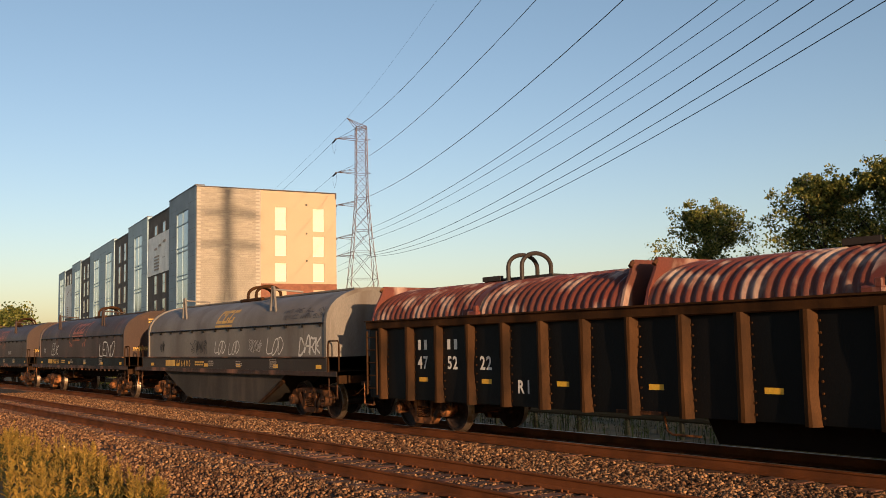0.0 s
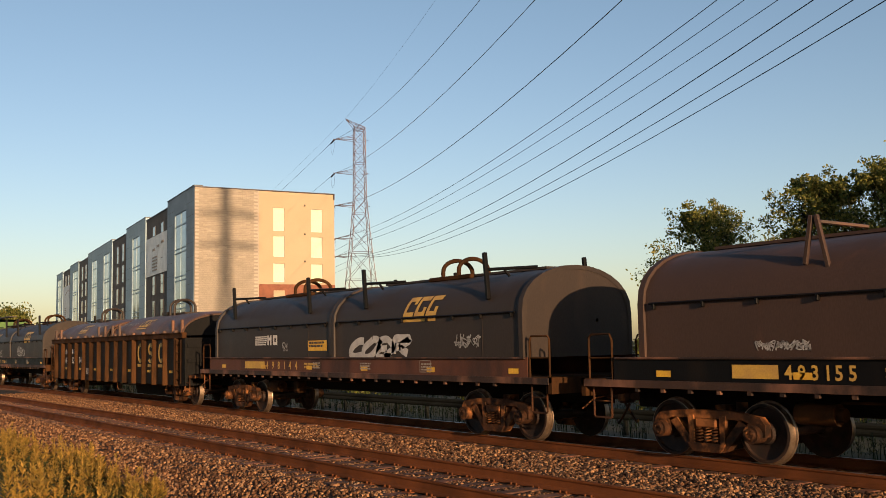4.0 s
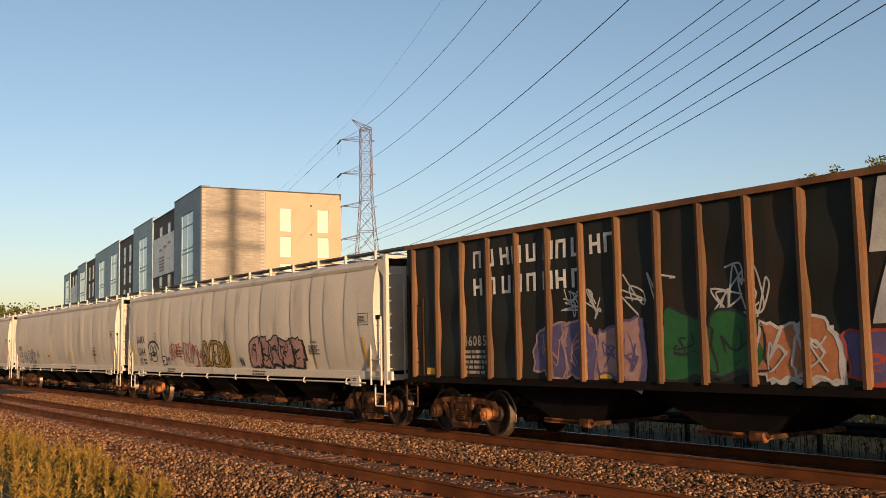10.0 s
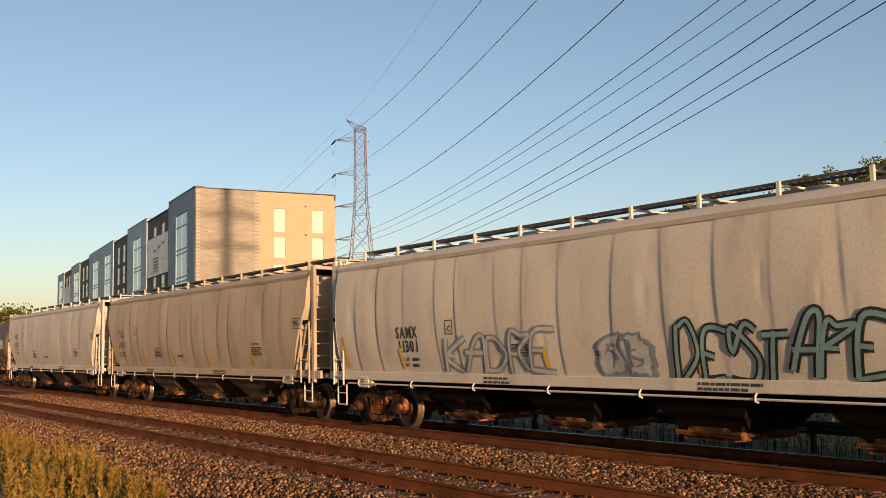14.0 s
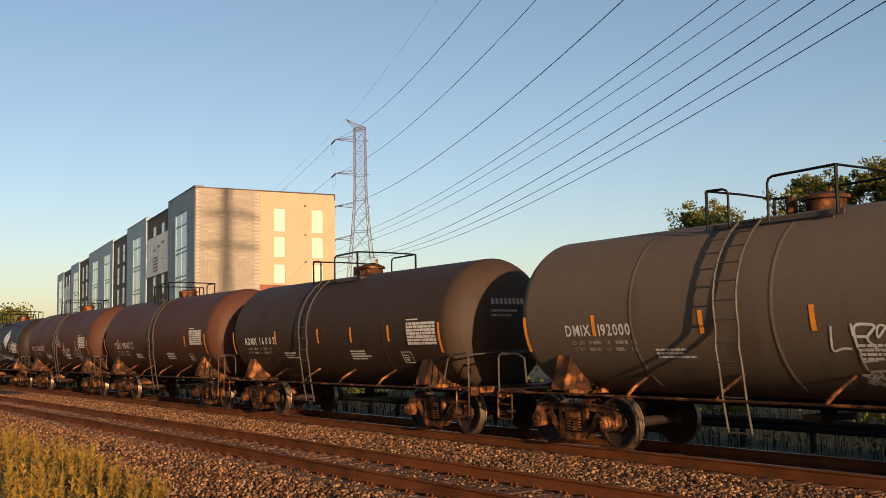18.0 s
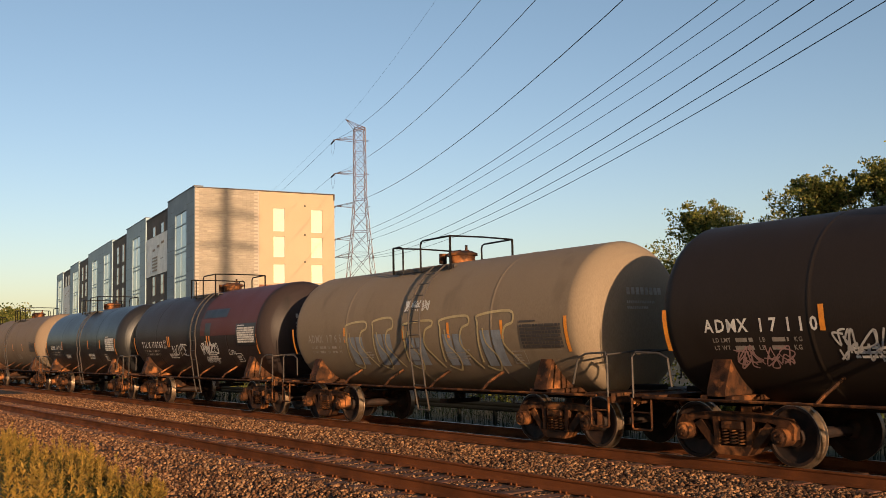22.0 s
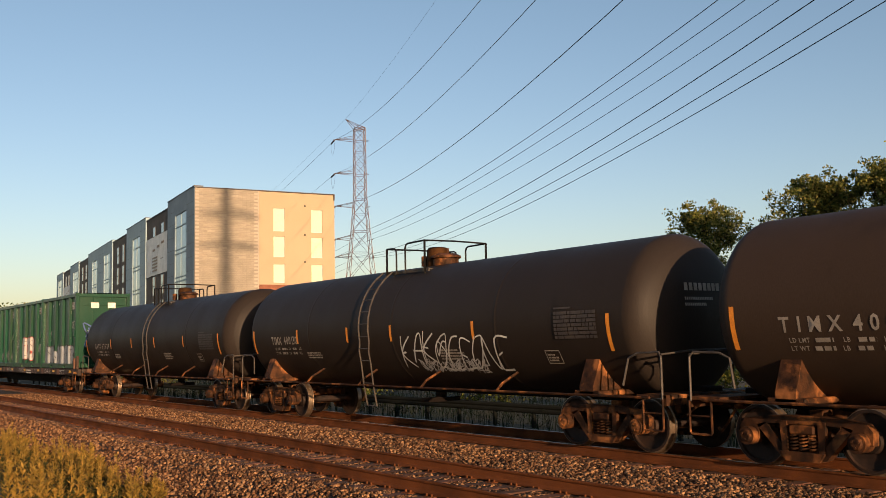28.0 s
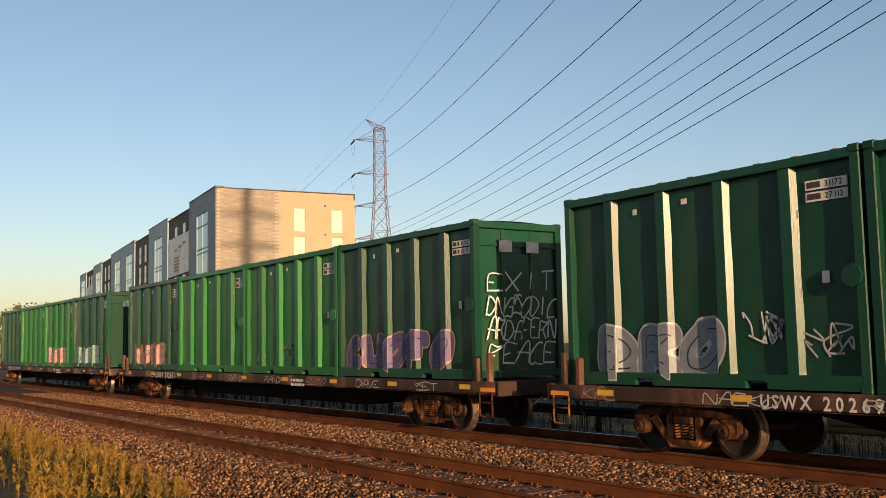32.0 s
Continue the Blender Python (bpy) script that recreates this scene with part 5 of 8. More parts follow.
    for row in range(7):
        x0 = px
        while x0 < px + pw - 0.02:
            ww = min(px + pw - x0, rr.choice((0.09, 0.16, 0.28)))
            patch(tb, x0, pz + row * ph / 7, x0 + ww - 0.018, pz + (row + 0.78) * ph / 7, on, 0.016)
            x0 += ww
    patch(tb, px, pz + ph + 0.03, px + pw * 0.4, pz + ph + 0.06, on, 0.016)
    part("panel_print", tb, M_WHITE if bands or ink is M_WHITE else M_DARKINK, car, "stencilled table of test dates")
    edge = Build()
    for dx, dz, ww, hh in ((0, 0, 0.4, 0.018), (0, 0.23, 0.4, 0.018), (0, 0, 0.018, 0.24), (0.382, 0, 0.018, 0.248)):
        patch(edge, px - 0.4 + dx, 1.5 + dz, px - 0.4 + dx + ww, 1.5 + dz + hh, on, 0.01)
    bars(edge, px - 0.35, 1.65, 0.28, 0.03, on, 3, seed + 31, 0.01)
    part("stencil_box", edge, ink, car, "small outlined stencil")
    tape = tape or ((-7.22, -4.3, -1.75, 1.06, 3.7, 6.95) if dome else (-5.45, -2.63, -0.17, 1.5, 3.2, 5.2) if spaced else (-5.5, -3.75, -1.6, -0.35, 3.34, 5.1))
    for k, x in enumerate(tape):
        lo, hi = (1.72, 2.36) if k in (0, len(tape) - 1) else (1.98, 2.34)
        part("reflector_tape", patch(Build(), x - 0.04, lo, x + 0.045, hi, on, 0.006, 1, 4), M_ORANGE, car, "orange reflector strip")
    head = Build()
    for k, (zz, hh, ww) in enumerate(((2.72, 0.13, 0.9), (2.56, 0.05, 0.7), (2.46, 0.05, 0.5))):
        yy = -0.5
        while yy < -0.5 + ww:
            ln = hh * 0.65
            xx = hc + 0.545 - 0.085 * (yy * yy + (zz - zc) ** 2)
            head.add([(xx, yy, zz), (xx, yy + ln, zz), (xx - 0.01, yy + ln, zz + hh), (xx - 0.01, yy, zz + hh)], [(0, 1, 2, 3)])
            yy += ln * 1.35
    part("head_print", head, M_DIMWHITE, car)
    for k, (x, z, ww, hh, mm, th) in enumerate(tags):
        part("graffiti", scrawl(x, z, ww, hh, on, seed * 7 + k, th), M_INK[mm], car, "sprayed graffiti scrawl")
    for k, (word, x, z, ww, hh, mm, th) in enumerate(words):
        part("graffiti", tag_word(word, x, z, ww, hh, on, seed * 3 + k, th), M_INK[mm], car, "sprayed graffiti letters")
    return car, on


# ---- covered hopper cars ----
def hopper_car(front, back, paint, label, marks, number, seed, body=0.86, curved=True, cut=0.0, bays=4, deep=False, tags=(), tape=None, at=(-8.12, 2.15, 1.71, 0.88), over=1.97, low_tape=()):
    car, mid, half = car_thing("covered_hopper_car", label, "hopper car", front, back)
    hb, tc = half - body, half - over
    rr = random.Random(seed)
    m = M_HOPPER[paint]
    if curved:
        sec = [(1.40, 1.30), (1.45, 1.48), (1.53, 1.8), (1.58, 2.2), (1.60, 2.6), (1.59, 3.0), (1.56, 3.4), (1.52, 3.62), (1.47, 3.76)]
    # bent vertical weld lines, about one sheet apart
    joints, x = [], -hb + 0.9
    while x < hb - 0.5:
        joints.append((x, rr.uniform(-0.05, 0.05), rr.uniform(-0.07, 0.07), rr.uniform(0.006, 0.03), rr.uniform(2.0, 3.0), rr.uniform(0.9, 1.8)))
        x += rr.uniform(0.7, 1.35)
    pits = [(rr.uniform(-hb, hb), rr.uniform(1.5, 3.3), rr.uniform(0.04, 0.12), rr.uniform(0.006, 0.02)) for _ in range(14)]
    row_z = [3.76 * k / 200 for k in range(201)]
    row_w = np.interp(row_z, [p[1] for p in sec], [p[0] for p in sec])

    def half_w(z):
        return float(row_w[max(0, min(200, round(z / 3.76 * 200)))])

    def dent(x, z):
        d = 0.008 * math.sin(x * 2.1 + z)
        for c, tilt, bow, a, zm, hz in joints:
            u = x - c - tilt * (z - zm) - bow * ((z - zm) / hz) ** 2
            if -0.8 < u < 0.12:
                d += a * math.exp(-((z - zm) / hz) ** 2) * (math.exp(-(u / 0.28) ** 2) if u < 0 else math.exp(-(u / 0.035) ** 2))
        for c, zm, w, a in pits:
            q = ((x - c) / w) ** 2 + ((z - zm) / w / 1.6) ** 2
            if q < 6:
                d += a * math.exp(-q)
        return d

    def on(x, z, off=0.0):
        return (x, -(half_w(z) - dent(x, z) + off + 0.004), z)

    def end_at(z):
        return hb - cut * max(0.0, (3.0 - z) / 1.7)
    zz = [1.3 + (3.76 - 1.3) * k / 12 for k in range(13)]
    for sy in (-1, 1):
        rows = []
        n = 560 if sy < 0 else 60
        for i in range(n + 1):
            f = -1 + 2 * i / n
            rows.append([(f * end_at(z), sy * (half_w(z) - (dent(f * end_at(z), z) if sy < 0 else 0)), z) for z in zz])
        part("side_wall", Build().grid(rows), m, car, "dented curved steel side wall", sharp=60)
    for s in (-1, 1):
        rows = [[(s * end_at(z), half_w(z) * t, z) for z in zz] for t in (-1, -0.5, 0, 0.5, 1)]
        part("end_wall", Build().grid(rows), m, car, "flat end wall")
        # slope sheet frame and end platform
        fr = Build()
        for sy in (-1, 1):
            fr.box((s * (half - 0.56), sy * 1.42, 2.5), (0.15, 0.09, 3.0), chamfer=0.015)
            fr.rod((s * (half - 0.56), sy * 1.38, 3.95), (s * (hb - 0.1), sy * 1.3, 4.0), 0.03, 6)
        fr.box((s * (half - 0.68), 0, 1.15), (0.5, 2.9, 0.12)).box((s * (half - 0.72), 0, 3.96), (0.1, 2.8, 0.08))
        part("end_frame", fr, m, car, "end posts and platform")
        part("end_ladder", ladder(s * (half - 0.54), -1.16, 1.2, 3.7, 0.44, 8, "y"), m, car)
        part("corner_gusset", Build().extrude([(s * (half - 0.6), 3.9), (s * (hb - 0.05), 3.9), (s * (hb - 0.05), 3.72), (s * (hb + 0.1), 3.62), (s * (half - 0.6), 3.45)], "y", -1.46, -1.42), m, car, "bright gusset plate under the eave")
        part("jacking_pad", Build().box((s * (half - 1.95), -1.44, 1.06), (0.42, 0.05, 0.26), chamfer=0.01).extrude([(s * (half - 2.16), 1.19), (s * (half - 2.16), 0.95), (s * (half - 2.34), 0.97)], "y", -1.44, -1.36), m, car, "pale plate below the sill")
        part("stencil", bars(Build(), s * (half - 1.95) - 0.12, 1.1, 0.2, 0.03, lambda x, z, o: (x, -1.467 - o, z), 3, seed), M_DARKINK, car)
        part("brake_wheel", Build().lathe([(-0.03, 0.24), (0.0, 0.27), (0.03, 0.24), (0.0, 0.22), (-0.03, 0.24)], 20, (s * (half - 0.62), 0.4, 2.2), "x").rod((s * (half - 0.75), 0.4, 2.2), (s * (half - 0.6), 0.4, 2.2), 0.04, 8), M_STEEL, car)
        for sy in (-1, 1):
            part("side_ladder", ladder(s * (half - 0.88), sy * 1.52, 0.98, 2.56, 0.46, 4, "x"), m, car)
            part("ladder_plate", Build().box((s * (half - 0.88), sy * 1.53, 2.55), (0.44, 0.02, 0.1)), M_CANVAS, car, "dark plate at the top of the ladder")
    rows = []
    for i in range(40):
        x = -hb + 2 * hb * i / 39
        rows.append([(x, y, z) for y, z in ((-1.50, 3.70), (-1.53, 3.78), (-1.46, 3.86), (-1.1, 3.97), (-0.55, 4.05), (0, 4.07), (0.55, 4.05), (1.1, 3.97), (1.46, 3.86), (1.53, 3.78), (1.50, 3.70))])
    part("roof", Build().grid(rows), m, car, "curved roof with eave flange", sharp=40)
    part("side_sill", Build().box((0, -1.42, 1.2), (2 * hb + 1.1, 0.07, 0.2), chamfer=0.012).box((0, 1.42, 1.2), (2 * hb + 1.1, 0.07, 0.2), chamfer=0.012), m, car, "pale side sill")
    rod = Build().rod((-hb + 0.4, -1.47, 1.02), (hb - 0.6, -1.47, 1.02), 0.02, 6)
    for k in range(8):
        xx = -hb + 0.9 + (2 * hb - 2.4) * k / 7
        rod.tube([(xx, -1.44, 1.12), (xx, -1.49, 1.06), (xx, -1.49, 0.99), (xx + 0.04, -1.46, 0.97)], 0.018, 5)
    part("rod_rail", rod, m, car, "pale pipe on hangers under the sill")
    # roof walk on brackets, hatches
    rw = Build()
    for sy in (-0.62, -0.3, 0.3, 0.62):
        rw.box((0, sy, 4.24), (2 * half - 1.3, 0.025, 0.045))
    for k in range(int((2 * half - 1.3) / 0.14)):
        x = -half + 0.7 + k * 0.14
        rw.box((x, -0.46, 4.25), (0.018, 0.32, 0.03)).box((x, 0.46, 4.25), (0.018, 0.32, 0.03))
    part("roof_walk", rw, M_GRATE, car, "dark grated roof walkway")
    n = int((2 * half - 1.4) / 1.45)
    br = Build().box((0, -0.66, 4.13), (0.06, 0.05, 0.28)).box((0, 0, 4.2), (0.05, 1.3, 0.035)).box((0, 0.66, 4.13), (0.06, 0.05, 0.28)).mesh("walk_bracket", m)
    for k in range(n + 1):
        part("walk_bracket", br, None, car, at=pose(-half + 0.75 + (2 * half - 1.5) * k / n, 0, 0))
    for k in range(8):
        x = -hb + 1.2 + (2 * hb - 2.4) * k / 7
        part("hatch", Build().lathe([(4.04, 0.27), (4.16, 0.27), (4.19, 0.24), (4.2, 0.0)], 14, (x, 0, 0), "z"), m, car)
    underframe(car, half)
    running_gear(car, half, tc, mid, STEP_PALE, half - 0.88, 1.0)
    # discharge bays
    span = 2 * (tc - 1.45)
    for k in range(bays):
        cx = -span / 2 + span * (k + 0.5) / bays
        wide = span / bays * (0.98 if deep else 0.8)
        top, lo = 1.28, 0.42
        a, c = wide / 2, (0.5 if deep else 0.55)
        v = [(cx - a, -1.36, top), (cx + a, -1.36, top), (cx + a, 1.36, top), (cx - a, 1.36, top), (cx - c, -0.72, lo), (cx + c, -0.72, lo), (cx + c, 0.72, lo), (cx - c, 0.72, lo)]
        # bays that are not deep take the near-black colour with shade put in
        bay = part("hopper_bay", Build().add(v, [(0, 1, 5, 4), (1, 2, 6, 5), (2, 3, 7, 6), (3, 0, 4, 7), (4, 5, 6, 7)]), M_BAY if deep else M_CANVAS, car, "dark sloping hopper bay")
        part("outlet_gate", Build().box((cx, 0, 0.4), (1.25, 1.75, 0.06)).box((cx, 0, 0.34), (1.0, 1.6, 0.1)).box((cx + 0.6, -0.82, 0.4), (0.25, 0.12, 0.12), chamfer=0.02).rod((cx - 0.6, -0.88, 0.42), (cx + 0.7, -0.88, 0.42), 0.025, 6)
             .extrude([(cx - 0.45, 0.43), (cx + 0.4, 0.43), (cx + 0.25, 0.72), (cx - 0.25, 0.72)], "y", -0.78, -0.74), M_STEEL, bay, "rusty outlet gate")
        if k % 2 == 0:
            part("chalk_mark", scrawl(cx - 0.3, 0.62, 0.5, 0.16, lambda x, z, o: (x, -0.79 - 0.003, z), seed + k, 0.02), M_GOLD, bay)
    brake_gear(car, -tc + 1.6)
    dark = M_DARKINK
    w = Build()
    xm, z1, z2, wide_ = at
    lettering_to(w, marks, xm, xm + wide_, z1, 0.25, on)
    lettering_to(w, number, xm + 0.03, xm + wide_ * (1.12 if len(number) > 5 else 0.97), z2, 0.25, on)
    for k, words_ in enumerate(("LD LMT", "LT WT")):
        lettering(w, words_, xm + 0.06, z2 - 0.2 - 0.125 * k, 0.075, on), bars(w, xm + 0.52, z2 - 0.2 - 0.125 * k, 0.34, 0.07, on, 1, seed + k)
    for k, (x, zz_) in enumerate(((xm + 4.0, 1.85), (xm + 6.2, 1.7), (hb - 3.4, 1.9))):
        if k != 1:
            lettering(w, "WARNING", x + 0.1, zz_ + 0.09, 0.06, on)
        bars(w, x, zz_, 0.65, 0.03, on, 2 if k == 1 else 5, seed + 5 + k)
    for dx, dz, ww, hh in ((0, 0, 0.24, 0.02), (0, 0.28, 0.24, 0.02), (0, 0, 0.02, 0.3), (0.22, 0, 0.02, 0.3)):
        patch(w, xm + 1.9 + dx, z1 + 0.05 + dz, xm + 1.9 + dx + ww, z1 + 0.05 + dz + hh, on)
    lettering(w, "C", xm + 1.98, z1 + 0.11, 0.12, on)
    for dx, dz, ww, hh in ((0, 0, 0.5, 0.015), (0, 0.27, 0.5, 0.015), (0, 0, 0.015, 0.28), (0.49, 0, 0.015, 0.285)):
        patch(w, hb - 0.75 + dx, 2.38 + dz, hb - 0.75 + dx + ww, 2.38 + dz + hh, on)
    bars(w, hb - 0.68, 2.58, 0.36, 0.02, on, 5, seed + 3)
    part("lettering", w, dark, car, "dark stencilled car marks")
    sill_on = lambda x, z, off: (x, -1.455 - off, z)
    part("sill_print", bars(Build(), xm + 3, 1.17, 0.9, 0.06, sill_on, 2, seed) and bars(bars(Build(), xm + 3, 1.2, 0.9, 0.045, sill_on, 2, seed), 2.0, 1.2, 1.2, 0.045, sill_on, 2, seed + 3), dark, car)
    for k, x in enumerate((-8.62, 0.5, 3.14, 5.89, 8.6) if tape is None else tape):
        hi = 2.1 if k == 0 or x > 8 else 1.83
        strip = Build().grid([[on(x - 0.05 + dx + 0.14 * (1.42 - zq), zq, 0.014) for zq in [1.38 + (hi - 1.38) * q / 6 for q in range(7)]] for dx in (0, 0.1)])
        part("reflector_tape", strip, M_YELLOW, car, "yellow reflector strip")
    for x, ww in low_tape:
        part("reflector_tape", patch(Build(), x, 1.21, x + ww, 1.29, lambda a, b, o: (a, -1.458 - o, b), 0.004), M_YELLOW, car, "yellow reflector patch")
    hug = lambda a, b, o: on(a, b, o + 0.008)
    over_it = lambda a, b, o: on(a, b, o + 0.014)
    for k, (x, z, ww, hh, kind, c1, c2, n2) in enumerate(tags):
        if kind == "tag":
            part("graffiti", scrawl(x, z, ww, hh, hug, seed * 5 + k, n2), M_INK[c1], car, "sprayed graffiti scrawl")
        elif kind == "word":
            part("graffiti", tag_word(n2, x, z, ww, hh, hug, seed * 5 + k, 0.15 if c2 else 0.035), M_INK[c1], car, "sprayed graffiti letters")
            if c2:
                part("graffiti_fill", tag_word(n2, x, z, ww, hh, over_it, seed * 5 + k, 0.07), M_INK[c2], car, "pale fill of the graffiti letters")
        elif kind == "face":
            # round cartoon-like scribble: bushy top, two rings, a dark oval
            line = Build()
            for cx, cz, a, c in ((0.35, 0.62, 0.12, 0.2), (0.66, 0.62, 0.13, 0.2), (0.5, 0.36, 0.3, 0.2), (0.12, 0.36, 0.12, 0.14)):
                stroke(line, [(x + ww * (cx + a * math.cos(t)), z + hh * (cz + c * math.sin(t))) for t in [0.35 * i for i in range(19)]], 0.035, hug)
            stroke(line, [(x + ww * (0.5 + (0.5 + 0.05 * (i % 2)) * math.cos(t)), z + hh * (0.62 + (0.36 + 0.04 * (i % 2)) * math.sin(t))) for i, t in enumerate([0.1 + 0.16 * q for q in range(19)])], 0.075, hug)
            blob(line, x + ww * 0.5, z + hh * 0.42, ww * 0.1, hh * 0.07, hug, 0.006, 1.0)
            part("graffiti", line, M_INK[c1], car, "sprayed round scribble")
        else:
            fill, line = bubbles(x, z, ww, hh, over_it, n2, seed * 3 + k)
            part("graffiti_fill", fill, M_INK[c1], car, "sprayed filled graffiti shapes")
            part("graffiti_outline", line, M_INK[c2], car, "graffiti outline")
    return car, on


# ---- ribbed hopper cars ----
def ribbed_hopper(front, back, label, seed, side_m, rib_m, end_m, ribs, cut, z0, deep, tags=(), top=3.82, over=2.21):
    car, mid, half = car_thing("ribbed_hopper_car", label, "hopper car", front, back)
    hb, tc, y0 = half - 0.75, half - over, 1.5
    rr = random.Random(seed)
    waves = [(rr.uniform(1.5, 3), rr.uniform(3, 6), rr.uniform(0, 6), rr.uniform(0, 6)) for _ in range(3)]

    def on(x, z, off=0.0):
        d = sum(0.011 * math.sin(a * x + p) * math.sin(b * z + q) for a, b, p, q in waves)
        return (x, -(y0 + d + off), z)

    def end_at(z):
        return hb - cut * (top - z) / (top - z0)
    zz = [z0 + (top - z0) * k / 14 for k in range(15)]
    for sy in (-1, 1):
        rows = []
        for i in range(121):
            f = -1 + 2 * i / 120
            rows.append([(on(f * end_at(z), z)[0], sy * -on(f * end_at(z), z)[1], z) for z in zz])
        part("side_sheet", Build().grid(rows), side_m, car, "wavy side sheet between the ribs", sharp=60)
    for s in (-1, 1):
        part("slope_sheet", Build().grid([[(s * end_at(z), y0 * t, z) for z in zz] for t in (-1, 0, 1)]), side_m, car)
        part("end_panel", Build().box((s * (hb - 0.02), 0, top - (0.42 if deep else 0.3)), (0.05, 2 * y0, 0.85 if deep else 0.55)), end_m, car, "bright end panel below the roof")
        fr = Build()
        xx = s * (half - 0.72)
        for sy in (-1, 1):
            fr.box((xx, sy * 1.42, 2.4), (0.12, 0.12, 2.75), chamfer=0.015)
            fr.box((s * (half - 1.45), sy * 1.42, 1.75), (0.1, 0.1, 1.35), chamfer=0.015)
            fr.rod((xx, sy * 1.42, 3.1), (s * (half - 1.5), sy * 1.42, 2.4), 0.05, 6)
        fr.box((s * (half - 0.95), 0, 1.08), (1.0, 2.9, 0.12))
        part("end_frame", fr, M_RIB, car, "rusty end posts and diagonal braces")
        part("end_ladder", ladder(s * (half - 0.64), -1.0, 1.15, 3.75, 0.45, 8, "y"), M_RIB, car)
        part("side_ladder", ladder(s * (half - 1.1), -1.5, 1.05, 2.9, 0.5, 6, "x"), M_RIB, car)
        part("bulkhead", Build().box((s * (tc - 1.2), 0, 1.5), (0.06, 2.7, 1.0)), M_CANVAS, car)
    xs_ = [-hb + cut * 0.75 + 0.12 + (2 * hb - 1.5 * cut - 0.24) * k / (ribs - 1) for k in range(ribs)]
    rib = Build().extrude([(-0.07, 0.03), (-0.06, -0.085), (0.0, -0.095), (0.045, -0.06), (0.07, 0.03)], "z", z0, top - 0.02)
    rib_me = rib.mesh("rib", rib_m)
    for x in xs_:
        part("rib", rib_me, None, car, at=pose(x, -y0 + 0.01, 0))
        part("rib", rib_me, None, car, at=pose(x, y0 - 0.01, 0, 0, 0, 180))
    part("top_rail", Build().box((0, -y0, top + 0.03), (2 * hb, 0.16, 0.1)).box((0, y0, top + 0.03), (2 * hb, 0.16, 0.1)), rib_m, car)
    part("side_sill", Build().box((0, -y0 + 0.02, z0 - 0.04), (2 * end_at(z0) + 0.3, 0.12, 0.14)).box((0, y0 - 0.02, z0 - 0.04), (2 * end_at(z0) + 0.3, 0.12, 0.14)), M_CANVAS, car)
    part("roof", Build().grid([[(x, y, z) for y, z in ((-y0, top + 0.05), (-0.9, top + 0.14), (0, top + 0.18), (0.9, top + 0.14), (y0, top + 0.05))] for x in (-hb, 0, hb)]), side_m, car)
    if deep:
        rw = Build()
        for sy in (-0.9, -0.45, 0.45, 0.9):
            rw.box((0, sy, top + 0.36), (2 * half - 1.4, 0.03, 0.05))
        for k in range(int((2 * half - 1.4) / 0.13)):
            x = -half + 0.75 + k * 0.13
            rw.box((x, -0.67, top + 0.37), (0.018, 0.45, 0.03)).box((x, 0.67, top + 0.37), (0.018, 0.45, 0.03))
        for k in range(13):
            x = -half + 0.8 + (2 * half - 1.6) * k / 12
            rw.box((x, -0.67, top + 0.22), (0.05, 0.5, 0.28))
        part("roof_walk", rw, M_GRATE, car, "dark grated roof walkway")
    underframe(car, half)
    running_gear(car, half, tc, mid, None, half - 0.75, 1.05)
    span = 2 * (tc - 1.35)
    for k in range(3):
        cx = -span / 2 + span * (k + 0.5) / 3
        a, c = span / 6 * 0.98, 0.5
        lo, hi = 0.45, z0 - 0.05
        yy = 1.4 if deep else 1.1
        v = [(cx - a, -yy, hi), (cx + a, -yy, hi), (cx + a, yy, hi), (cx - a, yy, hi), (cx - c, -0.9, lo), (cx + c, -0.9, lo), (cx + c, 0.9, lo), (cx - c, 0.9, lo)]
        # shallow bays get the underframe colour, which holds the shade under the car
        bay = part("hopper_bay", Build().add(v, [(0, 1, 5, 4), (1, 2, 6, 5), (2, 3, 7, 6), (3, 0, 4, 7), (4, 5, 6, 7)]), M_FLAT if deep else M_CANVAS, car, "rusty sloping hopper bay")
        part("outlet_gate", Build().box((cx, 0, 0.42), (1.3, 2.0, 0.07)).box((cx + 0.5, -1.0, 0.42), (0.3, 0.14, 0.16), chamfer=0.03).rod((cx - 0.6, -1.02, 0.46), (cx + 0.75, -1.02, 0.44), 0.025, 6), M_STEEL, bay)
        if deep:
            part("graffiti", scrawl(cx - 0.75, 0.95, 1.0, 0.3, lambda x, z, o: (x, -0.93 - (z - lo) / (hi - lo) * (yy - 0.9) - 0.02, z), seed + k, 0.02), M_INK["pink"], bay)
    for x in [xs_[1] - 0.45, xs_[len(xs_) // 3] + 0.35, xs_[len(xs_) * 2 // 3] + 0.35, xs_[-2] + 0.3]:
        part("reflector_tape", patch(Build(), x, z0 + 0.06, x + 0.3, z0 + 0.2, on, 0.01), M_YELLOW, car, "yellow reflector patch")
    for k, (x, z, ww, hh, kind, c1, c2, n2) in enumerate(tags):
        if kind == "tag":
            part("graffiti", scrawl(x, z, ww, hh, on, seed * 5 + k, n2), M_INK[c1], car, "sprayed graffiti scrawl")
        elif kind == "block":
            part("painted_block", patch(Build(), x, z, x + ww, z + hh, lambda a, b, o: on(a, b, 0.01), 0.01, 6, 6), M_INK[c1], car, "faded painted block")
        else:
            fill, line = bubbles(x, z, ww, hh, lambda a, b, o: on(a, b, o + 0.006), n2, seed * 3 + k)
            part("graffiti_fill", fill, M_INK[c1], car, "sprayed filled graffiti shapes")
            part("graffiti_outline", line, M_INK[c2], car, "graffiti outline")
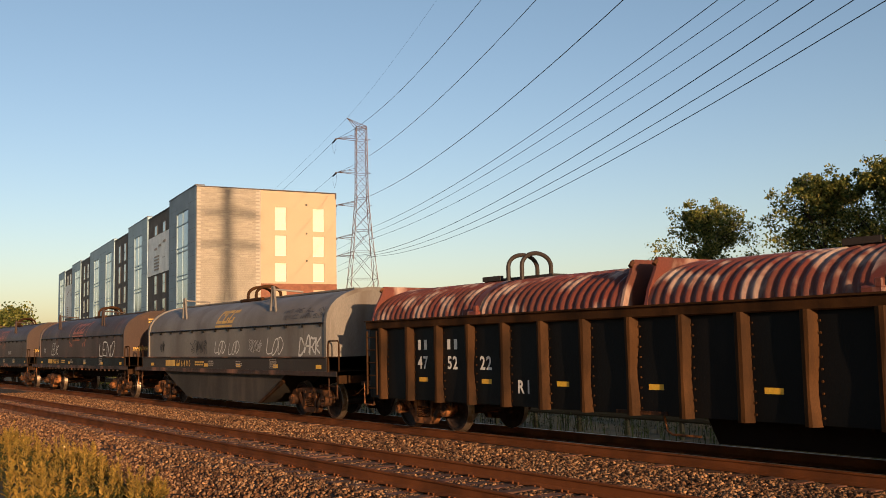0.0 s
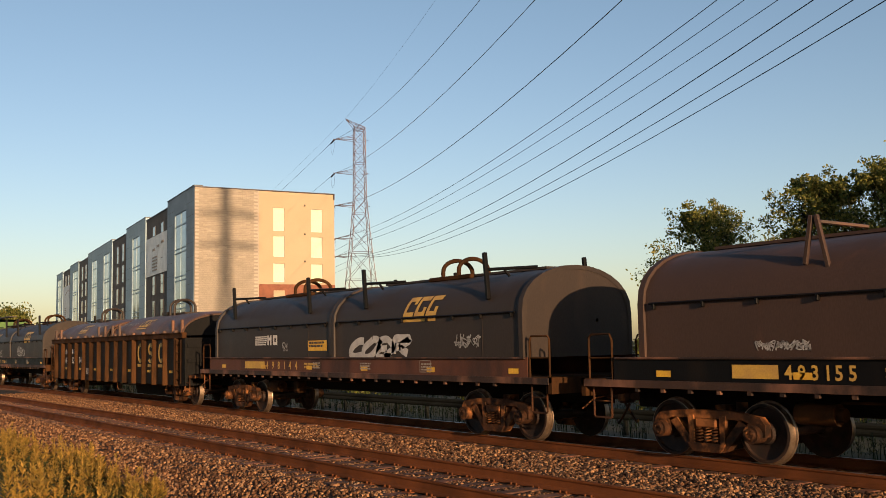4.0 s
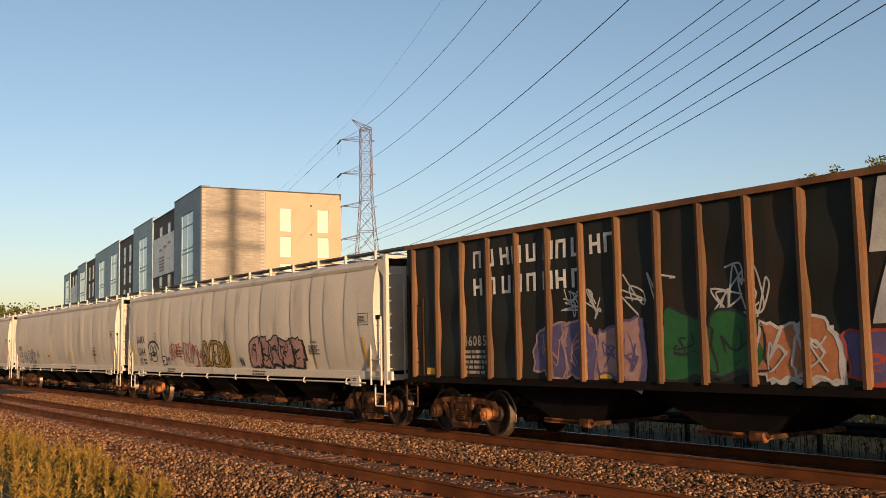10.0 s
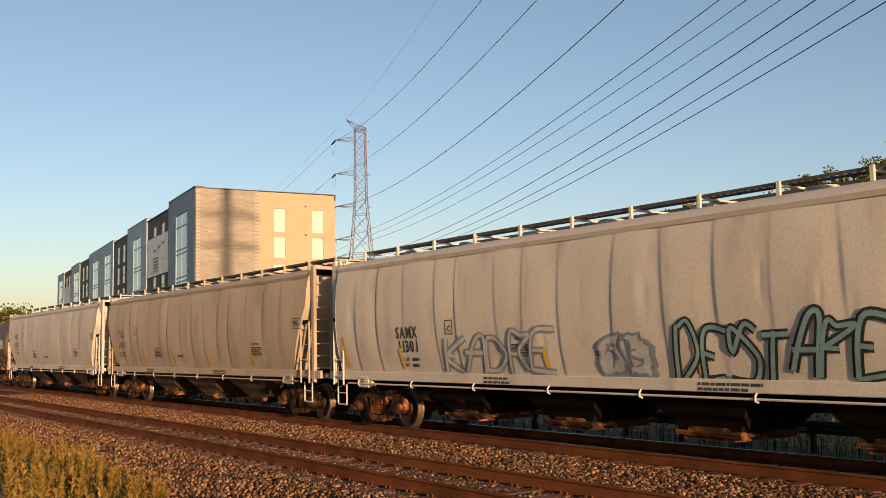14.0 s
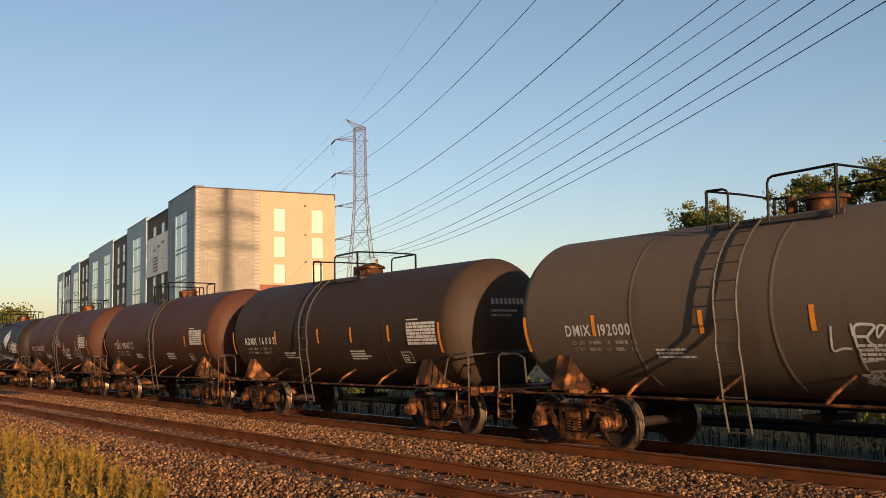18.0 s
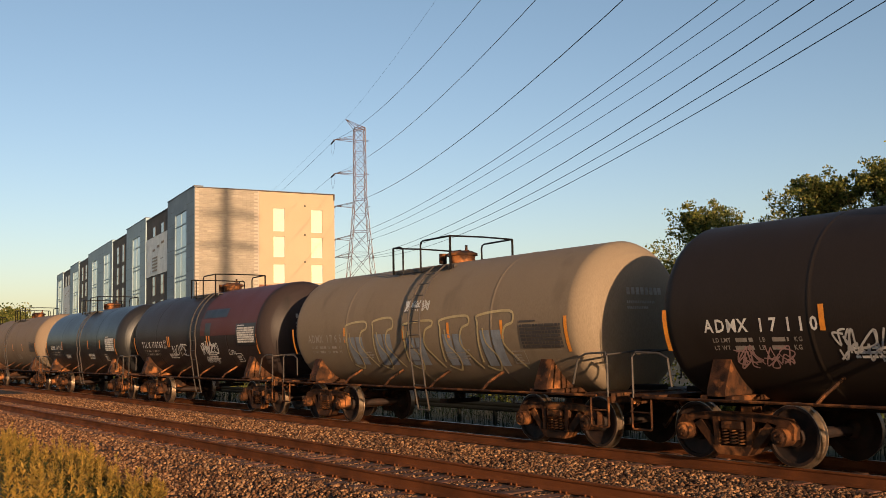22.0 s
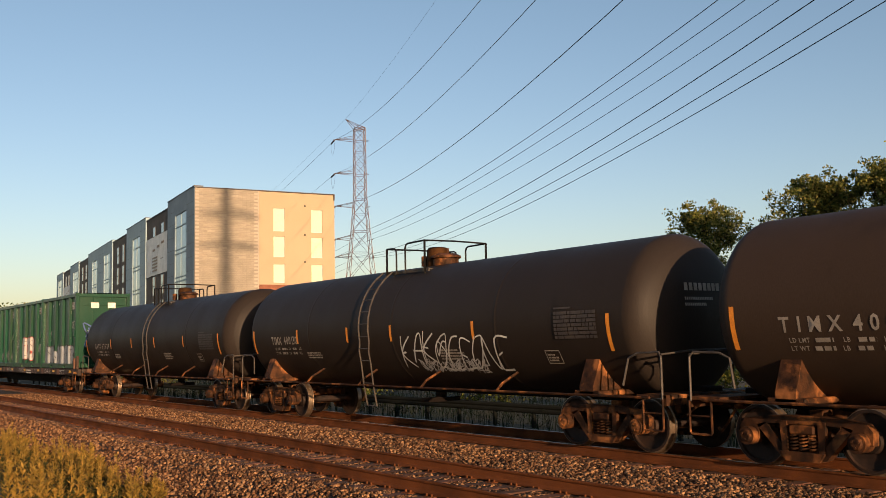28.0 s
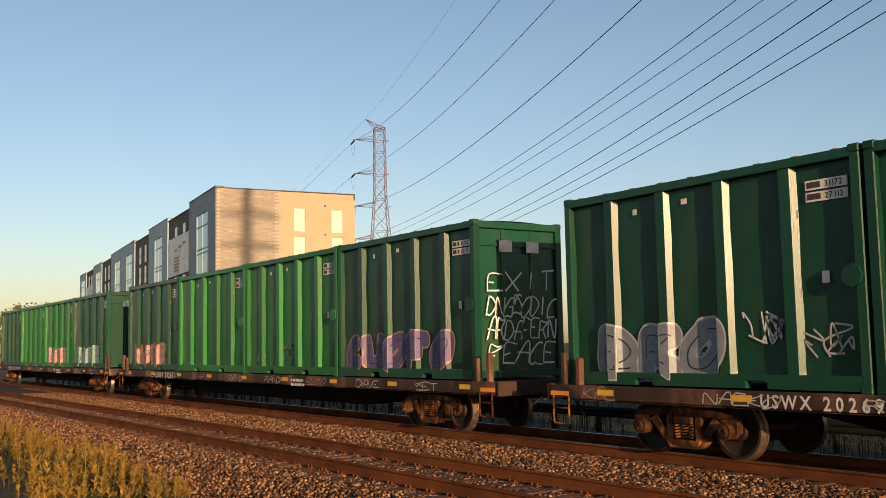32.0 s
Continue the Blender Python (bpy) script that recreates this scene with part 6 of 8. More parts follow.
    return car, on, xs_


# ---- coil cars ----
def emblem_shapes(b, x, z, ww, hh, on):
    """Three slanted shapes and an underline, standing for a company emblem."""
    for k in range(3):
        x0, sl, cw = x + ww * (0.02 + 0.34 * k), 0.12 * ww, ww * 0.3
        for (u0, v0, u1, v1) in ((0, 0, 1, 0.22), (0, 0.78, 1, 1), (0, 0.2, 0.26, 0.8), (0.72, 0.0 if k else 0.62, 1, 0.45 if k else 0.8)):
            b.grid([[on(x0 + cw * (u0 + (u1 - u0) * i / 2) + sl * (v0 + (v1 - v0) * j / 3), z + hh * (v0 + (v1 - v0) * j / 3), 0.008) for j in range(4)] for i in range(3)])
    patch(b, x, z - hh * 0.28, x + ww, z - hh * 0.12, on, 0.008, 2, 1)


def hood_points(n=14, w=1.42, z_low=1.6, z_eave=2.43, z_top=3.36):
    pts = [(-w, z_low), (-w, z_eave)]
    for k in range(1, n):
        t = math.pi * k / n
        pts.append((-w * math.cos(t), z_eave + (z_top - z_eave) * math.sin(t) ** 0.9))
    return pts + [(w, z_eave), (w, z_low)]


def coil_car(front, back, paint, label, hoods, seed, deep=False, number="", tags=(), emblem=M_GOLD, emblems=(), frame=None, over=2.7, words=(), num=(-4.56, -2.25)):
    car, mid, half = car_thing("coil_car", label, "coil car", front, back)
    tc = half - over
    m = paint
    w0 = 1.42
    pts = hood_points()

    def on(x, z, off=0.0):
        if z <= 2.43:
            return (x, -(w0 + off), z)
        q = min(1.0, ((z - 2.43) / 0.93)) ** (1 / 0.9)
        return (x, -(w0 + off) * math.cos(math.asin(q)), z + off * q)
    hb = half - 1.35
    cuts = [-half + 1.7, half - 1.06] if hoods == 1 else [-half + 1.53, 0.17, half - 1.18]
    for a, b in zip(cuts, cuts[1:]):
        a, b = a + 0.05, b - 0.05
        rows = []
        n = 44
        for i in range(n + 1):
            x = a + (b - a) * i / n
            rows.append([(x, y, z + 0.004 * math.sin(9 * x + 3 * y)) for y, z in pts])
        hood = part("hood", Build().grid(rows), m, car, "rounded steel coil hood", sharp=40)
        for xe, s in ((a, -1), (b, 1)):
            part("hood_end", Build().add([(xe + s * 0.03, y * 0.98, z - 0.03 * (z > 2.3)) for y, z in pts], [tuple(range(len(pts)))]), m, hood)
            if s > 0 and hoods == 1 and not deep:
                part("end_marking", bars(bars(Build(), -0.5, 3.02, 0.95, 0.06, lambda u, q, o: (xe + 0.032 + o, u, q), 2, seed), -1.1, 1.95, 1.2, 0.03, lambda u, q, o: (xe + 0.032 + o, u, q), 3, seed + 1), M_GOLD, hood, "small gold stencil lines")
            part("hood_rim", Build().grid([[(xe - s * 0.09, y, z) for y, z in pts], [(xe - s * 0.08, y * 1.03, z + 0.035 * (z > 2.3)) for y, z in pts],
                                           [(xe + s * 0.04, y * 1.03, z + 0.035 * (z > 2.3)) for y, z in pts], [(xe + s * 0.045, y * 0.96, z - 0.05 * (z > 2.3)) for y, z in pts]]), m, hood, sharp=35)
        seam = Build().rod((a + 0.2, -w0 - 0.03, 2.47), (b - 0.2, -w0 - 0.03, 2.47), 0.022, 6).rod((a + 0.2, w0 + 0.03, 2.47), (b - 0.2, w0 + 0.03, 2.47), 0.022, 6)
        k = int((b - a) / 1.0)
        for i in range(k + 1):
            seam.box((a + 0.3 + (b - a - 0.6) * i / k, -w0 - 0.03, 2.42), (0.05, 0.06, 0.09), chamfer=0.01)
        part("hood_seam", seam, M_BLACK, hood)
        part("panel_seam", Build().box((b - 1.25, -w0 - 0.003, 2.0), (0.02, 0.006, 0.78)), m, hood)
        cx = (a + b) / 2
        hoop = Build()
        for dx in (-0.3, 0.3):
            hoop.tube([(cx + dx, -0.42, 3.2)] + [(cx + dx, -0.42 * math.cos(t), 3.52 + 0.27 * math.sin(t)) for t in [math.pi * q / 12 for q in range(13)]] + [(cx + dx, 0.42, 3.2)], 0.05, 8)
        hoop.box((cx, -0.42, 3.36), (1.6, 0.12, 0.1), chamfer=0.02).box((cx, 0.42, 3.36), (1.6, 0.12, 0.1), chamfer=0.02)
        part("lifting_hoop", hoop, M_RIB, hood, "curved lifting hoops on the crown")
        part("roof_strip", Build().box((cx, 0, 3.385), (b - a - 1.2, 0.5, 0.05)), m, hood)
        for xx in (-3.25, 3.6) if hoods == 1 else (-5.95, -1.18) if cx < 0 else (1.65, 6.35):
            for sy in (-1, 1):
                gb = Build()
                if hoods == 1:
                    gb.box((xx + 0.12, sy * 1.27, 3.2), (0.07, 0.06, 0.78), Matrix.Rotation(-0.2, 4, "Y"), 0.01).box((xx - 0.1, sy * 1.27, 3.24), (0.07, 0.06, 0.7), Matrix.Rotation(0.2, 4, "Y"), 0.01).rod((xx, sy * 1.26, 3.5), (xx + 0.35, sy * 0.5, 3.42), 0.03, 5)
                    part("guide_bracket", gb, m, hood, "upright hood guide bracket")
                    continue
                gb.box((xx, sy * 1.36, 3.22), (0.09, 0.09, 0.95), Matrix.Rotation(-0.1, 4, "Y"), 0.015)
                gb.rod((xx, sy * 1.34, 3.35), (xx + 0.85, sy * 0.75, 3.36), 0.035, 5).rod((xx + 0.35, sy * 1.05, 3.2), (xx + 0.25, sy * 1.12, 3.36), 0.03, 5)
                part("guide_bracket", gb, M_BLACK if m is not M_COILGREY else m, hood, "upright hood guide bracket")
    fm = frame or M_COILBLACK
    part("trough_side", Build().box((0, -1.4, 1.42), (2 * hb + 0.5, 0.08, 0.38)).box((0, 1.4, 1.42), (2 * hb + 0.5, 0.08, 0.38)), fm, car, "dark side of the coil trough")
    part("trough_lip", Build().box((0, -1.46, 1.595), (2 * hb + 0.4, 0.06, 0.04), chamfer=0.01), M_FLAT, car, "rusty lip above the trough")
    part("walkway", Build().box((0, 0, 1.2), (2 * half - 0.9, 3.0, 0.07)).box((0, -1.5, 1.18), (2 * half - 0.9, 0.04, 0.12)).box((0, 1.5, 1.18), (2 * half - 0.9, 0.04, 0.12)), M_FLAT, car, "rusty side walkway")
    if deep:
        out = [(-5.0, 1.13), (4.5, 1.13), (2.95, 0.3), (-2.75, 0.3)]
        part("deep_sill", Build().extrude(out, "y", -1.34, 1.34), M_SOOTSILL, car, "deep sooty fish-belly side sill")
        part("sill_brace", Build().extrude([(2.85, 0.3), (3.02, 0.3), (4.5, 0.92), (4.4, 0.98)], "y", -1.4, -1.34), M_RIB, car)
    else:
        st = Build()
        k = int(2 * hb / 0.55)
        for i in range(k):
            st.box((-hb + 0.3 + i * 0.55, -1.47, 1.1), (0.07, 0.05, 0.09))
        part("stake_pocket", st, M_FLAT, car)
        brake_gear(car, -tc + 1.8, M_RIB)
    underframe(car, half, h=0.45)
    running_gear(car, half, tc, mid, None, half - 0.8, 1.1)
    for s in (-1, 1):
        e = Build().box((s * (half - 0.62), 0, 1.2), (0.5, 3.0, 0.1)).box((s * (half - 0.42), 0, 1.1), (0.1, 3.0, 0.3))
        for sy in (-1, 1):
            e.tube([(s * (half - 0.5), sy * 1.42, 1.2), (s * (half - 0.5), sy * 1.42, 1.95), (s * (half - 0.56), sy * 1.42, 2.0), (s * (half - 1.0), sy * 1.42, 2.0), (s * (half - 1.05), sy * 1.42, 1.9), (s * (half - 1.05), sy * 1.42, 1.2)], 0.02, 6)
            e.rod((s * (half - 0.5), sy * 1.42, 1.6), (s * (half - 1.05), sy * 1.42, 1.6), 0.016, 6)
        part("end_platform", e, M_RIB, car, "end platform with grab rails")
    part("brake_wheel", Build().lathe([(-0.03, 0.24), (0.0, 0.27), (0.03, 0.24), (0.0, 0.22), (-0.03, 0.24)], 20, (hb + 0.12, 0.5, 2.3), "x").rod((hb, 0.5, 2.3), (hb + 0.15, 0.5, 2.3), 0.04, 8), M_STEEL, car)
    trough_on = lambda x, z, off: (x, -1.445 - off, z)
    if number:
        wd = Build()
        third = (num[1] - num[0]) * 0.4
        bars(wd, num[0], 1.3, third, 0.2, trough_on, 1, seed, solid=True)
        lettering_to(wd, number, num[0] + third + 0.1, num[1], 1.3, 0.2, trough_on)
        bars(wd, num[1] + 0.4, 1.42, 0.8, 0.05, trough_on, 2, seed)
        part("lettering", wd, M_GOLD, car, "stencilled car marks")
    for k in range(6):
        x = -hb + 0.7 + (2 * hb - 1.0) * k / 5
        part("reflector_tape", patch(Build(), x, 1.3, x + 0.3, 1.4, trough_on, 0.006), M_YELLOW, car, "yellow reflector patch")
    for x, z, ww, hh in emblems:
        b = Build()
        emblem_shapes(b, x, z, ww, hh, on)
        part("emblem", b, emblem, car, "company emblem in plain shapes")
        if emblem is M_RUSTRED:
            fb, db = Build(), Build()
            for side in (-1, 1):
                xe = x + ww / 2 + side * (ww / 2 + 0.42)
                stroke(fb, curve_pts([(xe - side * 0.25, z + hh * 1.05), (xe, z + hh * 1.0), (xe + side * 0.03, z + 0.05), (xe, z - 0.32), (xe - side * 0.25, z - 0.4)], 9), 0.06, on, 0.012)
                for dx in (0.12, 0.4):
                    blob(db, xe - side * dx, 2.12, 0.075, 0.075, on, 0.008, 1.0)
            bars(fb, x + 0.1, z - 0.3, ww * 0.9, 0.07, on, 1, seed, 0.008)
            part("emblem_frame", fb, emblem, car, "rounded bracket lines round the emblem")
            part("paint_dot", db, M_RUSTRED, car, "round painted dots")
    for k, (x, z, ww, hh, mm, th) in enumerate(tags):
        part("graffiti", scrawl(x, z, ww, hh, on, seed * 7 + k, th), M_INK[mm], car, "sprayed graffiti scrawl")
    for k, (word, x, z, ww, hh, mm, th) in enumerate(words):
        part("graffiti", tag_word(word, x, z, ww, hh, on, seed * 3 + k, th), M_INK[mm], car, "sprayed graffiti letters")
    # guards, marker boxes and an outlined stencil along the trough
    for k, x in enumerate((-hb * 0.12, hb * 0.2, hb * 0.55)):
        box = Build()
        for dx, dz, ww, hh in ((0, 0, 0.42, 0.016), (0, 0.24, 0.42, 0.016), (0, 0, 0.016, 0.25), (0.404, 0, 0.016, 0.256)) if k == 2 else ():
            patch(box, x + dx, 1.29 + dz, x + dx + ww, 1.29 + dz + hh, trough_on, 0.006)
        bars(box, x + 0.06, 1.45, 0.5, 0.035, trough_on, 3, seed + 40 + k, 0.007)
        part("stencil_box", box, M_DIMWHITE, car, "small trough stencil")
    return car, on


# ---- gondola cars with hoods ----
def gondola(front, back, label, hood_m, corrugated, seed, number="", tags=(), emblems=(), over=2.63):
    car, mid, half = car_thing("covered_gondola_car", label, "gondola car", front, back)
    hb, tc, y0 = half - 1.05, half - over, 1.46
    z0, z1 = 0.68, 2.26

    def on(x, z, off=0.0):
        return (x, -(y0 + 0.008 * math.sin(1.7 * x + seed) * math.sin(2.6 * z) + off), z)
    for sy in (-1, 1):
        part("side_wall", Build().grid([[(on(-hb + 2 * hb * i / 80, z)[0], -sy * on(-hb + 2 * hb * i / 80, z)[1], z) for z in [z0 + (z1 - z0) * k / 8 for k in range(9)]] for i in range(81)]), M_BLACK, car, "black steel side wall", sharp=60)
        part("top_rim", Build().box((0, sy * (y0 + 0.03), z1 + 0.08), (2 * hb + 0.1, 0.16, 0.2), chamfer=0.02).box((0, sy * (y0 + 0.09), z1 + 0.165), (2 * hb + 0.1, 0.12, 0.03)), M_RIB, car, "rust-brown top rim")
    for s in (-1, 1):
        part("end_wall", Build().box((s * hb, 0, (z0 + z1) / 2), (0.08, 2 * y0, z1 - z0)).box((s * (hb + 0.05), 0, 1.5), (0.08, 2.8, 0.12)).box((s * (hb + 0.05), 0, 2.0), (0.08, 2.8, 0.12)), M_BLACK, car)
        e = Build().box((s * (half - 0.7), 0, 0.98), (0.6, 2.7, 0.1))
        part("end_sill", e, M_STEEL, car)
        for sy in (-1, 1):
            part("side_ladder", ladder(s * (hb - 0.25), sy * (y0 + 0.12), 0.75, 2.2, 0.42, 5, "x"), M_RIB, car)
    n = 15
    kinds = []
    for kind in range(4):
        rk = random.Random(seed * 10 + kind)
        at_z, amp, rows = rk.uniform(0.9, 1.9), (0.0, 0.03, 0.06, 0.045)[kind], []
        for i in range(13):
            z = z0 - 0.02 + (z1 - z0 + 0.02) * i / 12
            bend = amp * math.exp(-((z - at_z) / 0.35) ** 2)
            rows.append([(px_ + bend * (-1 if px_ > 0 else -0.4), -py_ + bend * 0.6 * (py_ > 0.05), z) for px_, py_ in ((-0.11, 0), (-0.09, 0.13), (-0.02, 0.15), (0.04, 0.14), (0.085, 0.08), (0.11, 0.0))])
        rib = Build().grid(rows)
        for k in range(9):
            rib.rod((0.14, 0.0, z0 + 0.1 + k * 0.165), (0.14, -0.025, z0 + 0.1 + k * 0.165), 0.018, 6)
        kinds.append(rib.mesh("rib", M_RIB, 24))
    xs_ = [-hb + 0.62 + (2 * hb - 1.24) * k / (n - 1) for k in range(n)]
    for k, x in enumerate(xs_):
        part("rib", kinds[(k * 7 + seed) % 4], None, car, at=pose(x, -y0 + 0.005, 0))
        part("rib", kinds[0], None, car, at=pose(x, y0 - 0.005, 0, 0, 0, 180))
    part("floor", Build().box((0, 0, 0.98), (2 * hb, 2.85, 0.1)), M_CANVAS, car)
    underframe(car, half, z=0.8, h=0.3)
    # block added to keep the gap under the floor as dark as shade
    part("floor_frame", Build().extrude([(0.7, 0.7), (0.95, 0.2), (5.2, 0.2), (5.6, 0.7)], "y", -0.6, 0.6), M_CANVAS, car, "near-black block added under the floor to darken the gap")
    part("brake_pipe", Build().tube([(0.35, -1.2, 0.68), (0.42, -1.2, 0.42), (0.52, -1.2, 0.36), (1.1, -1.2, 0.36)], 0.02, 6), M_STEEL, car)
    part("rivet_strip", Build().box((0.12, -y0 + 0.0, z0 + 0.03), (1.1, 0.05, 0.06)), M_STEEL, car)
    running_gear(car, half, tc, mid, None, half - 0.9, 1.0)

    def hood_on(x, z, off=0.0):
        q = max(0.0, min(1.0, (z - 2.36) / 0.82))
        return (x, -1.44 * math.cos(math.asin(min(1, q ** 1.15))) - off, z + off * 0.5)
    for a, b in ((-hb + 0.05, -0.27), (0.27, hb - 0.05)):
        if not corrugated:
            a, b = a + 0.1, b - 0.1
        rows = []
        nn = 260 if corrugated else 30
        for i in range(nn + 1):
            x = a + (b - a) * i / nn
            rip = 0.026 * math.cos(2 * math.pi * (x - a) / 0.21) if corrugated and 0.15 < x - a < b - a - 0.15 and abs(x - (a + b) / 2) > 0.16 else 0
            row = []
            low = 0.0 if corrugated else 0.16 * max(0.0, 1 - min(x - a, b - x) / 0.7)
            for k in range(17):
                t = math.pi * k / 16
                row.append((x, -(1.44 + rip) * math.cos(t), 2.34 + (0.84 + rip) * math.sin(t) ** 0.87 * (1 - low)))
            rows.append(row)
        hd = part("hood", Build().grid(rows), hood_m, car, "corrugated red hood" if corrugated else "smooth brown hood", sharp=70 if corrugated else 40)
        for xe in (a, b):
            if corrugated:
                plate_y = [(-1.47, 2.36), (-1.36, 2.72), (-1.2, 3.02), (-1.12, 3.24), (1.12, 3.24), (1.2, 3.02), (1.36, 2.72), (1.47, 2.36)]
                part("hood_end", Build().extrude(plate_y, "x", xe - 0.03, xe + 0.03), hood_m, hd, "upright red end plate of the hood")
                part("end_lug", Build().rod((xe, -1.2, 3.12), (xe, -1.13, 3.2), 0.04, 8), M_STEEL, hd)
                continue
            # end of the brown hood drawn black: its shade is put into the colour
            part("hood_end", Build().add([(xe, -1.44 * math.cos(math.pi * k / 16), 2.34 + 0.7 * math.sin(math.pi * k / 16) ** 0.87) for k in range(17)], [tuple(range(17))]), M_BLACK, hd)
            part("hood_flange", Build().tube([(xe, -1.48 * math.cos(math.pi * k / 16), 2.36 + 0.7 * math.sin(math.pi * k / 16) ** 0.87) for k in range(17)], 0.04, 6), hood_m, hd)
        if corrugated:
            joint = (a + b) / 2
            part("joint_band", Build().grid([[(joint + dx, -1.47 * math.cos(math.pi * k / 16), 2.34 + 0.87 * math.sin(math.pi * k / 16) ** 0.87) for k in range(17)] for dx in (-0.1, -0.09, 0.09, 0.1)]), hood_m, hd, sharp=60)
            part("joint_bracket", Build().box((joint, -1.5, 2.46), (0.34, 0.12, 0.14), chamfer=0.03).box((joint + 0.1, -1.52, 2.56), (0.12, 0.08, 0.14), chamfer=0.02), hood_m, hd)
        cx = (a + b) / 2
        hp = Build()
        for dx in (-0.22, 0.22):
            hp.tube([(cx + dx, -0.4, 3.1)] + [(cx + dx, -0.4 * math.cos(t), 3.45 + 0.27 * math.sin(t)) for t in [math.pi * q / 12 for q in range(13)]] + [(cx + dx, 0.4, 3.1)], 0.046, 8)
        hp.box((cx, 0, 3.2), (2.2, 0.7, 0.06)).box((cx - 0.8, -0.36, 3.24), (0.6, 0.1, 0.1))
        part("lifting_hoop", hp, M_COILBLACK, hd, "dark lifting hoops on the crown")
        if not corrugated:
            for xe in (a + 0.12, a + 1.0, b - 1.0, b - 0.12):
                for yy in (-1.45, 1.45):
                    part("hood_post", Build().box((xe, yy, 2.6), (0.11, 0.09, 0.54), chamfer=0.015), hood_m, hd)
            for k in range(7):
                part("hood_lug", Build().box((a + 0.6 + (b - a - 1.2) * k / 6, -1.5, 2.46), (0.14, 0.12, 0.14), chamfer=0.02), hood_m, hd)
            eb = Build()
            emblem_shapes(eb, cx + (-1.1 if cx > 0 else -0.35), 2.72, 1.05, 0.27, hood_on)
            part("emblem", eb, M_GOLD, hd, "company emblem in plain shapes")
            sb = Build()
            if cx > 0:
                lettering_to(sb, "REMOVE THIS COVER FIRST", cx - 3.1, cx - 1.5, 2.8, 0.09, lambda u, q, o: hood_on(u, q, 0.012 + o))
                part("stencil", sb, M_DIMWHITE, hd, "white stencilled line of words")
            else:
                part("stencil", bars(sb, cx + 1.9, 2.85, 1.3, 0.07, hood_on, 1, seed), M_DIMWHITE, hd)
    w = Build()
    for k in (1, 2):
        for dx in (0.26, 0.5):
            patch(w, xs_[k] + dx, 1.76, xs_[k] + dx + 0.11, 1.97, on, 0.006)
    for k, two in enumerate((number[:2], number[2:4], number[4:])):
        lettering(w, two, xs_[k + 1] + 0.25, 1.36, 0.26, on)
    lettering(w, "R1", xs_[4] + 0.3, 0.93, 0.24, on)
    part("lettering", w, M_WHITE, car, "white stencilled car number")
    for k in (1, 3, 5, 7, 9, 11, 13):
        part("reflector_tape", patch(Build(), xs_[k] + 0.3, 1.08, xs_[k] + 0.62, 1.17, on, 0.008), M_YELLOW, car, "yellow reflector patch")
    for k, mm in emblems:
        b = Build()
        x = xs_[k] + 0.3
        arc = [(x + 0.29 + 0.22 * math.cos(t), 1.77 + 0.29 * math.sin(t)) for t in [0.75 + 4.8 * q / 22 for q in range(23)]]
        if k == 11:
            arc = [(x + 0.28 + 0.2 * math.cos(t), 1.91 + 0.15 * math.sin(t)) for t in [0.5 + 4.2 * q / 14 for q in range(15)]] + [(x + 0.28 + 0.2 * math.cos(t), 1.62 + 0.15 * math.sin(t)) for t in [1.57 - 4.2 * q / 14 for q in range(15)]]
        stroke(b, arc, 0.13, on, 0.008)
        patch(b, x, 1.27, x + 0.55, 1.37, on, 0.007)
        part("emblem", b, mm, car, "painted emblem block")
    for k, (x, z, ww, hh, mm, th) in enumerate(tags):
        part("graffiti", scrawl(x, z, ww, hh, hood_on if z > 2.3 else on, seed * 7 + k, th), M_INK[mm], car, "sprayed scrawl")
    return car, on


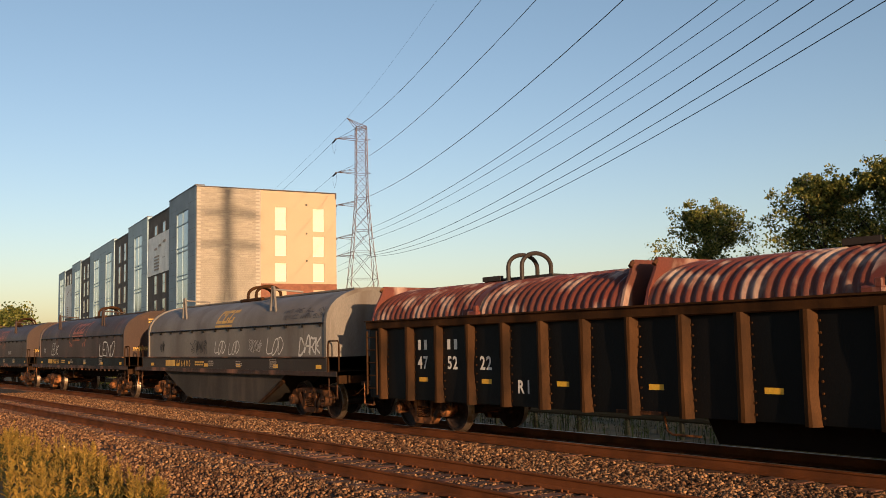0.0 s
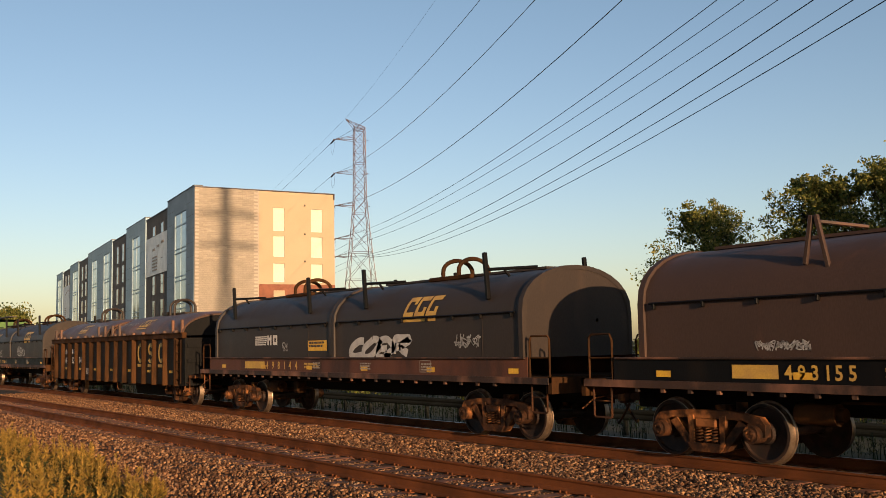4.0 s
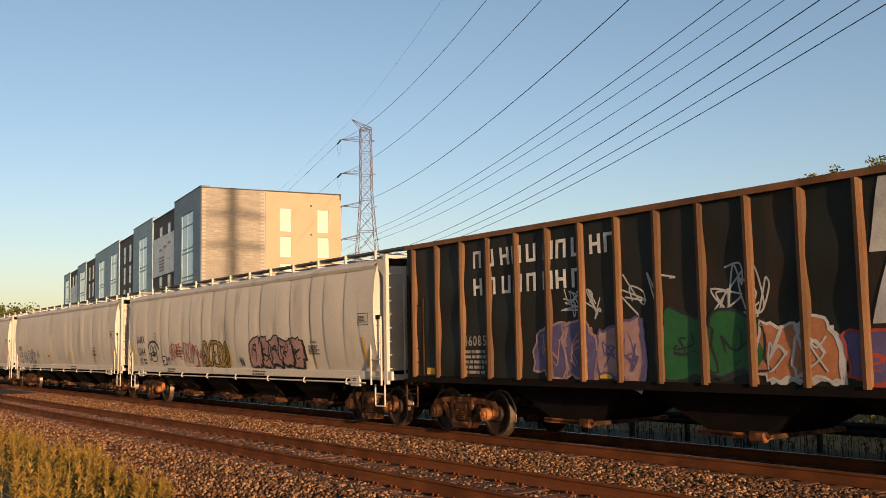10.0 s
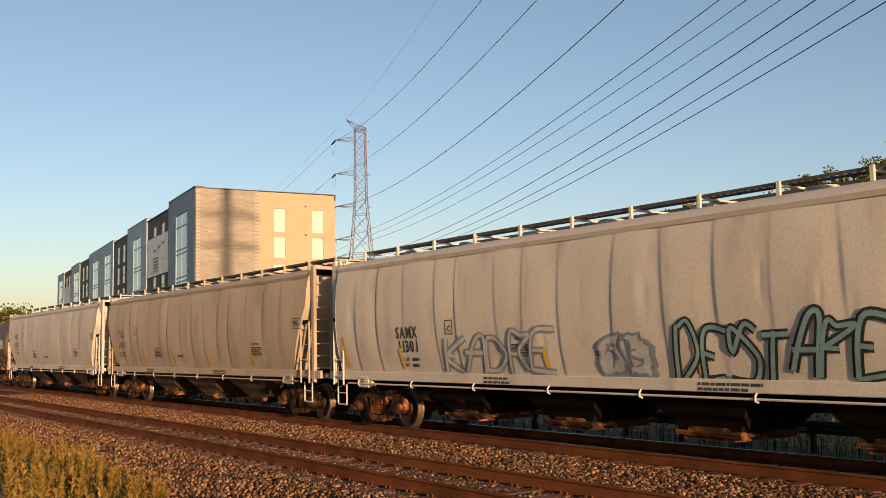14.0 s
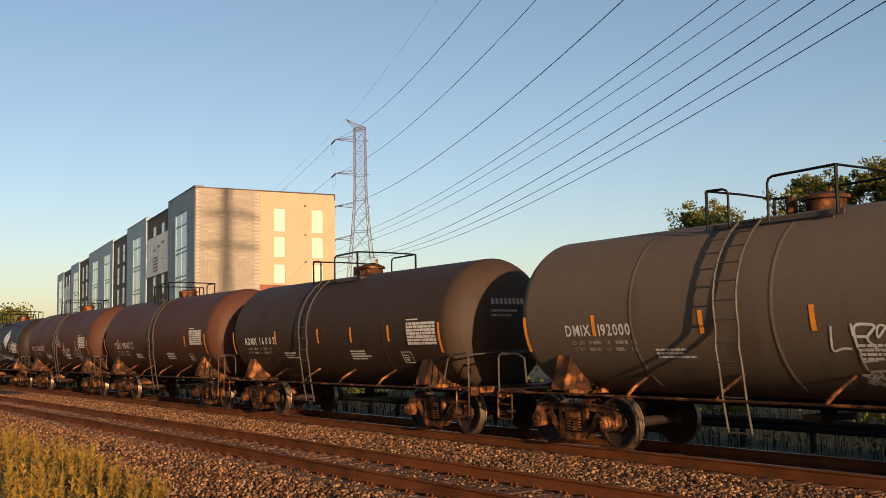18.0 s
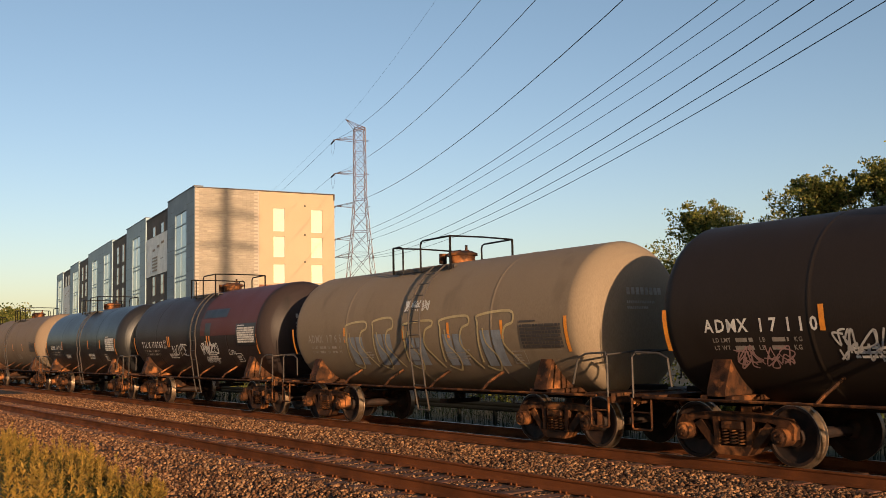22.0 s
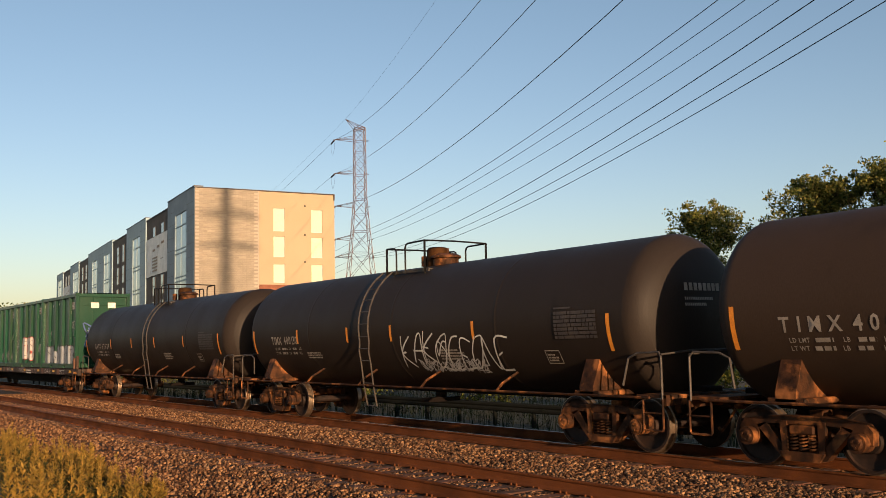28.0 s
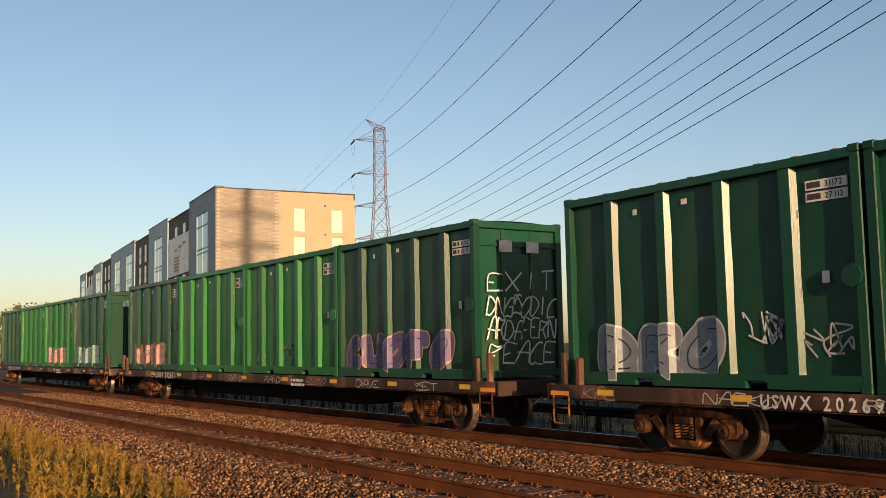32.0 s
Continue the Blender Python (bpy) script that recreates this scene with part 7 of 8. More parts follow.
# ---- flat cars with waste containers ----
def flat_car(front, back, seed, number=""):
    car, mid, half = car_thing("flat_car", "long rusty flat car carrying four green waste containers", "flat car", front, back)
    tc = half - 3.7
    hd = half - 0.75
    part("deck", Build().box((0, 0, 1.06), (2 * hd, 2.75, 0.08)), M_FLAT, car)
    side_on = lambda x, z, off: (x, -1.40 - off, z)
    for sy in (-1, 1):
        part("side_sill", Build().box((0, sy * 1.36, 0.98), (2 * hd, 0.08, 0.27), chamfer=0.01).box((0, sy * 1.33, 0.86), (2 * hd, 0.14, 0.03)), M_FLAT, car, "rusty side sill")
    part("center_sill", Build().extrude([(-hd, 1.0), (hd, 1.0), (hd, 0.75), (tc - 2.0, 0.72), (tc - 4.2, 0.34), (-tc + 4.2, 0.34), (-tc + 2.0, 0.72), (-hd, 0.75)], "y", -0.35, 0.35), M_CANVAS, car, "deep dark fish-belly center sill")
    running_gear(car, half, tc, mid, None, half - 1.1, 0.92)
    for s in (-1, 1):
        e = Build().box((s * (hd + 0.0), 0, 0.98), (0.14, 2.8, 0.3), chamfer=0.02)
        e.box((s * (hd - 0.35), -1.3, 1.4), (0.12, 0.12, 0.6), chamfer=0.02).box((s * (hd - 0.75), -1.3, 1.35), (0.12, 0.12, 0.5), chamfer=0.02)
        e.box((s * (hd - 0.35), 1.3, 1.4), (0.12, 0.12, 0.6), chamfer=0.02)
        part("end_beam", e, M_FLAT, car)
        part("reflector_tape", patch(Build(), s * (hd - 0.55), 0.92, s * (hd - 0.05), 1.0, side_on, 0.006), M_ORANGE, car, "orange reflector patch")
    for k in range(9):
        x = -hd + 1.3 + (2 * hd - 2.6) * k / 8
        part("reflector_tape", patch(Build(), x, 0.95, x + 0.4, 1.05, side_on, 0.007), M_YELLOW, car, "yellow reflector patch")
    w = Build()
    lettering_to(w, "USWX", -hd + 4.73, -hd + 5.6, 0.88, 0.19, side_on), lettering_to(w, number, -hd + 5.78, -hd + 6.68, 0.88, 0.19, side_on)
    bars(w, 3.5, 0.95, 1.1, 0.07, side_on, 2, seed)
    part("lettering", w, M_WHITE, car, "stencilled car marks")
    for k, word in enumerate(("KAL", "NAEKO", "RTN", "HAND", "RANDY", "RANDY", "ELTO", "DAVE", "SET")):
        part("graffiti", tag_word(word, -hd + 0.9 + 2.75 * k, 0.89, 0.28 * len(word), 0.16, side_on, seed * 11 + k, 0.02), M_INK["silver" if k % 3 else "pink"], car, "chalky letters on the sill")
    return car, mid, half


def container_parts(M_CONT):
    """Shared meshes of a 20-foot ribbed waste container, base at z = 0, centred."""
    L, W, H = 6.06, 2.44, 3.42
    hl, hw = L / 2, W / 2
    rr = random.Random(2)
    waves = [(rr.uniform(2, 3.5), rr.uniform(3, 5), rr.uniform(0, 6), rr.uniform(0, 6)) for _ in range(3)]
    rows = []
    for i in range(61):
        x = -hl + 0.1 + (L - 0.2) * i / 60
        rows.append([(x, -(hw - 0.12 + sum(0.009 * math.sin(a * x + p) * math.sin(b * z + q) for a, b, p, q in waves)), z) for z in [0.16 + (H - 0.3) * k / 12 for k in range(13)]])
    side = Build().grid(rows).mesh("side_panel", M_CONT, 60)
    rib = Build().extrude([(-0.22, 0.02), (-0.16, -0.10), (0.03, -0.10), (0.095, 0.015)], "z", 0.16, H - 0.1).mesh("rib", M_CONT)
    post = Build().box((0, 0, H / 2), (0.16, 0.16, H - 0.2), chamfer=0.015).mesh("corner_post", M_CONT)
    top_rail = Build().box((0, 0, H - 0.09), (L - 0.2, 0.12, 0.14), chamfer=0.01).mesh("top_rail", M_CONT)
    bottom = Build().box((0, 0, 0.2), (L - 0.2, 0.12, 0.1), chamfer=0.01)
    for x0, x1 in ((-hl + 0.16, -1.35), (-0.95, 0.95), (1.35, hl - 0.16)):
        bottom.box(((x0 + x1) / 2, 0, 0.1), (x1 - x0, 0.12, 0.12))
    bottom = bottom.mesh("bottom_rail", M_CONT)
    end_rail = Build().box((0, 0, 0), (0.12, W - 0.2, 0.15), chamfer=0.01).mesh("end_rail", M_CONT)
    ends = Build().box((-0.12, 0, H / 2), (0.05, W - 0.3, H - 0.3))
    for yy in (-0.4, 0.4):
        ends.box((-0.09, yy, H / 2), (0.06, 0.08, H - 0.3), chamfer=0.01)
    ends.box((-0.07, 0, H - 0.5), (0.06, W - 0.32, 0.08))
    end = ends.mesh("end_door", M_CONT)
    cast_m = Build().box((0, 0, 0), (0.185, 0.175, 0.125), chamfer=0.02).mesh("corner_casting", M_CONT)
    cover = Build().grid([[(-hl + 0.1 + (L - 0.2) * i / 20, -hw + 0.1 + (W - 0.2) * j / 6, H - 0.03 + 0.05 * math.sin(math.pi * j / 6) + 0.015 * math.sin(i * 1.9)) for j in range(7)] for i in range(21)])
    for k in range(9):
        cover.box((-hl + 0.35 + k * 0.66, -hw + 0.12, H - 0.005), (0.12, 0.08, 0.03), chamfer=0.01).box((-hl + 0.35 + k * 0.66, hw - 0.12, H - 0.005), (0.12, 0.08, 0.03), chamfer=0.01)
    cover_m = cover.mesh("cover", M_CONTTOP, 40)
    lock = Build().lathe([(-0.05, 0.0), (-0.05, 0.16), (0.0, 0.17), (0.05, 0.12)], 8, (hl - 0.2, -hw + 0.02, 1.62), "y").mesh("lock_boss", M_CONT)
    return side, rib, post, top_rail, bottom, end_rail, end, cast_m, cover_m, lock


CONT = container_parts(M_CONT)
CONT_FRESH = container_parts(M_CONTFRESH)


def container(place, seed, number, tags=(), fresh=False):
    ob = thing("waste_container", "tall green ribbed steel waste container on a flat car", "container", "green waste containers", pose(place, FAR, 1.1))
    CARS.append((ob, place))
    side, rib, post, top_rail, bottom, end_rail, end, cast_m, cover_m, lock = CONT_FRESH if fresh else CONT
    hl, hw, top = 3.03, 1.22, 3.42
    for sy in (-1, 1):
        turn = 0 if sy < 0 else 180
        part("side_panel", side, None, ob, at=pose(0, 0, 0, 0, 0, turn))
        part("top_rail", top_rail, None, ob, at=pose(0, sy * (hw - 0.06), 0)), part("bottom_rail", bottom, None, ob, at=pose(0, sy * (hw - 0.06), 0))
        for sx in (-1, 1):
            part("corner_post", post, None, ob, at=pose(sx * (hl - 0.08), sy * (hw - 0.08), 0))
            for z in (0.06, top - 0.05):
                part("corner_casting", cast_m, None, ob, at=pose(sx * (hl - 0.085), sy * (hw - 0.08), z))
    for sx in (-1, 1):
        part("end_door", end, None, ob, "flat double end door", pose(sx * hl, 0, 0, 0, 0, 0 if sx > 0 else 180))
        for z in (0.14, top - 0.09):
            part("end_rail", end_rail, None, ob, at=pose(sx * (hl - 0.06), 0, z))
    for x in (-1.83, -0.6, 0.63, 1.86):
        part("rib", rib, None, ob, at=pose(x, -1.1, 0))
        part("rib", rib, None, ob, at=pose(x, 1.1, 0, 0, 0, 180))
    part("cover", cover_m, None, ob, "rust-red mesh cover with clips"), part("lock_boss", lock, None, ob)
    on = lambda x, z, off: (x, -1.115 - off, z)
    w = Build()
    for k in range(2):
        patch(w, 2.1, 2.72 + k * 0.17, 2.78, 2.86 + k * 0.17, on, 0.012)
    for z in (2.5, 1.35):
        patch(w, 1.88, z, 1.96, z + 0.14, on, 0.012)
    patch(w, 2.3, 1.55, 2.42, 1.72, on, 0.012), patch(w, -1.35, 2.95, -1.25, 3.05, on, 0.012), patch(w, -0.25, 3.0, -0.12, 3.09, on, 0.012)
    for yy in (-0.55, 0.2):
        w.add([(3.035, yy, 2.75), (3.035, yy + 0.35, 2.75), (3.035, yy + 0.35, 3.0), (3.035, yy, 3.0)], [(0, 1, 2, 3)])
    part("label_plate", w, M_WHITE, ob, "small white label plates")
    ln = Build()
    for k in range(2):
        lettering(ln, number if k else number[::-1], 2.42, 2.75 + k * 0.17, 0.085, on, off=0.016)
        bars(ln, 2.13, 2.75 + k * 0.17, 0.25, 0.085, on, 1, seed, 0.016)
    part("label_print", ln, M_DARKINK, ob)
    for k, (x, z, ww, hh, kind, c1, c2, n2) in enumerate(tags):
        flush = (lambda a, b, o: (a, -1.222 - o, b)) if kind == "big" else on
        if kind == "tag":
            part("graffiti", scrawl(x, z, ww, hh, flush, seed * 5 + k, n2), M_INK[c1], ob, "sprayed graffiti scrawl")
        elif kind == "mark":
            part("graffiti", tag_word(n2, x, z, ww, hh, flush, seed * 5 + k, 0.03), M_INK[c1], ob, "sprayed graffiti letters")
        elif kind == "endword":
            part("graffiti", tag_word(n2, x, z, ww, hh, lambda a, b, o: (3.025 + o, a, b), seed * 5 + k, 0.035), M_INK[c1], ob, "sprayed graffiti letters")
        elif kind == "end":
            part("graffiti", scrawl(x, z, ww, hh, lambda a, b, o: (3.025 + o, a, b), seed * 5 + k, n2), M_INK[c1], ob, "sprayed graffiti scrawl")
        else:
            # follow the ribs: painted on panel and rib alike
            def hug(a, b, o):
                d = 0.0
                for rx in (-1.83, -0.6, 0.63, 1.86):
                    u = a - rx
                    if -0.24 < u < 0.1:
                        d = max(d, 0.107 * min(1, (u + 0.24) / 0.06, (0.1 - u) / 0.057))
                return (a, -1.118 - d - o, b)
            if kind == "fat":
                fill, line, inner = fat_word(n2, x, z, ww, hh, hug, seed * 3 + k, min(0.17, 0.3 * ww / len(n2)))
                part("graffiti_line", inner, M_INK["black"], ob, "thin dark lines inside the letters")
            else:
                fill, line = bubbles(x, z, ww, hh, hug, n2, seed * 3 + k)
            part("graffiti_fill", fill, M_INK[c1], ob, "sprayed filled graffiti shapes")
            part("graffiti_outline", line, M_INK[c2], ob, "graffiti outline")
    return ob


# ---- the consist, front to back ----
W = "white"
gondola(-1.97, -20.75, "black ribbed gondola car with corrugated rusty red hoods", M_REDHOOD, True, 1, "475222", emblems=((12, M_DIMWHITE),))
coil_car(-20.79, -37.00, M_COILGREY, "weathered grey coil car with long rounded hood and deep sill", 1, 2, True, "496400", emblems=((-0.25, 2.62, 1.3, 0.4),),
         tags=((-5.2, 1.75, 0.5, 0.4, "black", 0.03), (-2.3, 1.7, 1.4, 0.45, "black", 0.02), (2.3, 1.75, 0.9, 0.35, "silver", 0.02)),
         words=(("LOD", -0.25, 1.72, 0.8, 0.34, W, 0.03), ("LOD", 0.8, 1.72, 0.8, 0.34, W, 0.03), ("LOD", 3.5, 1.7, 1.0, 0.42, W, 0.035), ("DARK", 5.45, 1.66, 1.2, 0.42, W, 0.055), ("NOTICE WARN SIGN", 4.5, 2.62, 2.3, 0.1, "black", 0.015), ("WHO ARE ALL IN", 4.4, 2.78, 2.3, 0.1, "black", 0.015)))
coil_car(-37.02, -53.11, M_COILBROWN, "brown coil car with rounded hood and white sprayed tag", 1, 3, False, "493160", emblem=M_RUSTRED, num=(-4.62, -2.62),
         tags=((-5.6, 1.75, 0.4, 0.3, "silver", 0.02),), words=(("GDK", -4.15, 1.72, 1.3, 0.5, W, 0.035), ("LENO", 3.6, 1.66, 2.05, 0.52, W, 0.055)), emblems=((-0.55, 2.6, 1.7, 0.46),), frame=M_BLACK)
coil_car(-53.10, -69.40, M_COILBROWN, "brown coil car with faded orange emblem on its hood", 1, 4, False, "493155", emblem=M_RUSTRED, num=(-4.62, -2.62),
         tags=((2.6, 1.72, 0.7, 0.2, "silver", 0.02), (-4.2, 1.7, 0.9, 0.15, "silver", 0.015)), emblems=((-0.55, 2.6, 1.7, 0.46),), frame=M_BLACK)
car, coil_on = coil_car(-69.43, -86.88, M_COILBLACK, "sooty coil car with two rounded hoods and rusty trough", 2, 5, False, "498144", num=(-5.0, -1.7),
         tags=((-2.6, 1.78, 0.3, 0.25, "silver", 0.02), (5.3, 1.8, 0.9, 0.3, "silver", 0.02), (-0.6, 1.28, 1.0, 0.24, "silver", 0.03), (2.9, 1.26, 1.2, 0.26, "silver", 0.02)), words=(("COBR", 1.0, 1.66, 2.6, 0.34, "silver", 0.17),), emblems=((3.35, 2.5, 1.3, 0.42),), frame=M_RUSTSIDE, over=2.62)
lb = Build()
for k in range(5):
    patch(lb, -4.35, 1.95 + k * 0.055, -3.65 + 0.03 * k, 1.98 + k * 0.055, coil_on, 0.008)
for x in (-3.55, -3.38, -3.2, -3.02):
    patch(lb, x, 1.95, x + 0.09, 2.22, coil_on, 0.008)
for x, z in ((-3.46, 2.08), (-3.11, 2.14), (-3.11, 1.95)):
    patch(lb, x, z, x + 0.09, z + 0.08, coil_on, 0.008)
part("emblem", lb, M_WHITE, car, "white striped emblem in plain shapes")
part("notice_panel", patch(Build(), -1.13, 1.78, -0.12, 2.04, coil_on, 0.008), M_YELLOW, car, "yellow notice panel")
part("panel_print", bars(Build(), -1.06, 1.96, 0.86, 0.05, coil_on, 2, 77, 0.012), M_DARKINK, car)
gondola(-86.88, -105.66, "black ribbed gondola car with smooth brown hoods", M_GONBROWN, False, 6, "475274", emblems=((10, M_GOLD), (11, M_GOLD), (12, M_GOLD)))
coil_car(-105.65, -123.02, M_COILBLACK, "black coil car with two rounded hoods and gold emblems", 2, 7, False, "498259",
         words=(("HASLES", -7.0, 1.85, 0.85, 0.24, "silver", 0.025), ("SRS", -6.15, 1.66, 1.0, 0.24, "silver", 0.03), ("SMOKE", -3.6, 1.66, 1.8, 0.32, "silver", 0.035), ("MEGRA", 1.9, 1.68, 1.0, 0.4, "silver", 0.05), ("MUN", 2.95, 1.7, 0.65, 0.34, "silver", 0.05)), num=(-5.05, -2.1),
         emblems=((-4.1, 2.5, 1.3, 0.42), (3.3, 2.5, 1.35, 0.42)), frame=M_BLACK, over=2.62)
car, on, xs_ = ribbed_hopper(-123.00, -141.31, "green ribbed hopper car with yellow-lit ribs and lime end", 8, M_GREENCAR, M_GREENRIB, M_LIME, 19, 1.05, 1.42, True,
                             tags=((-6.6, 2.3, 1.7, 1.05, "block", "orange", "", 0), (-6.6, 2.1, 1.7, 0.06, "block", "white", "", 0), (-6.9, 1.55, 2.2, 0.05, "block", "silver", "", 0), (-3.4, 1.5, 0.9, 0.5, "tag", "white", "", 0.03),
                                   (-1.3, 1.5, 0.9, 0.5, "tag", "silver", "", 0.03), (0.6, 1.5, 1.6, 0.5, "tag", "pink", "", 0.03), (3.0, 1.5, 0.8, 0.4, "tag", "white", "", 0.03), (5.4, 1.5, 0.8, 0.6, "tag", "silver", "", 0.03)))
wb = Build()
lettering(wb, "BN", -6.9, 1.82, 0.24, on), bars(wb, -6.2, 1.82, 1.3, 0.2, on, 1, 3), bars(wb, -6.9, 1.7, 1.9, 0.05, on, 2, 4)
part("lettering", wb, M_DIMWHITE, car, "faded stencilled car marks")
car, on, xs_ = ribbed_hopper(-141.43, -159.49, "dark ribbed hopper car covered in graffiti and faded white lettering blocks", 9, M_DKGREEN, M_TANRIB, M_LIME, 19, 0.25, 1.2, False, top=4.0,
                             tags=((-3.9, 1.25, 1.5, 0.95, "bub", "violet", "pink", 2), (-2.3, 1.25, 1.0, 0.95, "bub", "pink", "violet", 2), (-0.9, 1.25, 1.9, 1.1, "bub", "green", "black", 2), (1.0, 1.25, 1.2, 0.9, "bub", "orange", "silver", 2), (2.4, 1.25, 1.4, 0.8, "bub", "violet", "red", 2),
                                   (-3.2, 2.25, 1.0, 0.6, "tag", "silver", "", 0.03), (-1.8, 2.3, 1.2, 0.7, "tag", "silver", "", 0.03), (0.2, 2.1, 1.0, 1.0, "tag", "silver", "", 0.03), (3.9, 1.35, 0.9, 1.0, "tag", "silver", "", 0.03), (5.2, 1.4, 0.8, 0.9, "tag", "white", "", 0.03),
 ), over=2.1)
wb = Build()
for z0_, z1_, lean_ in ((2.05, 2.9, 0.25), (2.98, 3.95, 0.2)):
    wb.grid([[on(2.75 + 0.62 * i / 4 + lean_ * (q / 6), z0_ + (z1_ - z0_) * q / 6, 0.012) for q in range(7)] for i in range(5)])
blob(wb, 4.95, 3.4, 0.72, 0.5, on), blob(wb, 4.95, 2.36, 0.78, 0.5, on)
patch(wb, 3.75, 1.9, 4.3, 2.8, on, 0.012, 4, 6), patch(wb, 3.95, 3.0, 4.35, 3.9, on, 0.012, 4, 6)
part("emblem", wb, M_INK["silver"], car, "large faded white rounded emblem shapes")
wb = Build()
# long faded company name as plain blocks of strokes, two lines
for row, (zz, n) in enumerate(((3.4, 10), (2.85, 8))):
    for k in range(n):
        x = -5.83 + k * 0.415 + (0.06 if k in (2, 5, 8) else 0)
        patch(wb, x, zz, x + 0.075, zz + 0.34, on, 0.012), patch(wb, x + 0.2, zz, x + 0.275, zz + 0.34, on, 0.012)
        bar = zz + ((0.28, 0.14, 0.0)[(k * 2 + row) % 3])
        patch(wb, x + 0.07, bar, x + 0.205, bar + 0.06, on, 0.013)
part("lettering", wb, M_WHITE, car, "faded white company lettering as blocks")
wb = Build()
lettering(wb, "460859", -6.2, 1.85, 0.2, on)
bars(wb, -6.2, 1.7, 0.9, 0.06, on, 5, 8)
part("lettering", wb, M_DIMWHITE, car, "faded stencilled car number")

hopper_car(-159.22, -179.04, "grey", "dented pale grey covered hopper car with black outlined graffiti", "SAMX", "11344", 10, over=1.95,
           tags=((-6.9, 1.34, 1.05, 0.86, "face", "black", "", 0), (-5.6, 1.36, 0.7, 0.3, "word", "black", "", "EM"), (-4.75, 1.6, 1.2, 0.4, "word", "red", "", "GRAPE"), (-3.5, 1.5, 1.0, 0.55, "word", "red", "", "TROO"), (-2.6, 1.36, 0.8, 0.6, "word", "red", "", "SM"),
                 (-1.65, 1.4, 2.0, 0.66, "word", "black", "gold", "BOEBB"), (1.2, 1.36, 0.3, 0.3, "tag", "black", "", 0.03), (2.05, 1.34, 3.3, 0.85, "bub", "pink", "black", 5)))
hopper_car(-179.11, -198.93, "grey", "dented pale grey covered hopper car with blue block graffiti", "SAMX", "11312", 11, at=(-8.3, 2.0, 1.65, 0.95), tape=(-8.65, -1.43, 2.09, 5.86, 8.6),
           tags=((-7.15, 1.36, 2.5, 0.56, "word", "navy", "silver", "WHENSK"),))
hopper_car(-199.08, -218.89, "grey", "pale grey covered hopper car with washed-out blue-grey graffiti", "SAMX", "11301", 12, at=(-6.35, 2.05, 1.75, 0.85), tape=(-8.62, -6.2, -1.4, 2.1, 6.2, 8.6),
           tags=((-4.6, 1.34, 3.4, 0.66, "word", "slate", "silver", "KADRE"), (0.0, 1.34, 1.1, 0.66, "bub", "silver", "slate", 2), (1.55, 1.32, 3.6, 0.78, "word", "black", "teal", "DESTAPE")))
hopper_car(-218.90, -237.19, "beige", "beige covered hopper car with sloping bays and dented sides", "TILX", "540349", 13, 0.72, cut=1.0, bays=3, deep=True, over=2.15, at=(-7.15, 2.4, 1.99, 0.7), tape=(-7.6, -4.2, -1.19, 1.76, 5.0))
hopper_car(-237.21, -255.53, "white", "off-white covered hopper car with three sloping bays", "WFRX", "454133", 14, 1.0, cut=1.1, bays=3, deep=True, over=2.13, at=(-6.75, 2.6, 2.19, 0.9), tape=(), low_tape=((-7.0, 0.7), (-4.1, 0.42), (-1.6, 0.42), (0.95, 0.42), (3.5, 0.5), (6.0, 1.1)))
LONG_ = (-7.22, -3.98, -1.56, 1.05, 3.57, 6.98)
tank_car(-255.18, -268.27, "grime", "dusty grey-brown tank car with white sprayed tag", "DMIX", "192000", 15, text=(-4.25, -2.68), lad=-0.6, rail=(-1.4, 0.9), panel=(3.91, 2.16, 1.1, 0.47), tape=(-5.33, -3.52, -1.18, 0.76, 2.64, 5.12),
         words=(("URSIC", 0.95, 1.72, 1.7, 0.34, W, 0.035), ("ER", 1.3, 1.42, 0.8, 0.26, "silver", 0.03)), tags=((1.2, 1.2, 0.5, 0.2, "silver", 0.02),))
tank_car(-268.53, -281.62, "umber", "dark umber tank car with orange reflector strips", "ADMX", "16003", 16, lad=-0.75, rail=(-1.4, 0.94))
tank_car(-281.38, -294.45, "brown", "rust-brown tank car with white stencilled marks", "TILX", "170587", 17, text=(-4.2, -2.4), tape=(-5.53, -3.78, -0.35, 3.34, 5.08), lad=0.42, rail=(-1.2, 0.3))
tank_car(-294.55, -307.71, "brown", "rust-brown tank car with white graffiti scrawls", "TILX", "170572", 18, tape=(-5.5, -2.55, -0.55, 1.35, 3.3, 5.1), lad=0.42, rail=(-1.2, 0.3),
         tags=((0.0, 2.05, 0.8, 0.6, W, 0.03), (-2.2, 1.4, 0.9, 0.5, "silver", 0.03)), words=(("KSZOP", 1.0, 1.72, 1.2, 0.3, W, 0.03), ("LOBES", 2.7, 1.66, 1.3, 0.3, "silver", 0.025)))


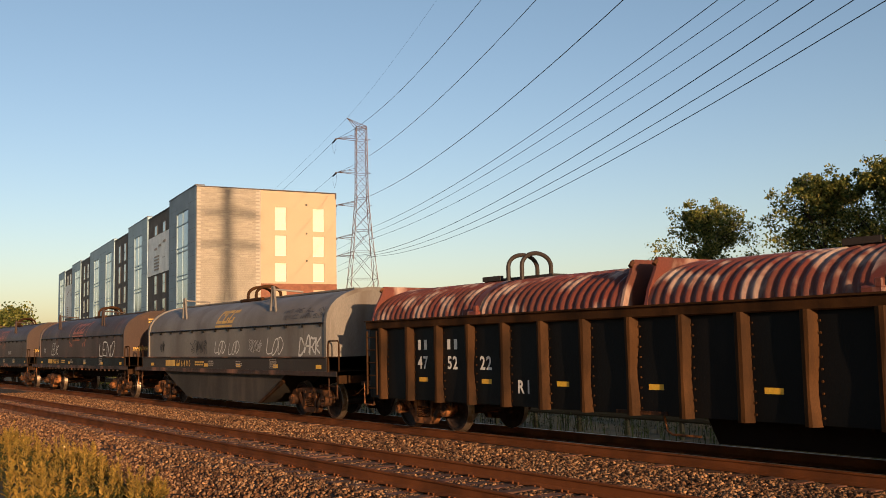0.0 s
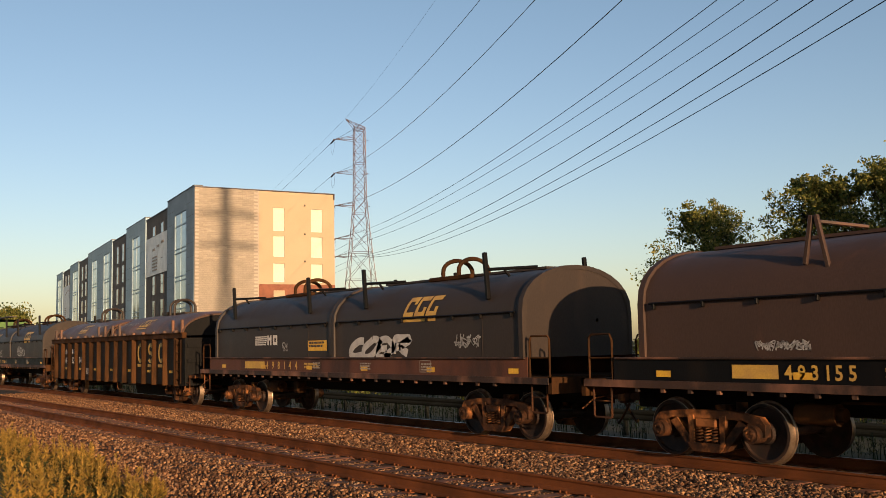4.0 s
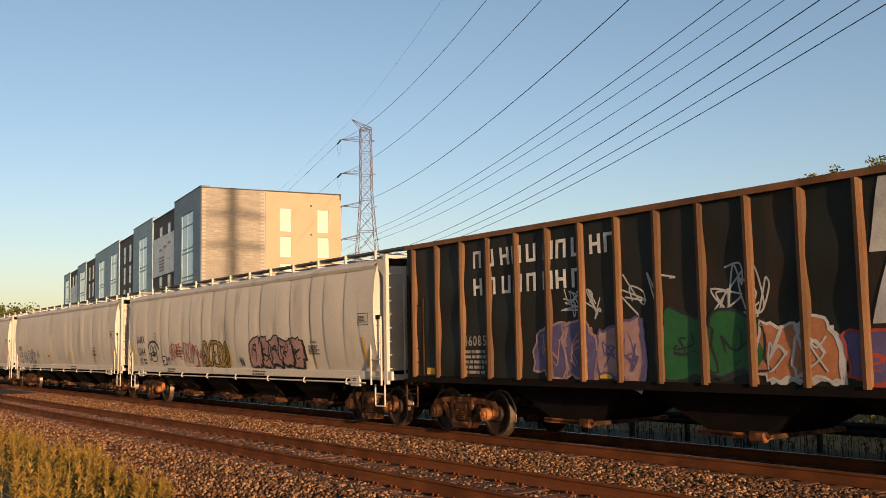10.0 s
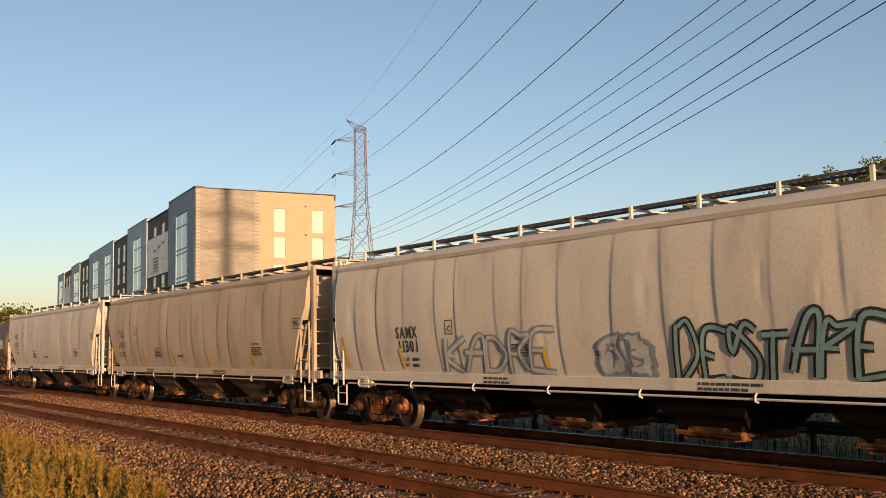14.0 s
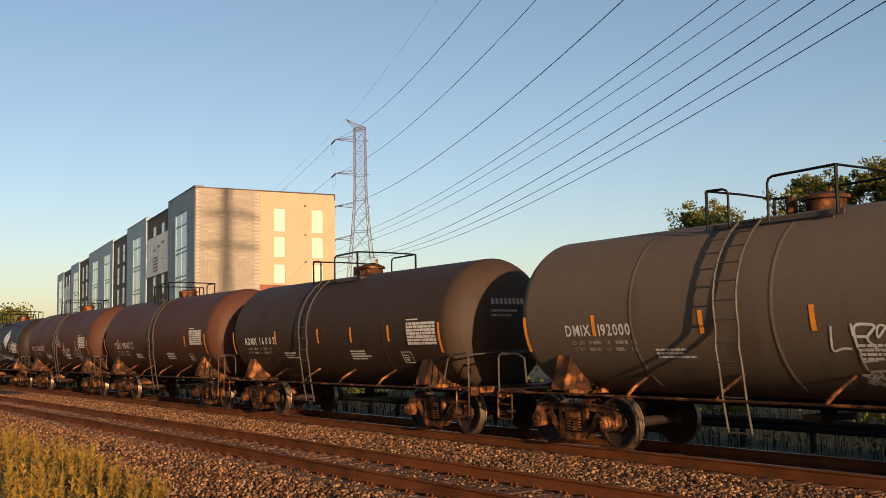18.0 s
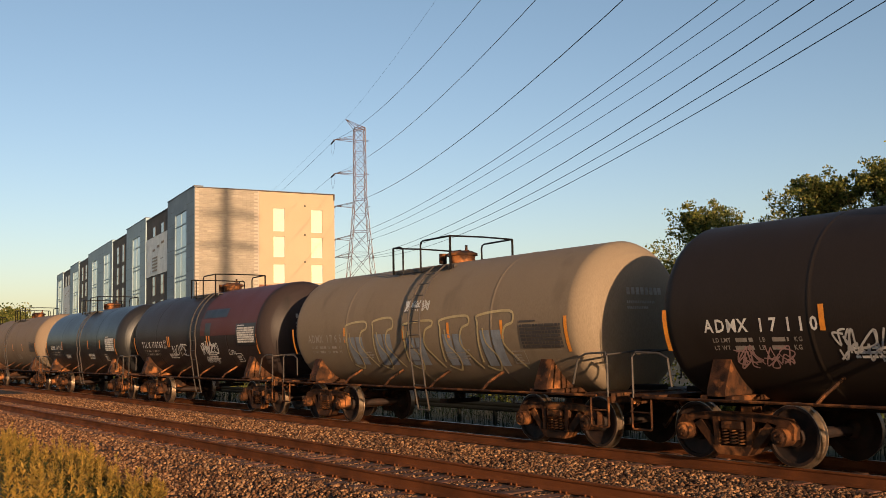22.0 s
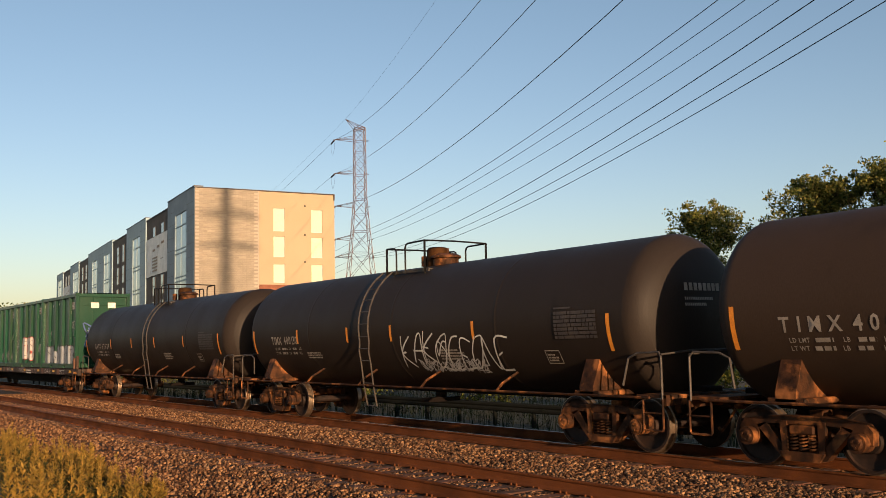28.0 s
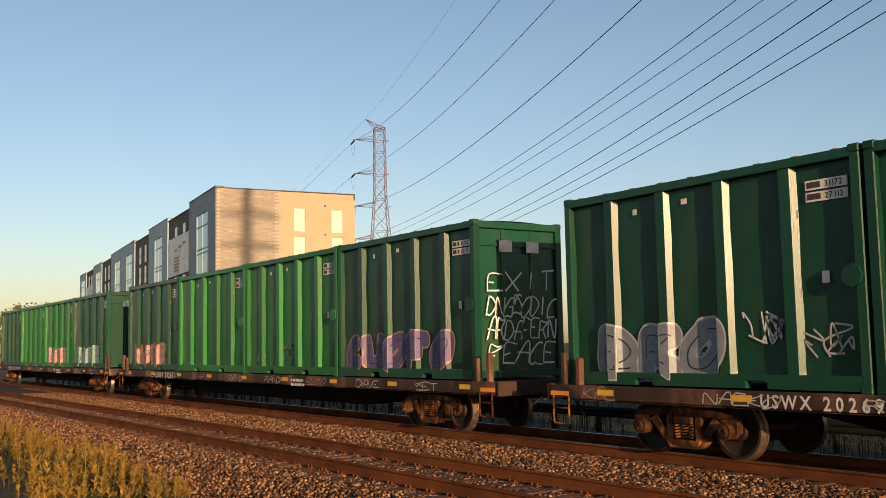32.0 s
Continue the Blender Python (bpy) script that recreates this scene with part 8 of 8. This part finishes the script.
def leaf_sign(car, on):
    """A pale leaf-cut diamond over a line of outlined blocks, standing for a company sign."""
    pale, vein, block = Build(), Build(), Build()
    ring = curve_pts([(2.43, 2.12), (1.98, 2.45), (1.93, 2.7), (2.5, 3.12), (2.6, 3.13), (3.1, 2.85), (3.19, 2.68), (2.55, 2.16), (2.43, 2.12)], 5)
    for f0, f1 in ((0.0, 0.34), (0.34, 0.67), (0.67, 1.0)):
        n = len(ring)
        pale.add([on(2.5 + (q[0] - 2.5) * f, 2.62 + (q[1] - 2.62) * f, 0.006) for f in (f0, f1) for q in ring], [(i, i + 1, n + i + 1, n + i) for i in range(n - 1)])
    part("pale_sign", pale, M_SHEET, car, "pale rounded diamond sign, cut like a leaf")
    for ctrl in ([(2.43, 2.14), (2.3, 2.5), (2.55, 2.85), (2.85, 2.95)], [(2.43, 2.14), (2.7, 2.4), (2.75, 2.75), (2.6, 3.0)], [(2.43, 2.14), (2.1, 2.45), (2.15, 2.7)]):
        stroke(vein, curve_pts(ctrl), 0.035, on, 0.010)
    part("sign_vein", vein, M_TANK["black"], car)
    for k, x in enumerate((1.9, 2.36, 2.82)):
        stroke(block, [(x, 1.7), (x + 0.12, 1.98), (x + 0.3, 1.98), (x + 0.38, 1.7), (x + 0.26, 1.7), (x + 0.2, 1.8), (x, 1.7)], 0.022, on, 0.008)
    part("sign_block", block, M_DIMWHITE, car, "outlined blocks under the sign")


car, on = tank_car(-307.87, -320.97, "black", "blackish tank car with pale leaf-shaped sign and graffiti", "ADMX", "17110", 19, tape=(-5.42, -2.63, 1.2, 3.3, 5.26), lad=-0.75, rail=(-1.3, 0.95),
                   tags=((-2.5, 1.55, 0.9, 0.45, "silver", 0.03), (2.2, 1.45, 1.2, 0.26, W, 0.03), (-4.2, 1.45, 1.0, 0.35, "pink", 0.02)), words=(("GONTU", -0.25, 1.5, 1.3, 0.38, "silver", 0.03), ("GONT", 3.3, 1.98, 0.7, 0.36, "silver", 0.03), ("SES", 1.0, 1.78, 0.6, 0.3, "slate", 0.025)))
leaf_sign(car, on)
car, on = tank_car(-320.83, -333.82, "cream", "cream tank car with large yellow-grey graffiti", "ADMX", "17654", 20, ink=M_DIMWHITE, tape=(-5.48, -2.75, -0.14, 1.57, 3.34, 5.16), lad=0.5, panel=(3.9, 1.8, 1.16, 0.45))
outline, shade = Build(), Build()
for k, (x0, x1) in enumerate(((-2.75, -1.7), (-1.5, -0.55), (-0.2, 1.0), (1.2, 2.3), (2.5, 3.7))):
    d = 0.06 * math.sin(k * 2.1)
    stroke(outline, curve_pts([(x0, 1.52), (x0 + 0.1, 2.2 + d), (x0 + 0.12, 2.4 + d), (x1 - 0.1, 2.46 + d), (x1, 2.3), (x1 - 0.25, 2.2), (x1 - 0.35, 1.9), (x1 - 0.1, 1.62), (x1 + 0.1, 1.4)], 4), 0.05, on, 0.010)
    stroke(outline, curve_pts([(x0 + 0.25, 2.2), (x0 + 0.3, 1.9), (x0 + 0.55, 1.62), (x0 + 0.4, 1.36), (x0 + 0.05, 1.45)], 4), 0.04, on, 0.010)
    for i in range(2):
        xx = x0 + 0.15 + 0.36 * i
        patch(shade, xx, 1.45, xx + 0.3, 2.1 + d, on, 0.006, 2, 6)
part("graffiti_shade", shade, M_INK["slate"], car, "faded grey fill of large graffiti letters")
part("graffiti", outline, M_INK["straw"], car, "large straw-coloured graffiti outlines")
part("graffiti", scrawl(-0.1, 2.62, 0.9, 0.24, on, 205, 0.022), M_INK["white"], car, "small white scrawl")
tank_car(-333.78, -346.93, "soot", "black tank car with maroon shell rings and black panel patches", "TILX", "170763", 21, tape=(-5.5, -2.02, -1.86, 1.52, 1.72, 5.17), lad=0.67, rail=(-1.2, 0.9), panel=(3.9, 2.06, 1.2, 0.46),
         words=(("NOISE", -1.7, 1.72, 1.4, 0.3, W, 0.035), ("CORN", 3.0, 1.72, 0.5, 0.12, W, 0.02)), tags=((0.95, 1.7, 1.3, 0.42, W, 0.035), (1.0, 1.45, 1.0, 0.2, "silver", 0.02)),
         bands=((1.0, 2.3, 5.25, 3.78, M_TANK["maroon"]), (1.1, 2.85, 3.0, 3.12, M_PANEL), (1.4, 2.3, 1.85, 2.7, M_PANEL)))
tank_car(-346.91, -360.09, "gloss", "glossy black tank car with orange reflector strips", "ADMX", "16083", 22, lad=0.53)
tank_car(-360.08, -373.87, "tan", "plain tan tank car with faint lettering", "ADMX", "17019", 23, ink=M_DIMWHITE, zc=2.38, tape=(-5.85, -3.26, -1.15, 0.7, 2.86, 5.64), lad=-0.5, panel=(4.44, 1.92, 1.12, 0.44))
tank_car(-373.83, -386.94, "umber", "dark umber tank car with white graffiti and paint flecks", "ADMX", "16460", 24, text=(-4.5, -2.4), tape=(-5.36, -3.4, -1.6, 1.17, 2.97, 4.9), lad=0.07, rail=(-1.4, 0.9), panel=(3.4, 1.96, 1.12, 0.47),
         words=(("RENEK", -4.4, 1.36, 1.3, 0.36, "silver", 0.035), ("MCOEY", -3.0, 1.36, 1.4, 0.36, "silver", 0.035), ("OASUOJ", 1.4, 1.82, 1.9, 0.42, W, 0.04)), tags=((0.5, 2.5, 0.8, 0.12, "silver", 0.02),))
tank_car(-387.13, -404.02, "umber", "long dark umber tank car with valve housing on top", "TIMX", "400141", 25, dome=True, text=(-6.42, -4.05), tape=LONG_, lad=-1.1, rail=(-0.9, 0.7), panel=(5.6, 1.95, 1.1, 0.5), tags=((3.2, 1.55, 2.0, 0.25, "silver", 0.022),))
tank_car(-403.88, -420.76, "black", "long black tank car with large white looping graffiti", "TIMX", "400130", 26, dome=True, text=(-6.08, -4.6), tape=(-7.21, -4.53, -1.9, 0.07, 3.15, 6.95), lad=-0.9, rail=(-0.9, 0.7), panel=(5.6, 1.95, 1.1, 0.5),
         words=(("KAKO", 0.3, 1.45, 1.8, 0.62, W, 0.035), ("SCEONE", 1.7, 1.4, 2.4, 0.62, W, 0.035)), tags=((0.9, 1.3, 2.4, 0.3, "silver", 0.022),))
tank_car(-420.71, -437.4, "black", "long black tank car with valve housing on top", "GATX", "67639", 27, dome=True, text=(-6.12, -4.22), tape=(-7.31, -4.0, -1.45, 1.07, 3.9, 6.87), lad=0.45, rail=(-0.5, 1.0), panel=(5.3, 1.88, 1.2, 0.5))
for k, (fr_, bk_, num) in enumerate(((-437.2, -464.5, "20269"), (-464.6, -492.0, "20265"), (-492.1, -519.5, "20258"))):
    flat, mid, half = flat_car(fr_, bk_, 30 + k, num)
    for j in range(4):
        place = (-442.0, -469.3, -496.8)[k] - j * 6.12
        tg = []
        if (k, j) == (0, 0):
            tg = [(-2.6, 0.28, 5.0, 0.72, "fat", "slate", "black", "EMEJCHME"), (2.0, 1.85, 0.75, 0.28, "mark", W, "", "TES"), (2.1, 1.45, 0.7, 0.28, "mark", W, "", "TJS"), (-2.6, 1.35, 1.1, 0.4, "mark", "silver", "", "PEAKS"), (-2.4, 1.2, 0.6, 0.25, "tag", "silver", "", 0.025), (-0.85, 0.75, 1.5, 1.3, "end", "blue", "", 0.06), (-0.75, 0.85, 1.4, 1.1, "end", "slate", "", 0.04)]
        elif (k, j) == (0, 1):
            tg = [(-1.5, 0.5, 2.5, 0.95, "fat", "silver", "red", "REPS"), (-2.85, 0.7, 0.8, 0.9, "tag", W, "", 0.03), (1.65, 0.75, 0.9, 0.4, "mark", W, "", "SIKE")]
        elif (k, j) == (0, 2):
            tg = [(x, 0.35, 0.75, 0.5, "tag", "silver", "", 0.025) for x in (-2.85, -1.75, -0.5, 0.7, 1.75)]
        elif (k, j) == (0, 3):
            tg = [(-2.3, 0.2, 2.9, 0.8, "fat", "slate", "silver", "BRO"), (0.9, 0.7, 0.7, 0.5, "tag", W, "", 0.03), (1.9, 0.5, 0.8, 0.5, "tag", "silver", "", 0.03)]
        elif (k, j) == (1, 0):
            tg = [(-2.8, 0.25, 4.9, 0.75, "fat", "violet", "pink", "CUOFO")] + [(-0.95, 0.35 + 0.52 * i, 1.9, 0.4, "endword", W, "", w_) for i, w_ in enumerate(("PEACE", "ARDAFERN", "DNGSODIC", "EXIT"))]
        elif (k, j) == (1, 1):
            tg = [(-2.4, 0.3, 0.7, 0.4, "tag", "silver", "", 0.03), (-0.4, 0.3, 0.5, 0.7, "tag", "teal", "", 0.04)]
        elif (k, j) == (1, 3):
            tg = [(-2.3, 0.2, 3.9, 0.75, "fat", "pink", "orange", "NOSE")]
        elif k == 2 and j < 2:
            tg = [(-2.6, 0.2, 4.0, 0.7, "fat", "pink" if j else "teal", "silver", "SAFE")]
        container(place, 50 + 4 * k + j, ("31152", "31335", "32604", "31172", "31126", "31118", "31120", "31140", "31160", "31161", "31166", "31170")[4 * k + j], tg, k > 0 and j in (1, 2))


# ---- motion ----
def motions():
    """The train passes at a steady speed; wheels turn with it while they are near."""
    for ob, s in CARS:
        walk(ob, [(t, pose(s + SPEED * t + d, FAR, ob.location.z)) for t, d in SLACK])
    step = radians(80) * 0.457 / SPEED
    for ob, dx, s in SPIN:
        t0, t1 = max(0.0, (-48 - s) / SPEED), min(32.0, (2 - s) / SPEED)
        if t1 <= t0:
            continue
        n = int((t1 - t0) / step) + 1
        rows = [] if t0 < 0.05 else [(0.0, pose(dx, 0, 0.457))]
        last = -1
        for k in range(n + 1):
            t = min(t0 + k * step, 32.0)
            if frame(t) == last:
                continue
            last = frame(t)
            rows.append((t, Matrix.Translation((dx, 0, 0.457)) @ Matrix.Rotation((t - t0) * SPEED / 0.457, 4, "Y")))
        if rows[-1][0] < 31.9:
            rows.append((32.0, rows[-1][1]))
        walk(ob, rows)


motions()
